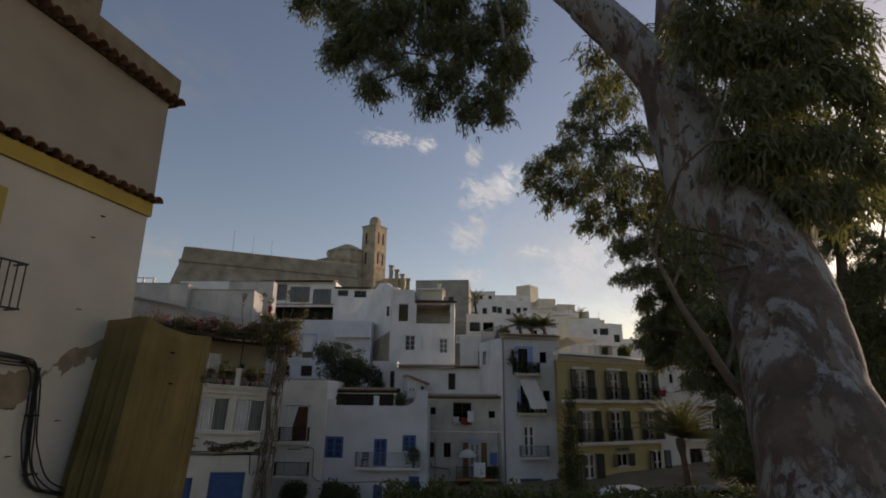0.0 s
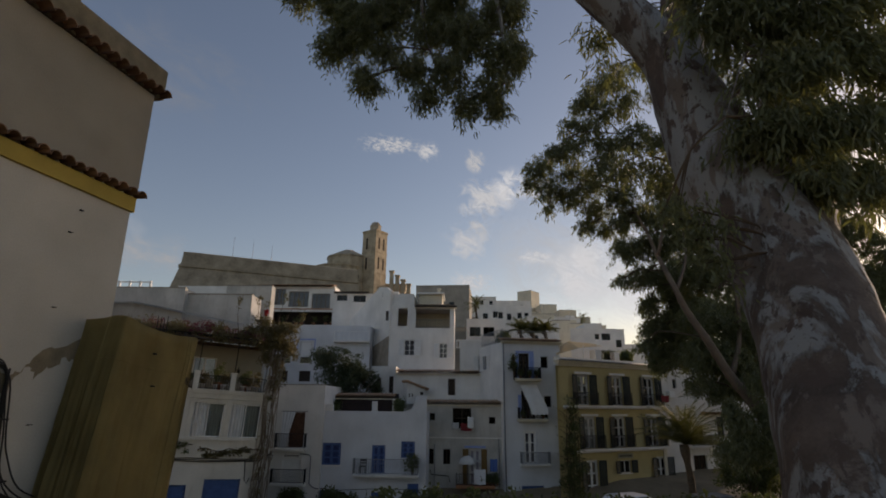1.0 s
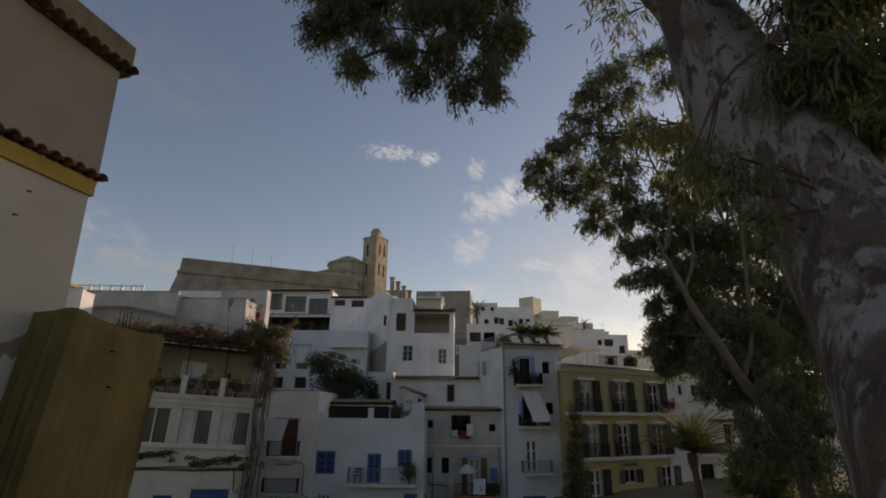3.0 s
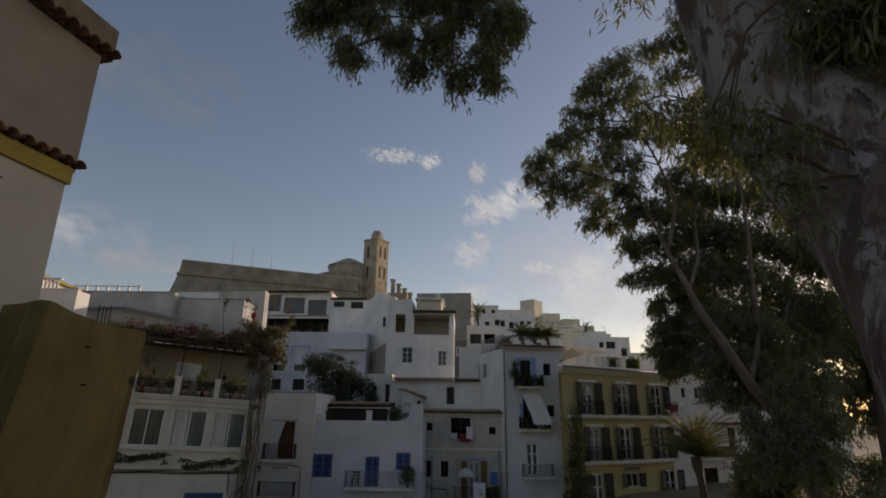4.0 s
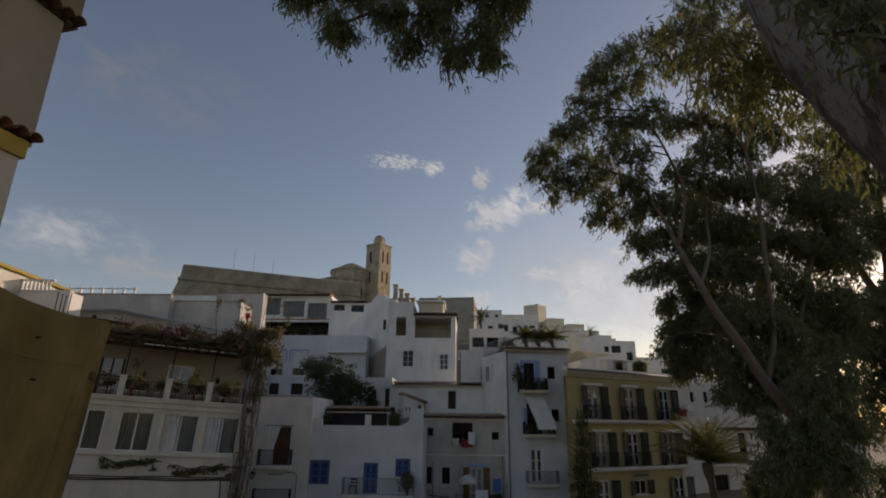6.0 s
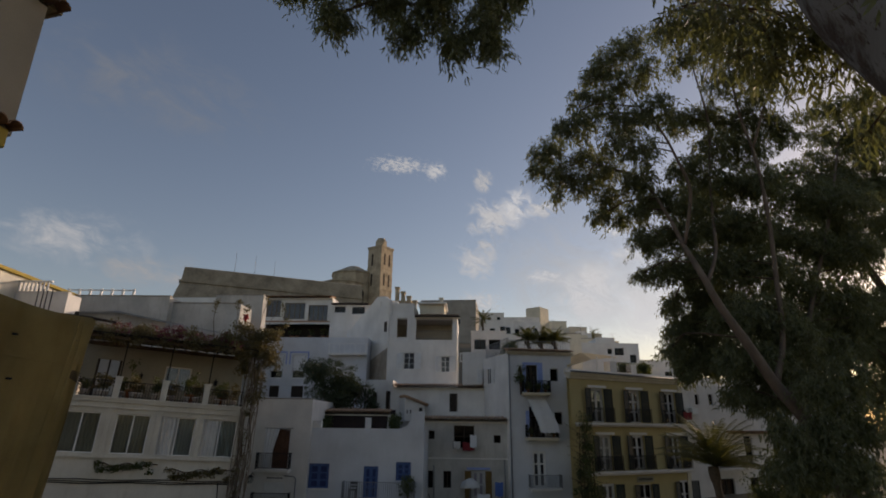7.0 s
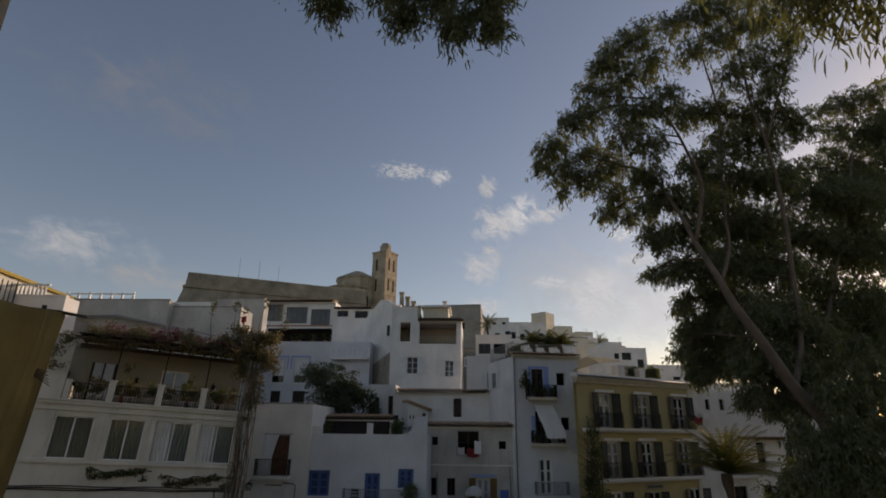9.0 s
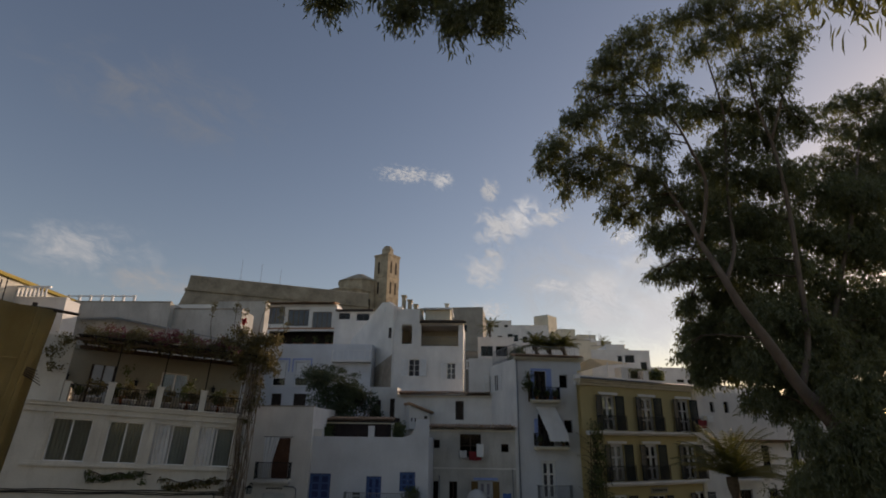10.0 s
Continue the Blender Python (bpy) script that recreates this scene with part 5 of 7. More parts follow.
def fortress():
    f = thing("fortress", "long battered stone fortress wall crowning the hill", "fortress", -62, 116, 22)
    bm = bmesh.new()
    a, b = Vector((0, 0)), Vector((33, 16))
    d = (b - a).normalized()
    nrm = Vector((d.y, -d.x))
    rows = ((0, 4.8, 0), (15.0, 0.45, 0), (15.05, 0.75, 0), (15.5, 0.75, 0), (15.55, 0.3, 0), (18.5, 0.0, 0), (18.95, 0.5, 0.0))
    rings = []
    for z, o, _ in rows:
        if z > 18.6:
            o = -1.4
        pts = [a + nrm * o - d * o * 0.9, b + nrm * o + d * 3, b - nrm * 22 + d * 3, a - nrm * 22 - d * o * 0.9]
        rings.append([bm.verts.new((p.x, p.y, z)) for p in pts])
    for r0, r1 in zip(rings, rings[1:]):
        for i in range(4):
            bm.faces.new((r0[i], r0[(i + 1) % 4], r1[(i + 1) % 4], r1[i]))
    bm.faces.new(rings[-1])
    part("bastion", bm, M_STONE, f)
    for i, (t, hgt) in enumerate(((0.28, 5.5), (0.4, 5.0), (0.52, 4.2))):
        p = a + (b - a) * t - nrm * 4
        bm = bmesh.new()
        tube(bm, [(p.x, p.y, 18.4), (p.x, p.y, 19 + hgt)], [0.05, 0.03], 6)
        part("mast", bm, M_GREYIRON, f)
    # cathedral with its tower
    c = thing("cathedral", "stone cathedral with a square bell tower on the hilltop", "church", -27.2, 162.0, 30)
    s = 5.4
    bm = bmesh.new()
    box(bm, 0, s, 0, s, 0, 29.9)
    for z0, z1, o in ((29.9, 30.2, 0.1), (30.2, 30.7, 0.2), (23.4, 23.65, 0.12), (16.9, 17.15, 0.12)):
        box(bm, -o, s + o, -o, s + o, z0, z1)
    ring = [(s / 2 + 1.9 * math.cos(math.pi * k / 4 + math.pi / 8), s / 2 + 1.9 * math.sin(math.pi * k / 4 + math.pi / 8)) for k in range(8)]
    prism(bm, ring, 30.7, 32.6, 0.95)
    prism(bm, ring, 32.6, 33.8, 0.6)
    turn = Matrix.Translation((-4.4, 3.0, 0)) @ Matrix.Rotation(radians(-32), 4, "Z")
    bm.transform(turn)
    tower = part("bell_tower", bm, M_TOWER, c)
    # thin dark plates on the tower faces imitate the shade in its openings
    for face in (0, 1):
        for zc, hh in ((24.6, 3.4), (18.2, 3.4)):
            for k in ((0.3, 0.7) if face else (0.34,)):
                bm = bmesh.new()
                n = 8
                o = [(-0.36, 0), (0.36, 0)] + [(0.36 * math.cos(math.pi * i / n), hh + 0.36 * math.sin(math.pi * i / n)) for i in range(n + 1)]
                lo = [bm.verts.new((s * k + x, -0.012, zc + z)) for x, z in o]
                bm.faces.new(lo)
                bmesh.ops.solidify(bm, geom=bm.faces[:], thickness=-0.01)
                if face:
                    bm.transform(Matrix.Translation((s, 0, 0)) @ Matrix.Rotation(radians(90), 4, "Z"))
                bm.transform(turn)
                part("bell_opening_shade", bm, M_WOOD_AND_SHADE, tower)
    def drum(x, y, r, z0, z1, z2, name):
        bm = bmesh.new()
        ring = [(x + r * math.cos(math.pi * k / 5), y + r * math.sin(math.pi * k / 5)) for k in range(10)]
        prism(bm, ring, z0, z1)
        ring2 = [(x + (r + 0.3) * math.cos(math.pi * k / 5), y + (r + 0.3) * math.sin(math.pi * k / 5)) for k in range(10)]
        prism(bm, ring2, z1, z1 + 0.35)
        prism(bm, ring2, z1 + 0.35, z2, 0.25)
        return part(name, bm, M_TOWER, c)
    drum(-9.3, 6, 6.6, 0, 22.2, 25.2, "apse")
    drum(-11.6, 4.5, 7.6, 0, 18.6, 20.2, "ambulatory")
    bm = boxed((-6, 9, 8, 26, 0, 15.0), (1.0, 9, 6, 20, 0, 12.5))
    part("nave", bm, M_TOWER, c)
    for i in range(4):
        bm = boxed((4.6 + i * 1.7, 5.7 + i * 1.7, 2.0 + i * 0.8, 3.6 + i * 0.8, 0, 17.4 - i * 1.2), (4.4 + i * 1.7, 5.9 + i * 1.7, 1.8 + i * 0.8, 3.8 + i * 0.8, 17.4 - i * 1.2, 17.9 - i * 1.2))
        part("buttress", bm, M_TOWER, c)
    # dark pointed plate stands for the shade of a lancet window
    bm = bmesh.new()
    n = 8
    o = [(-0.9, 0), (0.9, 0), (0.9, 3.6), (0, 4.8), (-0.9, 3.6)]
    bm.faces.new([bm.verts.new((-5.2 + x, -1.3, 12.0 + z)) for x, z in o])
    bmesh.ops.solidify(bm, geom=bm.faces[:], thickness=0.3)
    part("lancet_shade", bm, M_WOOD_AND_SHADE, c)


shutter_house()
loggia_house()
upper_town()
fortress()


# ---- house beside the camera ----
def near_house():
    """Axes: x along the wall towards the town (its corner at 0), y into the house."""
    base = 6.0
    h = House("house", "old whitewashed house with clay tile courses and peeling plaster", -7.32, 11.98, 78.8, base)
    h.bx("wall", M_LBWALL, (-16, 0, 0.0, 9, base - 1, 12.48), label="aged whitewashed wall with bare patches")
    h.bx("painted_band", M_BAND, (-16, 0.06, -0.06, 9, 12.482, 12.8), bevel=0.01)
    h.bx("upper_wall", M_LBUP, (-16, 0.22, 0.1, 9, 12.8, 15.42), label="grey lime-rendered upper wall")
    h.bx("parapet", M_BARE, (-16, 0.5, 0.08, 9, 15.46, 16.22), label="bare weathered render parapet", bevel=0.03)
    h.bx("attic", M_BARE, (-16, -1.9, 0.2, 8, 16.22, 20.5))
    # peeled patches, thin scabs of bare render proud of the wash
    def patch(outline, name="bare_patch"):
        bm = bmesh.new()
        vs = []
        k = len(outline)
        for i in range(k):
            (x0, z0), (x1, z1) = outline[i], outline[(i + 1) % k]
            for s in range(6):
                t = s / 6
                j = 0.045
                vs.append(bm.verts.new((x0 + (x1 - x0) * t + random.uniform(-j, j), -0.004, z0 + (z1 - z0) * t - base + random.uniform(-j, j))))
        bm.faces.new(vs)
        bmesh.ops.triangulate(bm, faces=bm.faces[:])
        h.add(name, bm, M_BARE)
    patch([(-0.02, 9.95), (-0.32, 9.81), (-0.9, 9.59), (-1.37, 9.46), (-1.59, 9.14), (-1.88, 8.73), (-2.12, 8.45), (-2.35, 8.41), (-2.9, 8.5), (-2.9, 8.95), (-2.48, 8.98), (-2.16, 9.05), (-1.83, 8.97), (-1.54, 9.15), (-1.38, 8.98), (-1.2, 9.15), (-0.85, 9.33), (-0.56, 9.27), (-0.02, 9.1)])
    # bundles of old cables running down the wall
    runs = (((-4.0, 9.35), (-2.59, 9.25), (-2.15, 9.2), (-1.92, 9.01), (-1.91, 8.6), (-1.85, 7.9), (-1.64, 7.16), (-0.56, 6.86)),
            ((-4.0, 9.3), (-2.6, 9.18), (-2.1, 9.12), (-1.86, 8.9), (-1.74, 8.07), (-1.63, 7.7), (-1.33, 7.21), (-0.7, 6.91)),
            ((-4.0, 9.22), (-2.5, 9.12), (-2.11, 9.05), (-2.02, 8.5), (-2.0, 7.91), (-1.76, 7.26), (-1.3, 7.0), (-0.6, 6.8)),
            ((-4.0, 9.4), (-2.4, 9.27), (-2.0, 9.1), (-1.9, 8.4), (-1.8, 7.6), (-1.5, 7.1), (-1.1, 6.95), (-0.5, 6.9)),
            ((-1.95, 9.1), (-1.93, 8.7), (-1.83, 8.1), (-1.75, 7.5), (-1.45, 7.15), (-1.0, 6.92), (-0.7, 6.85), (-0.4, 6.6)))
    for k, run in enumerate(runs):
        bm = bmesh.new()
        p, r = smooth_path([(x, -0.05 - 0.018 * k, z - base) for x, z in run], [0.032 if k == 0 else 0.013] * len(run), 5)
        tube(bm, p, r, 7)
        h.add("cable", bm, M_CABLE)
    for x, z in ((-3.4, 9.28), (-2.15, 9.17), (-1.88, 8.3), (-1.7, 7.35)):
        h.bx("cable_clip", M_IRON, (x - 0.09, x + 0.09, -0.13, 0.0, z - 0.015, z + 0.015))
    # yellow window surround and its iron grille
    h.bx("window_surround", M_BAND, (-4.6, -3.08, -0.03, -0.002, 11.6, 11.97), (-3.3, -3.08, -0.03, -0.002, 10.2, 11.6))
    bars = [(-4.4 + i * 0.14, -4.384 + i * 0.14, -0.3, -0.284, 10.0, 10.72) for i in range(13)]
    h.bx("window_grille", M_IRON, *bars, (-4.42, -2.68, -0.31, -0.27, 10.72, 10.75), (-4.42, -2.68, -0.31, -0.27, 9.97, 10.0), (-2.7, -2.68, -0.27, 0.0, 10.72, 10.75), (-2.7, -2.68, -0.27, 0.0, 9.97, 10.0))
    # tile courses, each tile its own piece
    def tile_mesh(length):
        bm = bmesh.new()
        rings = []
        for y, r in ((-0.26, 0.122), (length, 0.1)):
            for rr in (r, r - 0.016):
                rings.append([bm.verts.new((-rr * math.cos(math.pi * k / 6), y, rr * 1.0 * math.sin(math.pi * k / 6) + (0.03 if y > 0 else 0))) for k in range(7)])
        a, b, c, d = rings
        for p, q in ((a, c), (b, d), (a, b), (c, d)):
            for k in range(6):
                bm.faces.new((p[k], p[k + 1], q[k + 1], q[k]))
        bmesh.ops.recalc_face_normals(bm, faces=bm.faces)
        me = bpy.data.meshes.new("roof_tile")
        bm.to_mesh(me)
        bm.free()
        me.materials.append(M_TILE)
        return me
    me = tile_mesh(0.3)
    for z, u1, y0 in ((12.82, 0.1, 0.1), (15.42, 0.36, 0.1)):
        for i in range(40):
            ob = new("roof_tile", me)
            ob.parent = h.root
            ob.matrix_basis = pose(u1 - 0.06 - i * 0.258, y0 - 0.06 + random.uniform(-0.015, 0.015), z - base + random.uniform(-0.006, 0.01), random.uniform(-3, 3), random.uniform(-4, 4), random.uniform(-4, 4))
    # nails and scars
    for x, z in ((-1.19, 12.1), (-1.33, 11.62), (-1.35, 10.2), (-1.36, 8.19), (-2.16, 7.66)):
        h.bx("iron_peg", M_IRON, (x, x + 0.07, -0.05, 0.0, z, z + 0.014))


def canvas_screen():
    """Mustard canvas stretched on a frame at the house corner."""
    t = thing("canvas_screen", "mustard canvas screen stretched beside the old house", "canvas screen", -7.0, 12.0, 5.6)
    bm = bmesh.new()
    path = [(-0.42, -0.6, 4.5), (-0.06, -0.64, 4.52), (0.2, -0.66, 4.57), (0.45, -0.64, 4.54), (0.5, -0.1, 4.44), (0.58, 0.8, 4.38), (0.68, 1.61, 4.42), (0.5, 1.75, 4.4), (-0.5, 1.9, 4.4)]
    p, _ = smooth_path(path, [0] * len(path), 30)
    rows = 24
    grid = []
    for j in range(rows + 1):
        k = j / rows
        row = []
        for n, q in enumerate(p):
            i = n / 3
            pleat = 0.5 + 0.5 * noise.noise((i * 0.21, 0, 7))
            wob = (0.03 * pleat * math.sin(i * 3.1 + 1.2 * math.sin(i * 0.7)) + 0.012 * math.sin(i * 7.3)) * min(1, max(0, 3.2 * k - 0.45)) + 0.045 * math.sin(i * 0.8 + 0.4 * math.sin(i * 0.31)) * min(1, 1.8 * k) + 0.02 * noise.noise((i * 0.2, j * 0.25, 3))
            # a gathered tie two fifths of the way down
            row.append(bm.verts.new((q.x + wob - 0.10 * k, q.y + wob * 0.6 - 0.7 * k, q.z * (1 - k) - 0.3 * k)))
        grid.append(row)
    for r0, r1 in zip(grid, grid[1:]):
        for i in range(len(p) - 1):
            bm.faces.new((r0[i], r0[i + 1], r1[i + 1], r1[i])).smooth = True
    out = Vector((0.012, -0.005, 0))
    lines = [[grid[4][n].co + out for n in range(5, len(p) - 20)]] + [[grid[j][n].co + out for j in range(rows + 1)] for n in (45, 168, 172)]
    bmesh.ops.solidify(bm, geom=bm.faces[:], thickness=0.012)
    part("canvas", bm, M_CLOTH, t, "mustard brown canvas with folds")
    for q in lines:
        bm = bmesh.new()
        tube(bm, q, [0.007] * len(q), 5)
        part("seam", bm, M_CLOTH, t)
    bm = bmesh.new()
    for x, y in ((-0.3, -0.5), (0.36, -0.5), (0.5, 1.45)):
        tube(bm, [(x, y, -0.2), (x, y, 4.5)], [0.035, 0.035], 8)
    part("frame_post", bm, M_WOOD_AND_SHADE, t)
    for y, z in ((0.22, 3.93), (0.3, 3.3), (1.3, 3.72), (1.35, 4.0)):
        bm = bmesh.new()
        tube(bm, [(0.44 + 0.07 * y, y, z), (0.58 + 0.07 * y, y, z - 0.01)], [0.018, 0.014], 8)
        part("eyelet", bm, M_IRON, t)


    for k in range(4):       # iron rods that stand up behind the canvas, and a pole end at its corner
        bm = bmesh.new()
        tube(bm, [(0.01 + 0.055 * k, 1.1 + 0.03 * k, 3.7), (0.012 + 0.055 * k + 0.01 * (k % 2), 1.1 + 0.03 * k, 4.84 - 0.02 * (k % 3))], [0.009, 0.009], 6)
        part("rod", bm, M_IRON, t)
    bm = bmesh.new()
    tube(bm, [(0.25, 1.4, 4.44), (0.62, 1.62, 4.43), (0.98, 1.8, 4.38)], [0.03, 0.028, 0.022], 7)
    part("pole_end", bm, M_WOOD_AND_SHADE, t)
    for k in range(5):       # twisted ends of the tie cord
        bm = bmesh.new()
        p, r = smooth_path([(0.56, 1.0 + 0.02 * k, 3.58 - 0.03 * k), (0.64, 1.25, 3.52 - 0.025 * k), (0.68, 1.42, 3.5 - 0.03 * k), (0.72, 1.55 + 0.03 * k, 3.47 - 0.05 * k)], [0.018, 0.014, 0.01, 0.005], 4)
        tube(bm, p, r, 5)
        part("tie_cord", bm, M_WOOD_AND_SHADE, t)


near_house()
canvas_screen()


# ---- trees ----
def limbs(parent, specs, material, name="limb"):
    for k, (pts, radii) in enumerate(specs):
        bm = bmesh.new()
        p, r = smooth_path(pts, radii, 4)
        tube(bm, p, r, 10, 0.04, k)
        part(name, bm, material, parent)


def along(specs, o):
    """Points along the limbs, from which twigs may start."""
    return [q for pts, rr in specs for q in smooth_path([Vector(p) - o for p in pts], rr, 4)[0]]


def fluted_trunk(axis, radii, o, sides=48, seed=0):
    """A thick old trunk with shallow flutes, swellings and burrs."""
    p, r = smooth_path([Vector(q) - o for q in axis], radii, 10)
    bm = tube(bmesh.new(), p, r, sides)
    bm.verts.ensure_lookup_table()
    for i in range(len(p)):
        for j in range(sides):
            v = bm.verts[i * sides + j]
            w = 2 * math.pi * j / sides
            n = noise.noise((1.3 * math.cos(w), 1.3 * math.sin(w), 0.5 * v.co.z + seed)) * 0.10 + noise.noise((3.5 * math.cos(w + 0.15 * v.co.z), 3.5 * math.sin(w + 0.15 * v.co.z), 0.45 * v.co.z)) * 0.07 + noise.noise(v.co * 4.0) * 0.02
            v.co += (v.co - p[i]) * n
    return bm


def big_eucalyptus():
    o = Vector((2.9, 5.2, 6.3))
    t = thing("eucalyptus_tree", "huge leaning eucalyptus with pale peeling bark", "tree", *o)
    axis = [(2.78, 5.08, 6.1), (2.77, 5.35, 7.0), (2.81, 5.69, 8.05), (2.88, 6.06, 8.7), (3.03, 6.42, 9.3), (3.16, 6.92, 10.1), (2.96, 7.4, 11.2), (2.77, 7.66, 12.3), (2.62, 7.85, 13.2), (2.2, 7.98, 13.95), (1.6, 8.02, 14.7)]
    part("trunk", fluted_trunk(axis, [0.97, 0.81, 0.6, 0.52, 0.53, 0.58, 0.56, 0.45, 0.37, 0.33, 0.29], o), M_BARK, t, "pale grey trunk with strips of brown bark")
    stems = [
        ([(1.7, 8.02, 14.6), (1.2, 8.3, 15.4), (0.8, 9.0, 16.8), (0.5, 11.5, 19.6), (0.2, 14.2, 21.5), (-0.2, 15.4, 21.9)], [0.28, 0.25, 0.21, 0.17, 0.12, 0.06]),
        ([(2.75, 7.7, 12.6), (3.0, 8.2, 14.4), (3.3, 8.6, 16.5), (3.6, 9.2, 20)], [0.3, 0.26, 0.2, 0.12]),
        ([(3.3, 6.95, 9.9), (3.72, 7.5, 10.9), (4.05, 7.8, 12.2), (4.25, 8.0, 13.7), (4.4, 8.2, 16), (4.6, 8.6, 19)], [0.44, 0.42, 0.36, 0.28, 0.2, 0.1]),
    ]
    side_limbs = [
        ([(4.1, 7.9, 12.9), (3.9, 8.6, 13.2), (3.5, 9.0, 12.9), (2.9, 9.1, 12.3)], [0.12, 0.08, 0.05, 0.02]),
        ([(4.1, 7.8, 12.4), (4.5, 7.2, 13.2), (4.6, 6.7, 13.4)], [0.12, 0.09, 0.04]),
        ([(4.0, 7.7, 12.0), (3.6, 7.0, 12.6), (3.0, 6.6, 12.5), (2.4, 6.2, 11.4)], [0.06, 0.028, 0.014, 0.005]),
        ([(0.25, 13.8, 21.2), (-1.5, 14.8, 21.3), (-3.8, 15.5, 20.9)], [0.12, 0.09, 0.04]),
        ([(-1.5, 14.8, 21.3), (-1.4, 15.3, 19.6), (-1.0, 15.5, 18.2)], [0.06, 0.04, 0.015]),
        ([(0.25, 13.8, 21.2), (0.9, 15.0, 19.6), (1.0, 15.5, 17.8)], [0.08, 0.05, 0.02]),
    ]
    specs = stems + side_limbs
    limbs(t, [([Vector(q) - o for q in pts], rr) for pts, rr in specs], M_BARK)
    ends = along(specs, o)
    # boughs that hang far out over the path
    sprays(t, o, 15.5, [(-5.31, 20.97, 0.55, 0.29), (-4.19, 19.16, 0.46, 0.6), (-3.5, 19.77, 0.79, 0.9), (-4.09, 20.62, 0.73, 0.55), (-3.15, 17.95, 0.45, 0.52), (-2.58, 18.94, 0.42, 0.42), (-2.45, 20.39, 0.9, 0.72), (-1.76, 18.33, 0.45, 0.52), (-1.31, 17.35, 0.38, 0.38), (-1.17, 19.53, 0.64, 0.53)], M_LEAF, 3, 0.19, 0.034, 125, 18, 0.42, 0.9, wood=M_BARKDARK, limbs_near=ends)
    sprays(t, o, 15.5, [(-0.82, 20.78, 0.9, 0.72), (-0.63, 18.12, 0.52, 0.59), (-0.2, 17.05, 0.31, 0.41), (-0.11, 19.31, 0.78, 0.78), (0.58, 17.52, 0.48, 0.65), (0.82, 16.86, 0.24, 0.27), (1.03, 18.7, 0.59, 0.77), (0.97, 20.33, 0.79, 0.72), (1.55, 18.69, 0.17, 0.35), (-1.76, 22.11, 2.22, 0.74)], M_LEAF, 4, 0.19, 0.034, 125, 18, 0.42, 0.9, wood=M_BARKDARK, limbs_near=ends)
    # foliage about the stems and in front of them
    sprays(t, o, 6.6, [(2.99, 13.14, 0.25, 0.31), (3.73, 13.04, 0.35, 0.35), (4.24, 13.2, 0.28, 0.28), (3.9, 12.41, 0.34, 0.31), (3.4, 12.19, 0.3, 0.27), (3, 12.11, 0.23, 0.27), (4.31, 12.48, 0.27, 0.23), (4.51, 12.1, 0.2, 0.24), (2.68, 13.38, 0.25, 0.29), (2.83, 12.79, 0.21, 0.24), (2.51, 12.92, 0.11, 0.16), (3.4, 12.87, 0.21, 0.26), (3.57, 13.58, 0.29, 0.22), (3.19, 13.98, 0.45, 0.22), (4.12, 13.87, 0.44, 0.22)], M_LEAF, 5, 0.19, 0.026, 165, 18, 0.36, 0.9, wood=M_BARKDARK, limbs_near=ends, twig=0.4)
    sprays(t, o, 6.6, [(2.91, 11.45, 0.24, 0.26), (3.23, 11.45, 0.29, 0.29), (3.69, 11.52, 0.3, 0.3), (4.15, 11.59, 0.26, 0.26), (4.39, 11.31, 0.18, 0.22), (3.34, 10.89, 0.23, 0.19), (3.72, 10.89, 0.22, 0.23), (4.03, 10.89, 0.19, 0.22), (4.55, 13.03, 0.18, 0.11)], M_LEAF, 6, 0.19, 0.026, 150, 18, 0.36, 0.9, wood=M_BARKDARK, limbs_near=ends, twig=0.4)
    sprays(t, o, 6.3, [(1.75, 10.46, 0.08, 0.07), (1.89, 10.35, 0.1, 0.08), (2.08, 10.42, 0.12, 0.11), (1.91, 10.12, 0.08, 0.07), (2.09, 10.17, 0.12, 0.1), (2.28, 10.27, 0.11, 0.15), (2.1, 9.92, 0.1, 0.08), (2.24, 9.93, 0.09, 0.11), (1.88, 10.54, 0.09, 0.04), (2.16, 9.68, 0.07, 0.07)], M_LEAF, 7, 0.09, 0.02, 190, 10, 0.22, 0.5, wood=M_BARKDARK, limbs_near=ends, twig=0.4)
    sprays(t, o, 8.4, [(1.87, 13.89, 0.24, 0.18), (1.75, 14.09, 0.15, 0.13), (2.06, 13.47, 0.18, 0.18), (2.36, 14.4, 0.22, 0.22)], M_LEAF, 8, 0.17, 0.022, 90, 14, 0.35, 0.8, wood=M_BARKDARK, limbs_near=ends, twig=0.4)
    # the spray ahead of the stems
    sprays(t, o, 9.0, [(2.22, 12.2, 0.13, 0.1), (2.48, 12.15, 0.2, 0.14), (2.79, 12.04, 0.22, 0.18), (3.08, 11.9, 0.22, 0.24), (3.39, 11.89, 0.21, 0.24), (3.1, 11.45, 0.13, 0.13), (3.57, 11.76, 0.21, 0.19), (3.55, 11.39, 0.13, 0.13), (3.9, 11.88, 0.21, 0.21), (3.92, 11.26, 0.1, 0.13), (3.75, 10.8, 0.11, 0.14), (2.77, 11.65, 0.12, 0.1)], M_LEAF, 9, 0.15, 0.022, 165, 13, 0.4, 1.3, wood=M_BARKDARK, limbs_near=ends, twig=0.4)


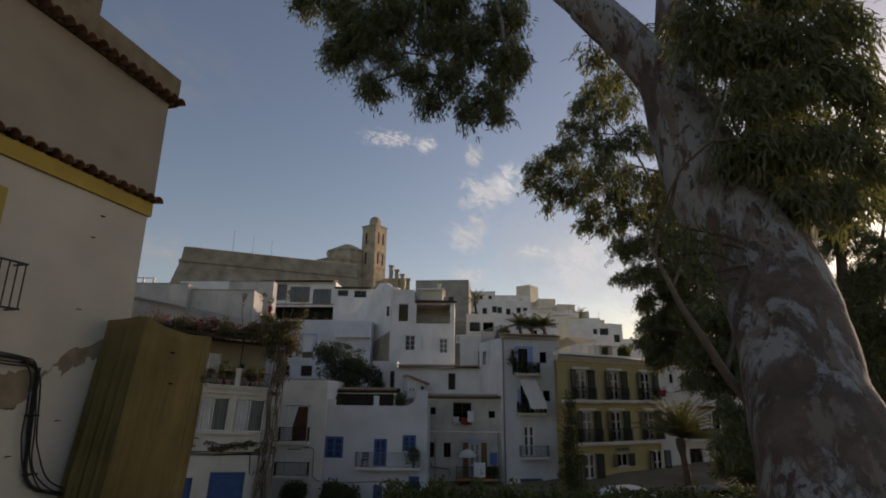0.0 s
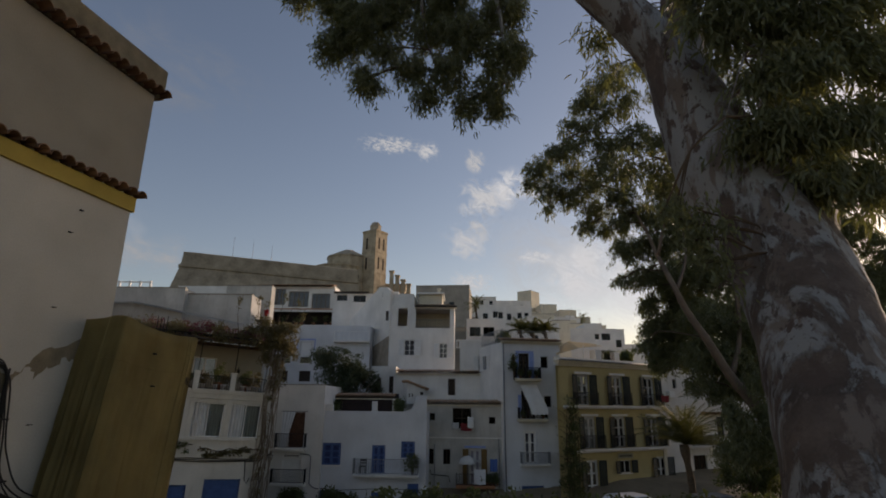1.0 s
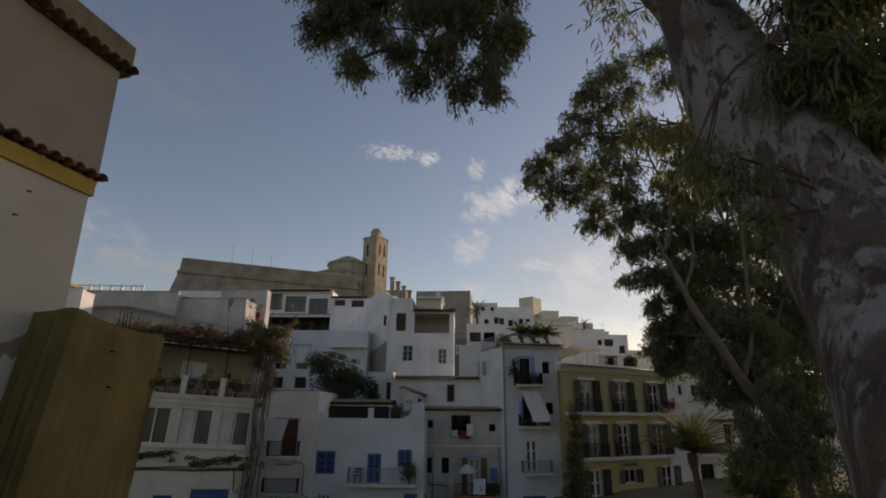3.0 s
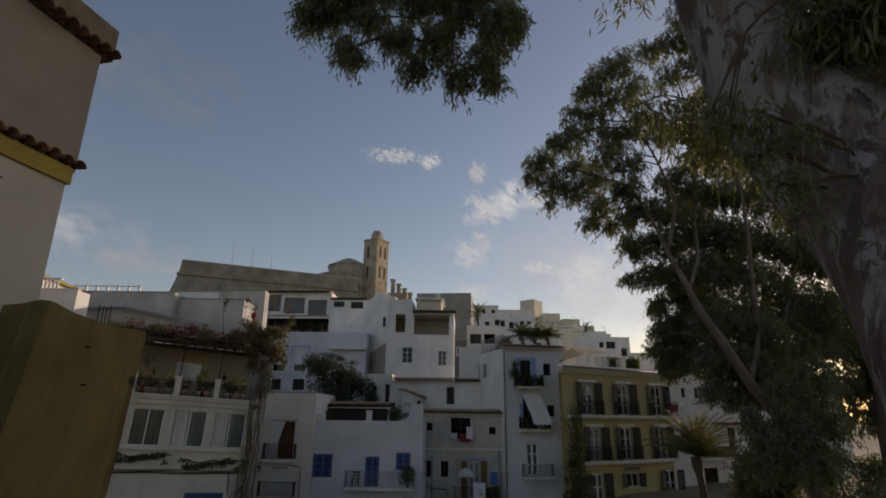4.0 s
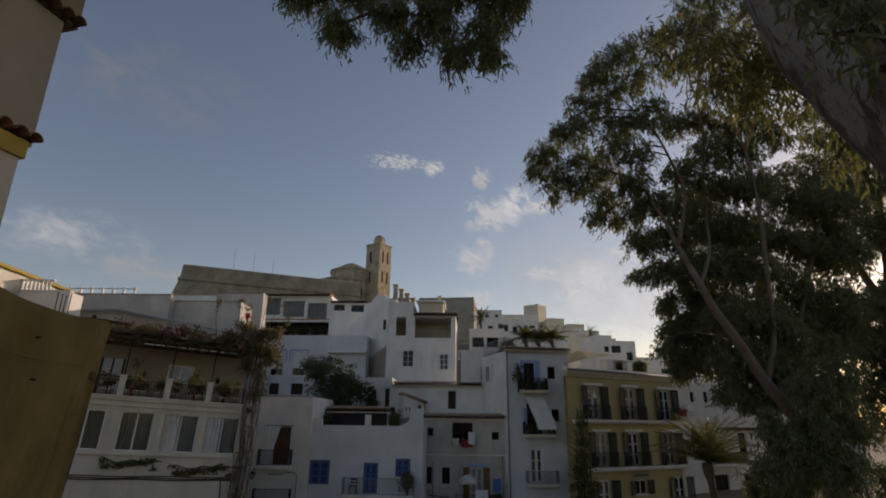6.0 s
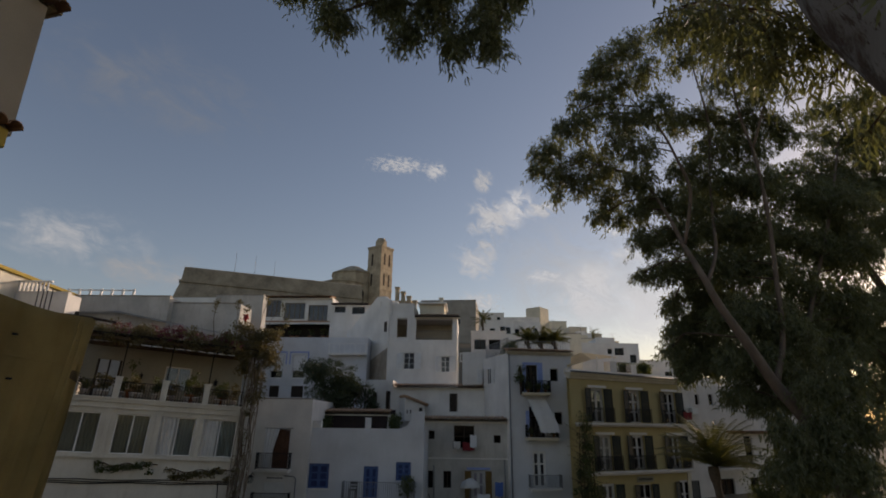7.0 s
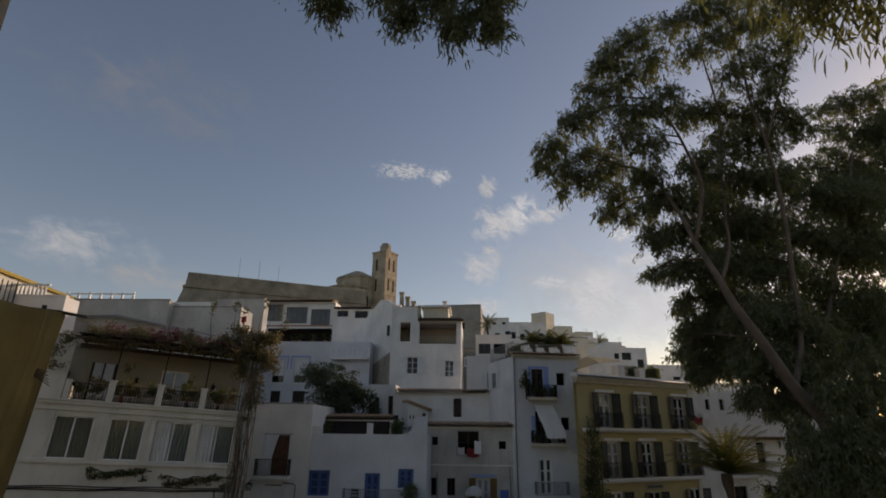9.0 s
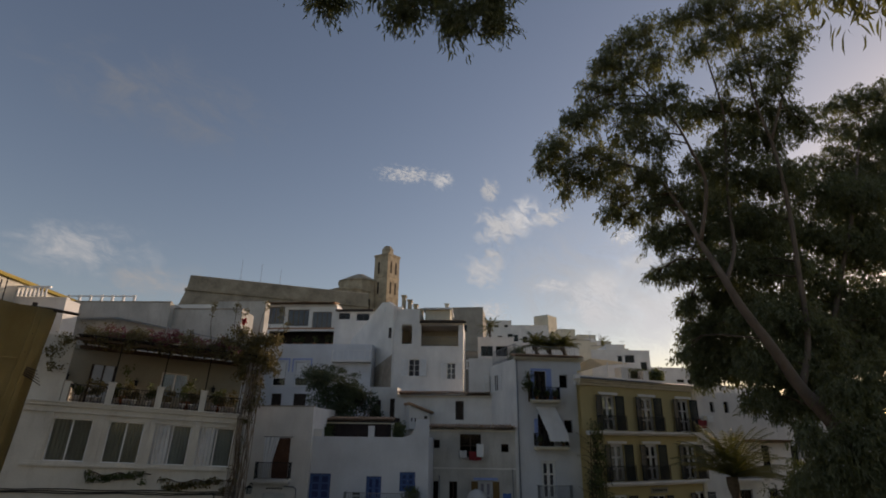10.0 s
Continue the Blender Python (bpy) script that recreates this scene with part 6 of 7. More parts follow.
def second_eucalyptus():
    o = Vector((12.9, 24.5, 3.6))
    t = thing("eucalyptus_tree", "tall spreading eucalyptus with dark hanging foliage", "tree", *o)
    stem = [
        ([(12.9, 24.5, 3.0), (12.37, 24.5, 6.3), (11.67, 24.5, 8.39), (10.74, 24.5, 9.76), (9.99, 24.3, 11), (9.1, 24.2, 12.49), (8.74, 24.3, 13.51), (8.45, 25, 15), (8.28, 25.5, 16.2)], [0.5, 0.42, 0.36, 0.3, 0.26, 0.21, 0.18, 0.14, 0.11]),
        ([(8.28, 25.5, 16.2), (7.67, 26.5, 18.5), (6.55, 27.2, 19.42), (5.2, 27.5, 20.02), (3.87, 27.5, 20.42)], [0.11, 0.09, 0.07, 0.045, 0.02]),
    ]
    uprights = [
        ([(10.74, 24.5, 9.76), (11.53, 25, 11.49), (11.67, 25, 13.69), (11.78, 25, 15.84), (11.78, 25, 17.44), (11.66, 25, 19.12), (11.28, 24.8, 20.52), (11.02, 24.5, 22.41), (10.89, 24.5, 24.35)], [0.2, 0.14, 0.13, 0.12, 0.11, 0.1, 0.08, 0.06, 0.03]),
        ([(8.45, 25, 15), (8.74, 24.5, 17.02), (8.21, 24, 18.17), (7.52, 23.6, 19.36), (6.59, 23.5, 20.54), (5.65, 23.5, 21.59)], [0.11, 0.1, 0.08, 0.06, 0.045, 0.02]),
    ]
    outer_limbs = [
        ([(8.81, 24.3, 13.31), (9.61, 25, 14.77), (9.9, 25.5, 16.3), (10.18, 25.8, 18.35), (10.31, 25.5, 20.74), (9.78, 25, 23.12), (9.48, 24.5, 24.7)], [0.12, 0.1, 0.09, 0.08, 0.07, 0.05, 0.02]),
        ([(11.66, 25, 19.12), (12.2, 24.6, 20.87), (13.11, 24.5, 23.14), (13.64, 24.5, 24.8)], [0.09, 0.07, 0.05, 0.02]),
        ([(11.16, 24.8, 9.25), (13.5, 27, 11.83), (15.13, 28, 14.76), (16.17, 28, 17.49), (18.24, 29.5, 21.55), (19.03, 30, 23.7)], [0.18, 0.16, 0.13, 0.1, 0.06, 0.02]),
    ]
    specs = stem + uprights + outer_limbs
    limbs(t, [([Vector(q) - o for q in pts], [0.64 * v for v in rr]) for pts, rr in specs], M_LIMB)
    ends = along(specs, o)
    # long bough towards the street
    sprays(t, o, 27.5, [(3.87, 20.42, 0.91, 0.76), (3.2, 19.59, 0.35, 0.45), (4.29, 19.21, 0.79, 0.64), (4.1, 18.13, 0.24, 0.34), (5.36, 18.78, 0.74, 0.54), (5.89, 17.18, 0.53, 0.34), (6.48, 17.96, 0.68, 0.68), (5.46, 20.16, 0.62, 0.55), (6.86, 16.96, 0.43, 0.33), (6.39, 19.58, 0.87, 0.62)], M_LEAF, 20, 0.19, 0.044, 72, 16, 0.45, 1.3, wood=M_BARKDARK, limbs_near=ends)
    # upper bough
    sprays(t, o, 23.5, [(4.65, 19.63, 0.63, 0.59), (4.01, 19.28, 0.42, 0.33), (5.46, 20.58, 0.64, 0.51), (5.35, 21.86, 0.48, 0.61), (6.06, 22.61, 0.66, 0.61), (6.86, 23.11, 0.48, 0.57), (7.15, 21.79, 0.6, 0.6), (6.26, 21.31, 0.54, 0.47), (6.29, 19.58, 0.79, 0.58), (7.37, 20.15, 0.73, 0.59), (5.79, 18.64, 0.62, 0.49), (6.77, 18.38, 0.57, 0.57), (4.53, 20.59, 0.4, 0.4), (3.75, 19.48, 0.3, 0.26), (5.15, 21.6, 0.31, 0.36)], M_LEAF, 21, 0.19, 0.044, 70, 16, 0.45, 1.3, wood=M_BARKDARK, limbs_near=ends)
    # head of the crown
    sprays(t, o, 24.5, [(8.42, 24.46, 0.65, 0.56), (9.5, 24.85, 0.79, 0.51), (9.03, 23.03, 0.5, 0.5), (10.1, 23.54, 0.69, 0.6), (10.66, 25.08, 0.93, 0.51), (11.31, 24.19, 0.78, 0.64), (12.6, 24.56, 0.78, 0.65), (13.05, 23.42, 0.5, 0.59), (11.5, 22.66, 0.77, 0.59), (12.4, 22.23, 0.49, 0.62), (11.79, 21.2, 0.66, 0.53), (10.51, 21.9, 0.58, 0.49), (10.77, 26.56, 1.43, 0.6), (12.77, 26.15, 0.94, 0.59)], M_LEAF, 22, 0.19, 0.044, 66, 16, 0.45, 1.3, wood=M_BARKDARK, limbs_near=ends)
    # inner crown
    sprays(t, o, 26, [(9.31, 21.1, 0.8, 0.61), (10.6, 21.33, 0.66, 0.57), (11.67, 20.89, 0.79, 0.61), (13.01, 20.85, 0.88, 0.51), (13.8, 20.3, 0.46, 0.41), (10.59, 19.73, 0.92, 0.69), (12.03, 19.69, 0.92, 0.64), (9.33, 18.73, 0.68, 0.64), (10.79, 18.19, 1.01, 0.72), (12.04, 17.92, 1.01, 0.76), (8.91, 17.24, 0.76, 0.67)], M_LEAF, 23, 0.19, 0.044, 82, 16, 0.45, 1.3, wood=M_BARKDARK, limbs_near=ends)
    # middle of the crown
    sprays(t, o, 26.5, [(7.44, 18.51, 0.7, 0.61), (8.02, 17.61, 0.64, 0.64), (7.28, 16.99, 0.55, 0.41), (7.58, 15.77, 0.72, 0.63), (8.81, 16, 0.81, 0.72), (10.33, 16.7, 1.01, 0.81), (11.55, 16.2, 1, 0.89), (8.18, 14.41, 0.79, 0.48), (7.2, 14.26, 0.39, 0.22), (9.37, 14.59, 0.92, 0.74), (10.64, 14.58, 0.92, 0.87), (11.9, 14.57, 0.87, 0.96)], M_LEAF, 24, 0.19, 0.044, 92, 16, 0.45, 1.3, wood=M_BARKDARK, limbs_near=ends)
    # hanging skirt
    sprays(t, o, 28.5, [(9.08, 13.48, 0.47, 0.56), (9.26, 12.3, 0.69, 0.69), (8.71, 11.5, 0.32, 0.41), (9.55, 11.16, 0.77, 0.68), (10.08, 12.54, 0.83, 0.79), (10.9, 13.48, 0.94, 0.8), (9.24, 10.5, 0.5, 0.32), (10.54, 11.17, 0.82, 0.91), (10.31, 14.08, 0.71, 0.52)], M_LEAF, 25, 0.19, 0.044, 120, 16, 0.45, 1.3, wood=M_BARKDARK, limbs_near=ends)
    # foliage about the lower trunk
    sprays(t, o, 25.8, [(10.38, 12.44, 0.82, 0.9), (11.37, 12.44, 0.9, 0.81), (10.31, 10.82, 0.88, 0.88), (11.23, 10.63, 0.99, 0.87), (10, 9.57, 0.59, 0.39), (10.89, 9.3, 0.77, 0.58), (12.18, 11.62, 0.88, 1), (11.84, 9.87, 0.86, 0.86)], M_LEAF, 26, 0.19, 0.044, 100, 16, 0.45, 1.3, wood=M_BARKDARK, limbs_near=ends)
    # far bough
    sprays(t, o, 28, [(14.73, 18.3, 0.97, 0.82), (15.83, 18.02, 1.08, 0.92), (17.03, 17.74, 1.08, 0.96), (14.14, 16.5, 0.95, 0.81), (15.17, 15.98, 0.8, 0.7), (16.67, 15.72, 1.02, 0.93), (13.98, 14.53, 0.92, 0.78), (15.14, 13.81, 0.86, 0.77), (16.23, 13.35, 0.9, 0.99), (14.25, 12.67, 0.76, 0.67), (15.28, 11.55, 0.97, 0.75), (14.35, 11.12, 0.74, 0.66)], M_LEAF, 27, 0.19, 0.044, 60, 16, 0.45, 1.3, wood=M_BARKDARK, limbs_near=ends)
    # top of the far bough
    sprays(t, o, 30, [(17.72, 23.74, 0.83, 0.5), (18.84, 24.03, 1.06, 0.61), (20.1, 24.31, 1.06, 0.72), (18.01, 22.62, 0.93, 0.6), (19.27, 22.43, 1.09, 0.76), (17.46, 21.25, 1.08, 0.59), (18.6, 20.62, 1.34, 0.75), (15.99, 20.38, 1.07, 0.48), (20.79, 23.33, 1.1, 1.1), (20.3, 20.29, 1.06, 1.32)], M_LEAF, 28, 0.19, 0.044, 46, 16, 0.45, 1.3, wood=M_BARKDARK, limbs_near=ends)
    # shaded depth of the crown
    sprays(t, o, 29, [(11.56, 16.38, 1.74, 1.49), (13.76, 16.61, 1.48, 1.73), (11.75, 13.11, 1.66, 1.66), (14.34, 13.58, 1.66, 1.66), (16.88, 15.8, 1.45, 1.7), (16.66, 12.86, 1.16, 1.63), (13.39, 11.02, 1.6, 1.14), (15.12, 9.92, 1.79, 0.99), (14.06, 19.62, 1.54, 0.93), (11.2, 18.83, 1.13, 1.13), (17.36, 18.99, 1.77, 0.91)], M_LEAF, 29, 0.2, 0.05, 34, 16, 0.5, 0.8, wood=M_BARKDARK, limbs_near=ends)
    sprays(t, o, 31, [(18.27, 12.32, 1, 0.83), (19.5, 11.78, 1.21, 0.99), (20.34, 10.71, 1.2, 1.2), (18.64, 10.17, 1.19, 0.81), (19.68, 8.88, 1.33, 1.07), (21.5, 12.34, 1.38, 1.66), (21.74, 14.6, 1.42, 1.42), (21.41, 9.67, 1.34, 1.61)], M_LEAF, 30, 0.2, 0.05, 66, 16, 0.5, 0.8, wood=M_BARKDARK, limbs_near=ends)


def bushes():
    o = Vector((19.5, 30, 3.0))
    t = thing("eucalyptus_tree", "eucalyptus further along the slope", "tree", *o)
    limbs(t, [([(0, 0, -0.4), (-0.2, 0, 5), (0.3, 0, 10), (0.8, 0, 15), (0.2, 0, 19)], [0.5, 0.42, 0.32, 0.2, 0.06]), ([(0.3, 0, 10), (-1.2, 0, 13.5), (-2.2, 0, 16)], [0.2, 0.14, 0.05]), ([(0.3, 0, 9), (2.4, 0, 12.5), (3.6, 0, 16)], [0.2, 0.14, 0.05])], M_BARKDARK)
    for k, bl in enumerate(([(-1.6, 17, 1.2, 0.9), (-2.6, 15.4, 0.9, 0.7), (0.5, 19.0, 1.3, 1.0), (1.2, 20.2, 0.8, 0.6), (2.6, 17.6, 1.4, 1.0), (3.8, 16.2, 1.0, 0.8), (0.2, 16.4, 1.2, 0.8)],
                            [(-2.2, 13.8, 1.3, 1.2), (0.6, 14.5, 1.7, 1.3), (3.4, 13.5, 1.6, 1.4), (0, 10.5, 2.0, 1.4), (4, 9.5, 1.9, 1.5), (-2.4, 9.5, 1.5, 1.3), (1.8, 12.0, 1.4, 1.0)])):
        sprays(t, Vector((0, 0, 0)), 0.0, bl, M_LEAF, 33 + k, 0.22, 0.05, 62, 16, 0.5, 0.8, wood=M_BARKDARK, limbs_near=[Vector((0.3, 0, 10)), Vector((0.8, 0, 15)), Vector((-1.2, 0, 13.5)), Vector((2.4, 0, 12.5))])
    for k, (x, y, sc, a) in enumerate(((27.5, 34.0, 0.62, 140), (36.0, 33.0, 0.6, 60), (31.0, 44.0, 0.62, 250), (44.0, 44.0, 0.7, 10))):
        c = copy_thing(t, pose(x, y, ground_height(x, y), 0, 0, a))
        c.scale = (sc, sc, sc)
        tagged(c, "eucalyptus in the row of trees beyond", group="row of eucalyptus trees")
    tagged(t, group="row of eucalyptus trees")
    b = thing("bush", "dense dark green shrubs under the trees", "bush", 14.5, 23.5, 3.8)
    bm = bmesh.new()
    for k in range(7):
        a = k * 0.9
        tube(bm, [(k * 0.7 - 1.5, 0, -0.5), (k * 0.75 - 1.6, 0.2 * math.sin(a), 1.5), (k * 0.8 - 1.8, 0.4 * math.sin(a), 3.2)], [0.07, 0.05, 0.02], 6)
    part("stems", bm, M_BARKDARK, b)
    blobs = [(-1.6, 0, 1.4, 0.9, 1.0, 0.9, 40), (0, -0.3, 1.6, 1.3, 1.2, 1.1, 60), (2.4, -0.2, 2.2, 1.6, 1.3, 1.4, 80), (4.6, 0, 2.4, 1.8, 1.4, 1.6, 80), (0.5, 0, 0.6, 2.6, 1.2, 0.8, 70), (5, 0, 1.0, 2.3, 1.3, 1.1, 60), (6.4, 0.4, 4.2, 1.5, 1.2, 1.3, 60)]
    leaf_mesh("foliage", blobs, M_LEAF, b, 0.16, 0.03, 60, 0.3, 0.3, 9)
    sprays(b, Vector((14.5, 23.5, 3.8)), 23.4, [(11.55, 9.53, 0.69, 0.62), (12.4, 10.04, 0.62, 0.69), (10.42, 8.05, 0.57, 0.5), (11.38, 8.38, 0.68, 0.61), (12.46, 8.55, 0.84, 0.84), (10.07, 7.11, 0.6, 0.6), (10.9, 7.28, 0.73, 0.6), (11.97, 7.15, 0.82, 0.72), (10.03, 8.53, 0.27, 0.41)], M_LEAF, 31, 0.19, 0.045, 85, 16, 0.5, 1.0)


big_eucalyptus()
second_eucalyptus()
bushes()


# ---- plants, washing, street things ----
def vine_on_pergola():
    v = thing("bougainvillea", "overgrown bougainvillea with faded magenta flowers on the pergola", "climbing plant")
    v.matrix_basis = PERGOLA_POSE
    b = STREET
    leaf_mesh("foliage", [(-5.2 + i * 0.62, 0.5 + 0.5 * math.sin(i * 1.7), 12.25 - b + 0.12 * math.sin(i * 2.3), 0.6, 0.9, 0.42 + 0.2 * math.sin(i * 1.3), 30) for i in range(13)]
              + [(-4.9 + i * 1.25, -0.15, 12.0 - b, 0.5, 0.25, 0.18, 9) for i in range(6)] + [(-6.1, -0.3, 11.75 - b, 0.35, 0.3, 0.25, 10), (-6.6, -0.4, 11.2 - b, 0.4, 0.3, 0.2, 8), (-6.3, -0.4, 10.6 - b, 0.35, 0.3, 0.12, 5)], M_VINE, v, 0.1, 0.035, 26, 0.14, 0.1, 21)
    leaf_mesh("blossom", [(-4.6 + i * 0.55, 0.3 + 0.5 * math.sin(i * 1.1), 12.42 - b + 0.14 * math.sin(i * 2.9), 0.4, 0.5, 0.34, 12 + 6 * (i % 3)) for i in range(11)], M_FLOWER, v, 0.075, 0.035, 16, 0.1, 0.0, 22)
    leaf_mesh("foliage", [(1.7, 0.1, 12.1 - b, 0.7, 0.6, 0.6, 60), (2.1, 0.0, 12.9 - b, 0.6, 0.5, 0.5, 40), (2.5, -0.1, 11.8 - b, 0.5, 0.5, 0.6, 36), (1.6, 0.0, 11.2 - b, 0.45, 0.4, 0.4, 26), (2.2, 0, 10.9 - b, 0.3, 0.3, 0.5, 16), (2.8, 0, 12.4 - b, 0.3, 0.3, 0.3, 8), (1.2, 0.2, 13.1 - b, 0.5, 0.4, 0.5, 24), (2.9, -0.1, 13.0 - b, 0.4, 0.3, 0.4, 14), (0.6, 0.1, 12.6 - b, 0.5, 0.4, 0.4, 26), (2.3, -0.2, 9.9 - b, 0.3, 0.2, 0.6, 14), (3.0, -0.1, 11.6 - b, 0.3, 0.3, 0.4, 9)], M_VINE, v, 0.13, 0.04, 26, 0.16, 0.4, 23)
    leaf_mesh("red_flower", [(1.15, -0.1, 13.8 - b, 0.1, 0.1, 0.14, 8)], M_REDFLOWER, v, 0.09, 0.05, 14, 0.06, 0.0, 24)
    rnd = random.Random(4)
    for k in range(26):       # bundle of old stems climbing the corner, shoots above
        x = 2.0 + rnd.uniform(-0.3, 0.45)
        pts = [(x + rnd.uniform(-0.2, 0.2), -0.12 - rnd.uniform(0, 0.28), z + rnd.uniform(-0.5, 0.5) * (0 < z < 9)) for z in (0.0, 1.6, 3.2, 4.8, 6.4, 8.0, 9.4)]
        bm = bmesh.new()
        p, r = smooth_path(pts, [0.04 - 0.003 * i for i in range(7)] if k < 3 else [0.018] * 7, 4)
        tube(bm, p, r, 6)
        part("stem", bm, M_VINEWOOD if k % 3 else M_BARKDARK, v)
    for k, (x, z, x2, z2) in enumerate(((1.0, 10.0, 0.7, 12.4), (1.4, 10.2, 1.2, 12.1), (2.2, 10.4, 3.0, 12.6), (2.4, 10.0, 3.3, 11.8), (-0.2, 10.2, -0.4, 12.2), (2.0, 10.3, 2.2, 12.8))):
        bm = bmesh.new()
        p, r = smooth_path([(x, 0.1, z), ((x + x2) / 2 - 0.1, 0.05, (z + z2) / 2), (x2, 0.0, z2)], [0.02, 0.015, 0.006], 5)
        tube(bm, p, r, 5)
        part("shoot", bm, M_BARKDARK, v)
        leaf_mesh("foliage", [(x2, 0, z2 - 0.3, 0.15, 0.15, 0.5, 8)], M_VINE, v, 0.1, 0.035, 10, 0.08, 0.2, 30 + k)
    leaf_mesh("foliage", [(2.02, -0.2, 0.8 + i * 0.95, 0.3, 0.14, 0.6, 10) for i in range(10)], M_VINE, v, 0.09, 0.03, 16, 0.1, 0.3, 41)
    for k, (u0, u1, z, n) in enumerate(((-4.2, -1.6, 6.3, 64), (-1.3, 1.9, 6.1, 84))):
        c = thing("creeper", "dark creeper trailing along the white wall", "climbing plant", group="creepers on the wall")
        c.matrix_basis = PERGOLA_POSE
        bm = bmesh.new()
        pts = [(u0 + (u1 - u0) * i / 8, -0.05, z - b + 0.08 * math.sin(i * 1.9)) for i in range(9)]
        p, r = smooth_path(pts, [0.025] * 9, 3)
        tube(bm, p, r, 5)
        part("stem", bm, M_BARKDARK, c)
        leaf_mesh("foliage", [(u0 + (u1 - u0) * (0.08 + 0.88 * ((i * 0.618) % 1)), -0.09, z - b + 0.02 - 0.3 * ((i * 0.37) % 1) * (1 if k == 0 else 1.2), 0.2, 0.05, 0.08, 2) for i in range(n // 4)], M_LEAF_DARK if k == 0 else M_VINE, c, 0.12, 0.04, 18, 0.09, 0.5, 50 + k)
    # pot plants along the parapet
    for i in range(15):
        u = -5.3 + i * 0.48 + 0.1 * math.sin(i * 2.2)
        w = PERGOLA_POSE @ Vector((u, 0.42 + 0.1 * math.sin(i), 9.2 - b))
        pot(w.x, w.y, w.z, 0.15, 0.3, tall=0.45 + 0.3 * abs(math.sin(i * 1.9)), leaf=M_VINE if i % 3 else M_LEAF_DARK, seed=60 + i, label="white flowerpot with a plant on the terrace parapet", clay=M_WPAINT)
    for i, (u, t) in enumerate(((-3.4, 1.3), (-0.7, 1.2), (0.9, 0.9))):
        w = PERGOLA_POSE @ Vector((u, 1.0, 9.2 - b))
        pot(w.x, w.y, w.z, 0.24, 0.45, tall=t, seed=80 + i, label="tall leafy potted shrub on the terrace")


def palm(x, y, z, height, n=34, length=2.5, seed=1, label="date palm with arching fronds by the street", scale=1.0, lowest=-0.25):
    t = thing("palm_tree", label, "palm tree", x, y, z)
    rnd = random.Random(seed)
    bm = bmesh.new()
    k = 14
    tube(bm, [(0.12 * math.sin(i * 0.3), 0, height * i / k) for i in range(k + 1)], [(0.25 - 0.07 * i / k) * (1.0 if i % 2 else 0.88) * scale + (0.1 * scale if i >= k - 2 else 0) for i in range(k + 1)], 12, 0.06, seed)
    part("trunk", bm, M_PALMBARK, t)
    for i in range(n):
        az, up = 2 * math.pi * (i * 0.381966 % 1), rnd.uniform(lowest, 1.4)
        L = length * rnd.uniform(0.8, 1.1) * scale
        d = Vector((math.cos(az), math.sin(az), 0))
        pts, p, a = [], Vector((0, 0, height)), up
        for s in range(9):
            pts.append(p.copy())
            p = p + (d * math.cos(a) + Vector((0, 0, math.sin(a)))) * (L / 8)
            a -= 0.045 + 0.022 * s
        bm = bmesh.new()
        tube(bm, pts, [0.03 * scale * (1 - s / 9) + 0.004 for s in range(9)], 5)
        m = 26
        for s in range(3, m):
            f = s / m * 8
            j = min(7, int(f))
            q = pts[j].lerp(pts[j + 1], f - j)
            ax = (pts[j + 1] - pts[j]).normalized()
            sd = ax.cross(Vector((0, 0, 1))).normalized()
            ll = 0.55 * scale * math.sin(math.pi * (0.12 + 0.85 * s / m)) + 0.08
            for sg in (-1, 1):
                tip = q + (sd * sg * 0.75 + ax * 0.6 - Vector((0, 0, 0.28 + rnd.uniform(0, 0.2)))) * ll
                w = ax * 0.034 * scale
                bm.faces.new([bm.verts.new(q - w), bm.verts.new(q + w), bm.verts.new(tip)])
        part("frond", bm, M_PALMLEAF, t)
    return t


def hedge():
    t = thing("hedge", "clipped green hedge at the edge of the terrace", "hedge", 2.5, 12.3, 5.56)
    bm = bmesh.new()
    for i in range(14):
        tube(bm, [(-4.5 + i * 0.7, 0, 0), (-4.5 + i * 0.7 + 0.1, 0.05, 1.2)], [0.03, 0.012], 5)
    part("stems", bm, M_BARKDARK, t)
    leaf_mesh("foliage", [(-4.2 + i * 0.42, 0, 0.95, 0.45, 0.45, 0.55, 44) for i in range(22)], leaf_mat("hedge_leaf", (0.075, 0.095, 0.03), (0.16, 0.17, 0.03), 0.3), t, 0.09, 0.03, 30, 0.1, 0.0, 90)


def shrub(x, y, z, r, h, seed, label, leaf=None, n=60):
    t = thing("shrub", label, "bush", x, y, z)
    rnd = random.Random(seed)
    for k in range(4):
        bm = bmesh.new()
        tube(bm, [(0, 0, -0.2), (rnd.uniform(-0.3, 0.3) * r, rnd.uniform(-0.3, 0.3) * r, h * 0.45), (rnd.uniform(-0.7, 0.7) * r, rnd.uniform(-0.5, 0.5) * r, h * 0.85)], [0.05, 0.035, 0.01], 6)
        part("stem", bm, M_BARKDARK, t)
    blobs = [(rnd.uniform(-0.6, 0.6) * r, rnd.uniform(-0.5, 0.5) * r, h * rnd.uniform(0.35, 0.95), r * 0.5, r * 0.5, h * 0.2, n // 6) for _ in range(8)]
    leaf_mesh("foliage", blobs, leaf or M_LEAF_DARK, t, 0.16, 0.04, 40, 0.2, 0.3, seed)


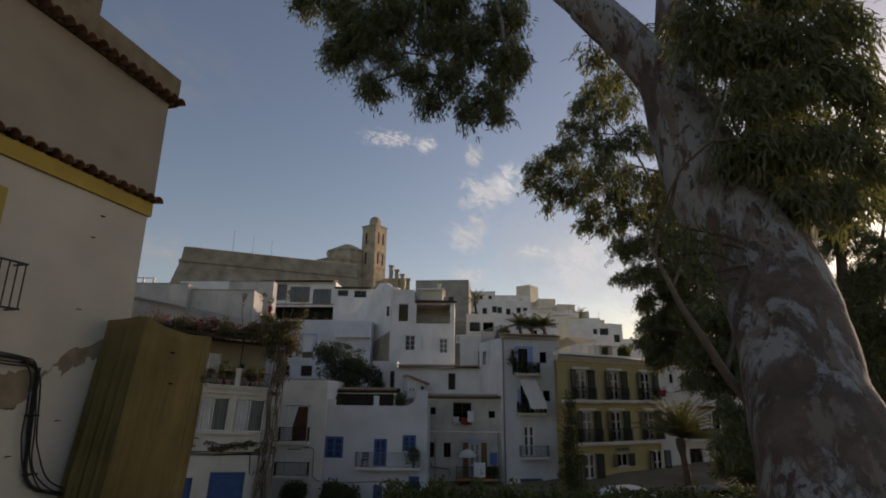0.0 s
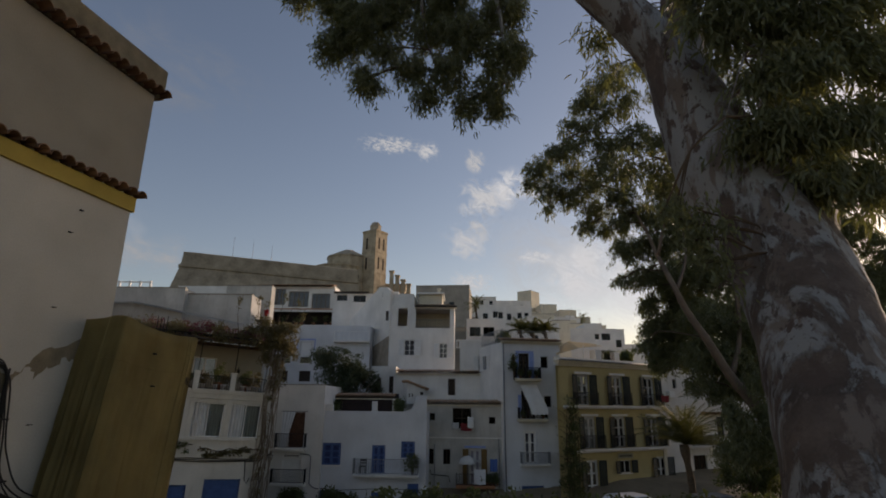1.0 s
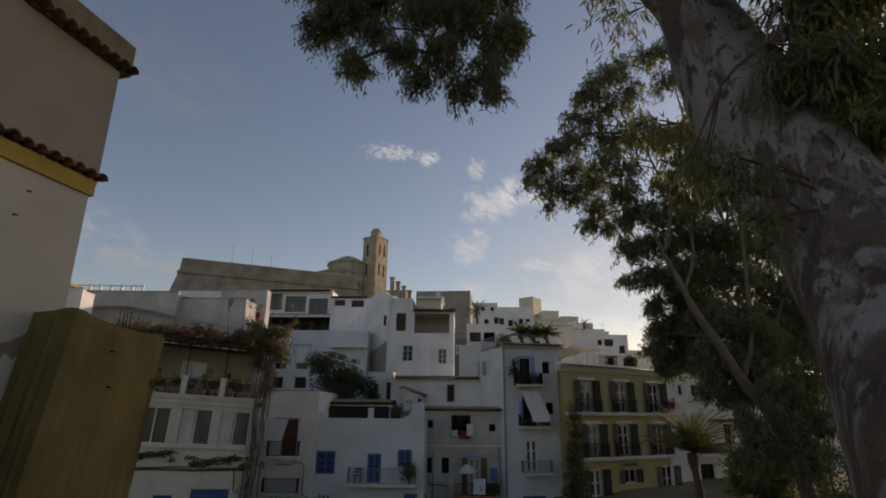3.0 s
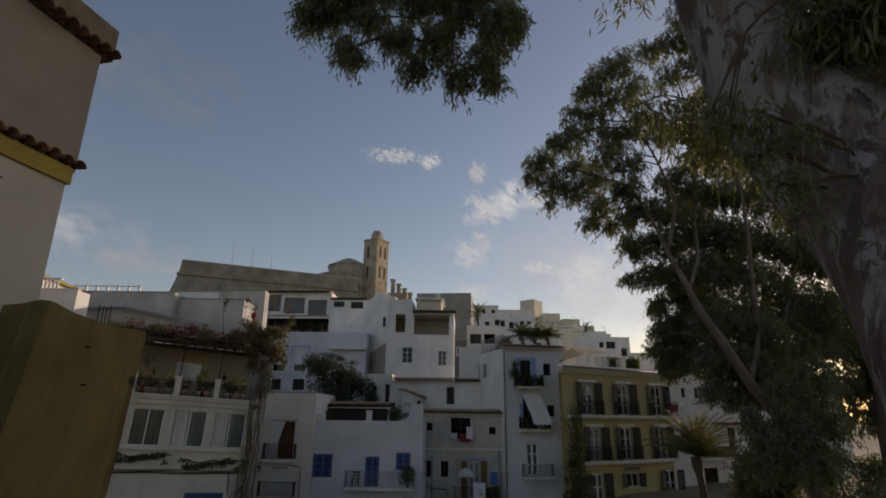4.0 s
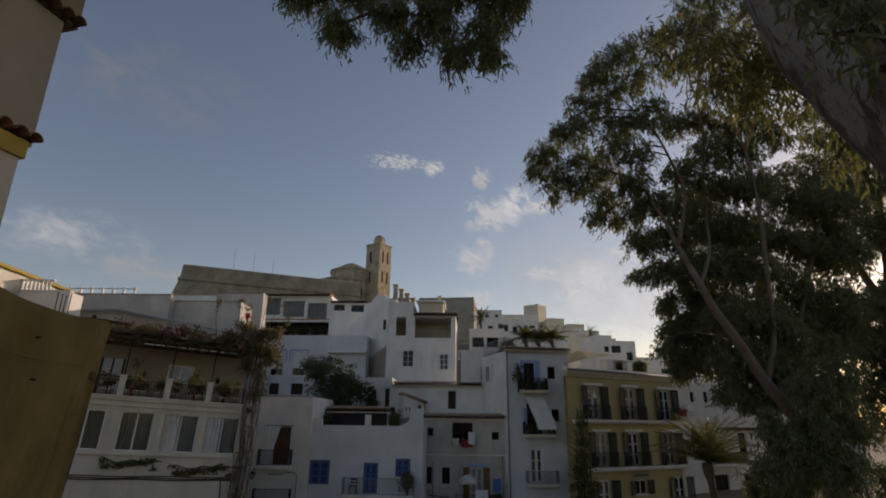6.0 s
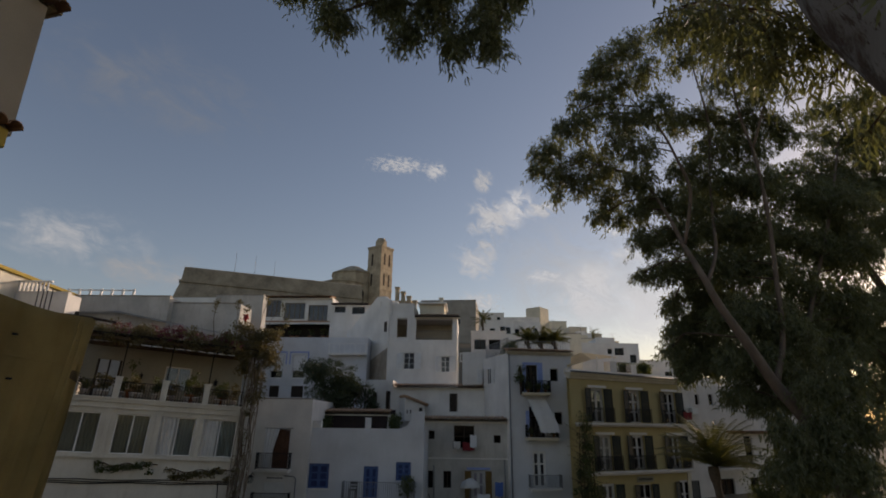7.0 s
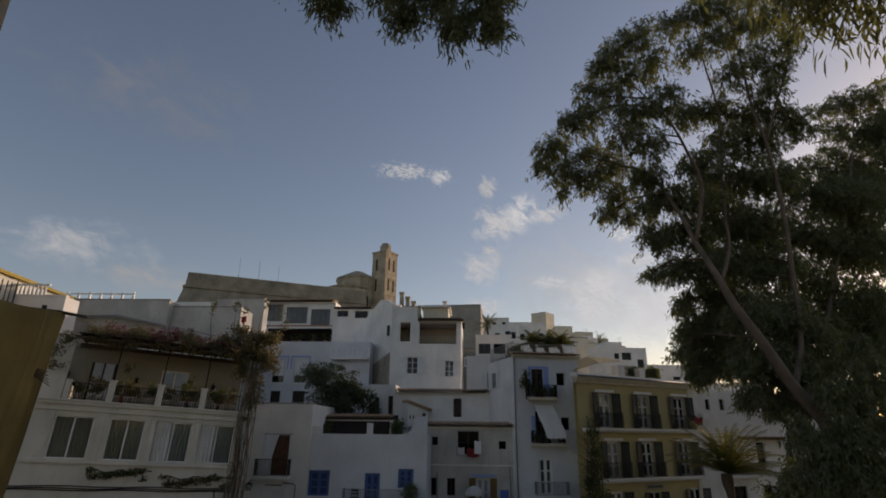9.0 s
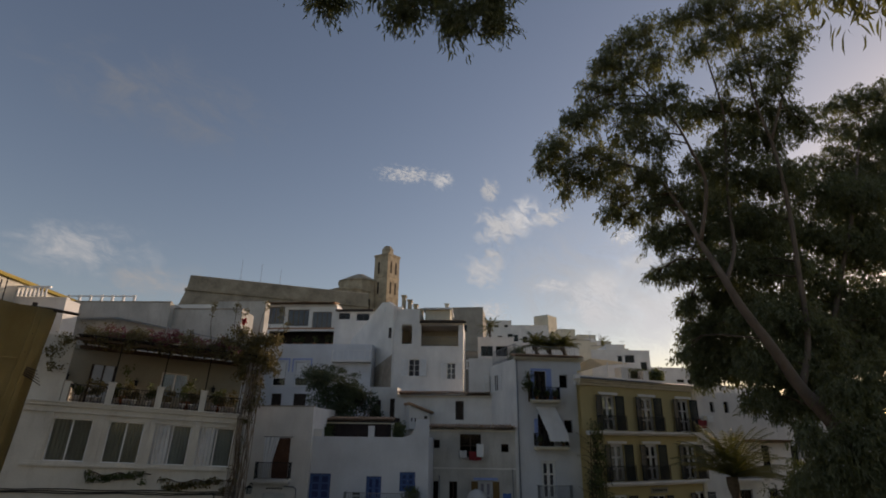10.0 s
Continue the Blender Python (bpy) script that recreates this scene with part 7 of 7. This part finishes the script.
def climber(x, y, z0, z1, w, seed):
    t = thing("climbing_plant", "dark climbing plant against the house corner", "climbing plant", x, y, z0)
    for k in range(5):
        bm = bmesh.new()
        p, r = smooth_path([(k * 0.15 - 0.3, 0, 0), (k * 0.2 - 0.4, -0.05, (z1 - z0) * 0.5), (k * 0.1 - 0.2, 0, z1 - z0)], [0.04, 0.03, 0.01], 5)
        tube(bm, p, r, 6)
        part("stem", bm, M_BARKDARK, t)
    h = z1 - z0
    rnd = random.Random(seed)
    for k in range(34):
        a, z = rnd.uniform(-1.2, 1.2), h * rnd.uniform(0.1, 0.92)
        bm = bmesh.new()
        tube(bm, [(0, -0.1, z - 0.5), (a * 0.6, -0.25, z), (a * 1.2, -0.3, z + rnd.uniform(-0.2, 0.5))], [0.02, 0.015, 0.006], 5)
        part("shoot", bm, M_BARKDARK, t)
    leaf_mesh("foliage", [(rnd.uniform(-0.35, 0.35) * (1 - i / 16), -0.1, h * i / 14, w * (1.15 - 0.075 * i) * rnd.uniform(0.6, 1.2), 0.3, h * rnd.uniform(0.04, 0.08), int(24 - 1.4 * i)) for i in range(14)], M_LEAF_DARK, t, 0.16, 0.035, 22, 0.2, 0.4, seed)


def car(x, y, z, turn, paint, label):
    t = thing("car", label, "car", x, y, z, turn, "parked cars")
    prof = [(-2.0, 0.35), (-2.05, 0.75), (-1.55, 0.92), (-0.95, 1.38), (0.75, 1.42), (1.5, 0.98), (2.0, 0.85), (2.05, 0.4)]
    bm = bmesh.new()
    rows = []
    for yy, k in ((-0.82, 0.96), (-0.72, 1.0), (0.72, 1.0), (0.82, 0.96)):
        rows.append([bm.verts.new((px * (0.98 if k < 1 else 1), yy * (0.86 if pz > 1.2 else 1), 0.35 + (pz - 0.35) * k)) for px, pz in prof])
    for a, b in zip(rows, rows[1:]):
        for i in range(len(prof)):
            bm.faces.new((a[i], a[(i + 1) % len(prof)], b[(i + 1) % len(prof)], b[i]))
    bm.faces.new(rows[0]), bm.faces.new(rows[-1][::-1])
    body = part("body", bm, paint, t)
    for s in (-1, 1):
        bm = bmesh.new()
        bm.faces.new([bm.verts.new((px, s * 0.79, pz)) for px, pz in ((-0.95, 1.0), (1.2, 1.0), (0.68, 1.33), (-0.82, 1.31))])
        bmesh.ops.solidify(bm, geom=bm.faces[:], thickness=0.02)
        part("side_window", bm, M_IRON, body)
        for wx in (-1.3, 1.3):
            bm = bmesh.new()
            tube(bm, [(wx, s * 0.66, 0.31), (wx, s * 0.84, 0.31)], [0.31, 0.31], 18)
            wheel = part("wheel", bm, M_RUBBER, t)
            bm = bmesh.new()
            tube(bm, [(wx, s * 0.83, 0.31), (wx, s * 0.85, 0.31)], [0.19, 0.17], 14)
            part("rim", bm, M_GREYIRON, wheel)


def wall_lantern(x, y, z):
    t = thing("wall_lantern", "black iron street lantern on a wall bracket", "street lamp", x, y, z)
    bm = bmesh.new()
    tube(bm, [(0, 0.0, 0.3), (0, -0.3, 0.42), (0, -0.5, 0.3)], [0.02, 0.02, 0.02], 6)
    part("bracket", bm, M_IRON, t)
    bm = bmesh.new()
    prism(bm, [(-0.09, -0.59), (0.09, -0.59), (0.09, -0.41), (-0.09, -0.41)], -0.12, 0.18, 1.5)
    part("glass", bm, M_GLASS, t)
    bm = bmesh.new()
    prism(bm, [(-0.17, -0.67), (0.17, -0.67), (0.17, -0.33), (-0.17, -0.33)], 0.18, 0.32, 0.2)
    for sx in (-1, 1):
        for sy in (-1, 1):
            tube(bm, [(0.09 * sx, -0.5 + 0.09 * sy, -0.12), (0.135 * sx, -0.5 + 0.135 * sy, 0.18)], [0.012, 0.012], 5)
    part("frame", bm, M_IRON, t)


vine_on_pergola()
palm(13.2, 36.6, 2.3, 4.1, 58, 3.1, 3, lowest=0.12)
for i, (x, y, z, hh, s) in enumerate(((4.4, 45.2, 12.8, 1.25, 0.62), (5.4, 45.4, 12.8, 1.1, 0.62), (6.3, 45.0, 12.8, 1.2, 0.62))):
    palm(x, y, z, hh * 1.25, 26, 1.9, 11 + i, "small potted palm on a roof terrace", s * 1.1, 0.1)
palm(23.0, 110.0, 19.0, 5.0, 26, 3.0, 20, "palm on the ridge among houses")
palm(2.2, 100.0, 21.5, 4.5, 24, 2.6, 21, "palm on the ridge among houses")
hedge()
shrub(-9.6, 44.6, 8.2, 2.6, 4.2, 31, "dense dark green tree between the houses", M_CITRUS, n=190)
shrub(-7.9, 44.3, 8.4, 1.7, 2.8, 32, "dense dark green tree between the houses", M_CITRUS, n=130)
shrub(-4.6, 41.0, 7.9, 0.3, 0.9, 33, "small green bush on the roof terrace", n=18)
shrub(-9.3, 41.0, 7.9, 0.25, 0.75, 34, "small green bush on the roof terrace", n=18)
for i, (x, z) in enumerate(((-10.8, 3.6), (-8.4, 3.2), (-7.6, 3.0), (-3.4, 3.2), (-2.4, 3.0))):
    shrub(x, 37.4, 1.9, 0.7, (z - 1.6) * 0.8, 35 + i, "straggling street-side shrub below the balconies")
climber(7.2, 40.7, 2.2, 9.2, 1.05, 45)
shrub(3.45, 41.6, 10.5, 0.12, 1.9, 46, "thin climber beside the top balcony door", n=6)
shrub(3.0, 45.0, 12.7, 0.5, 1.4, 47, "green plants along the roof railing")
shrub(11.5, 45.6, 11.5, 0.5, 1.2, 48, "potted greenery on the ochre roof terrace")
shrub(13.0, 46.6, 11.5, 0.6, 1.3, 49, "potted greenery on the ochre roof terrace")
for i, (x, y) in enumerate(((16.5, 37.0), (18.5, 37.5), (20.5, 36.5), (23, 36))):
    shrub(x, y, 2.2, 2.0, 4.5, 52 + i, "dark shrubs at the end of the street", n=110)
car(9.0, 34.6, 2.47, 20, M_CARWHITE, "white parked car on the street")
car(13.8, 35.0, 2.47, 15, mat("grey_car_paint", (0.2, 0.2, 0.21), 0.3, 0.05, 1, 20, 0.0), "grey parked car on the street")
wall_lantern(-12.35, 38.0, 5.2)

# washing and balcony clutter on the old white house
cloth("washing", "red cloth drying at a window rail", -0.35, 41.55, 7.3, 0.75, 0.5, M_RED)
cloth("washing", "white towel drying at a window rail", 0.12, 41.5, 7.75, 0.42, 0.75, M_AWNING)
cloth("washing", "pale cloth drying at a window rail", -0.95, 41.55, 7.35, 0.45, 0.4, M_CURTAIN)
cloth("washing", "white sheet hung over the balcony rail", 0.55, 41.02, 4.35, 0.78, 0.95, M_AWNING)
cloth("washing", "blue cloth hung by the balcony", 1.65, 41.3, 5.0, 0.5, 0.8, M_BLUECLOTH)
cloth("washing", "red cloth drying on the ochre balcony", 15.0, 45.2, 9.4, 0.85, 0.5, M_RED, 31)
umb = thing("parasol", "folded striped parasol on the balcony", "parasol", 0.1, 41.4, 3.3)
bm = bmesh.new()
tube(bm, [(0, 0, 0), (0, 0, 1.9)], [0.02, 0.02], 6)
part("pole", bm, M_GREYIRON, umb)
bm = bmesh.new()
rings = [[bm.verts.new((r * math.cos(k * math.pi / 8), 0.8 * r * math.sin(k * math.pi / 8), z - (0.06 * r if k % 2 else 0))) for k in range(16)] for r, z in ((0.05, 1.9), (0.25, 1.84), (0.45, 1.7), (0.58, 1.5), (0.6, 1.38))]
for a, b in zip(rings, rings[1:]):
    for k in range(16):
        bm.faces.new((a[k], b[k], b[(k + 1) % 16], a[(k + 1) % 16])).smooth = True
bm.faces.new(rings[0])
part("canopy", bm, M_CURTAIN, umb)
for i in range(6):
    pot(1.0 + i * 0.22, 41.25, 3.32, 0.1, 0.2, tall=0.5, seed=100 + i, label="potted plant on the cluttered balcony")
for i, (u, z) in enumerate(((1.2, 10.45), (1.9, 10.45), (2.4, 10.45), (1.3, 7.68), (2.8, 7.68))):
    a = radians(12)
    pot(2.65 + u * math.cos(a) + 0.38 * math.sin(a), 41.6 + u * math.sin(a) - 0.38 * math.cos(a), z, 0.1, 0.18, tall=0.35, seed=120 + i, label="flowerpot on an iron balcony")

chair = thing("balcony_chair", "dark iron chair on the balcony", "chair", -6.75, 37.95, 4.31)
for x in (0, 0.36):
    for y in (0, 0.34):
        part("leg", boxed((x, x + 0.03, y, y + 0.03, 0, 0.44 if y == 0 else 0.9)), M_IRON, chair)
part("seat", boxed((0, 0.39, 0, 0.37, 0.442, 0.47)), M_IRON, chair)
part("backrest", boxed((0.032, 0.358, 0.345, 0.365, 0.6, 0.66), (0.032, 0.358, 0.345, 0.365, 0.75, 0.88)), M_IRON, chair)
shrub(-3.4, 38.0, 4.31, 0.2, 1.0, 57, "potted bush on the balcony corner", n=12)

# roof railings on the pale blue house
r = House("roof_railing", "thin iron railing round a roof terrace", 2.65, 41.6, 12, 13.0, "railing")
railing_run(r, 0.1, 4.3, 0.7, 13.0, 0.95, M_GREYIRON, 0.16)


# ---- distant clouds: a plain backdrop far behind everything ----
def cloud_mat(name, strength, stretch, scale, seed, lo=0.5, hi=0.85):
    m = bpy.data.materials.new(name)
    m.use_nodes = True
    n, l = m.node_tree.nodes, m.node_tree.links
    n.remove(n["Principled BSDF"])
    tc, mp, ns = n.new("ShaderNodeTexCoord"), n.new("ShaderNodeMapping"), n.new("ShaderNodeTexNoise")
    mp.inputs["Scale"].default_value = (stretch, 1, 1)
    ns.noise_dimensions = "4D"
    ns.inputs["W"].default_value = seed
    ns.inputs["Scale"].default_value, ns.inputs["Detail"].default_value, ns.inputs["Roughness"].default_value, ns.inputs["Distortion"].default_value = scale, 9, 0.64, 0.25
    l.new(tc.outputs["Generated"], mp.inputs["Vector"])
    l.new(mp.outputs[0], ns.inputs["Vector"])
    ctr, ln = n.new("ShaderNodeVectorMath"), n.new("ShaderNodeVectorMath")
    ctr.operation, ln.operation = "SUBTRACT", "LENGTH"
    ctr.inputs[1].default_value = (0.5, 0.5, 0.5)
    sep, comb = n.new("ShaderNodeSeparateXYZ"), n.new("ShaderNodeCombineXYZ")
    l.new(tc.outputs["Generated"], ctr.inputs[0])
    l.new(ctr.outputs[0], sep.inputs[0])
    l.new(sep.outputs["X"], comb.inputs["X"])
    l.new(sep.outputs["Y"], comb.inputs["Y"])
    l.new(comb.outputs[0], ln.inputs[0])
    fall = n.new("ShaderNodeMapRange")
    fall.interpolation_type = "SMOOTHSTEP"
    fall.inputs["From Min"].default_value, fall.inputs["From Max"].default_value = 0.5, 0.08
    l.new(ln.outputs["Value"], fall.inputs["Value"])
    add = n.new("ShaderNodeMath")
    add.operation = "MULTIPLY_ADD"
    add.inputs[1].default_value = 0.22
    l.new(fall.outputs[0], add.inputs[0])
    l.new(ns.outputs["Fac"], add.inputs[2])
    rng = n.new("ShaderNodeMapRange")
    rng.interpolation_type = "SMOOTHSTEP"
    rng.inputs["From Min"].default_value, rng.inputs["From Max"].default_value = lo + 0.10, hi - 0.02
    l.new(add.outputs[0], rng.inputs["Value"])
    mul = n.new("ShaderNodeMath")
    mul.operation = "MULTIPLY"
    l.new(rng.outputs[0], mul.inputs[0])
    l.new(fall.outputs[0], mul.inputs[1])
    em, tp, mix = n.new("ShaderNodeEmission"), n.new("ShaderNodeBsdfTransparent"), n.new("ShaderNodeMixShader")
    em.inputs["Color"].default_value, em.inputs["Strength"].default_value = (0.79, 0.90, 0.94, 1), strength
    l.new(mul.outputs[0], mix.inputs["Fac"])
    l.new(tp.outputs[0], mix.inputs[1])
    l.new(em.outputs[0], mix.inputs[2])
    l.new(mix.outputs[0], n["Material Output"].inputs["Surface"])
    return m


def cloud(x, z, w, h, strength, seed, scale=4.5, lo=0.46, hi=0.85, label="small bright cloud in the evening sky"):
    y = 2200.0
    bm = bmesh.new()
    k = 6
    g = [[bm.verts.new((w * (i / k - 0.5), h * (j / k - 0.5), 0.02 * w * math.sin(i + j))) for i in range(k + 1)] for j in range(k + 1)]
    for j in range(k):
        for i in range(k):
            bm.faces.new((g[j][i], g[j][i + 1], g[j + 1][i + 1], g[j + 1][i]))
    ob = part("backdrop_cloud", bm, cloud_mat("cloud", strength, w / h, scale, seed, lo, hi))
    ob.matrix_basis = look((x, y, z), (0, 0, 8)) @ pose(0, 0, 0, 0, 180, 0) @ pose(0, 0, 0)
    tagged(ob, label, "cloud", "distant clouds", "structure")


cloud(-320, 1112, 460, 130, 0.47, 3.0, 5.0, 0.46)
cloud(-154, 1079, 170, 140, 0.51, 4.7, 3.2, 0.46)
cloud(55, 1031, 150, 190, 0.45, 6.4, 3.0, 0.48)
cloud(203, 892, 300, 300, 0.59, 9.8, 3.0, 0.46)
cloud(92, 855, 380, 300, 0.51, 11.5, 3.4, 0.48)
cloud(312, 896, 280, 140, 0.51, 13.2, 3.0, 0.47)
cloud(10, 655, 300, 220, 0.51, 14.9, 2.6, 0.44)
cloud(69, 716, 190, 190, 0.47, 16.6, 3.4, 0.49)
cloud(611, 805, 240, 146, 0.60, 18.3, 6.0, 0.46)
cloud(653, 687, 308, 131, 0.64, 20.0, 6.0, 0.45)
cloud(522, 611, 342, 154, 0.66, 21.7, 6.8, 0.44)
cloud(298, 596, 273, 109, 0.56, 23.4, 6.0, 0.45)
cloud(468, 527, 537, 415, 0.60, 25.1, 2.9, 0.40)
cloud(38, 488, 308, 146, 0.52, 26.8, 4.5, 0.44)
cloud(745, 489, 597, 510, 0.64, 28.5, 2.6, 0.40)
cloud(429, 618, 1050, 760, 0.44, 31.4, 2.4, 0.40, 1.05, "soft veil of lit haze round the clouds")
cloud(-1776, 790, 950, 420, 0.46, 10.2, 2.2, 0.44, 1.0, "thin veil of cloud low in the sky")
cloud(-1360, 620, 900, 260, 0.34, 11.9, 2.2, 0.44, 1.0, "thin veil of cloud low in the sky")
cloud(-1500, 1560, 2000, 760, 0.22, 12.6, 2.6, 0.5, 1.25, "faint high streaks of cloud")
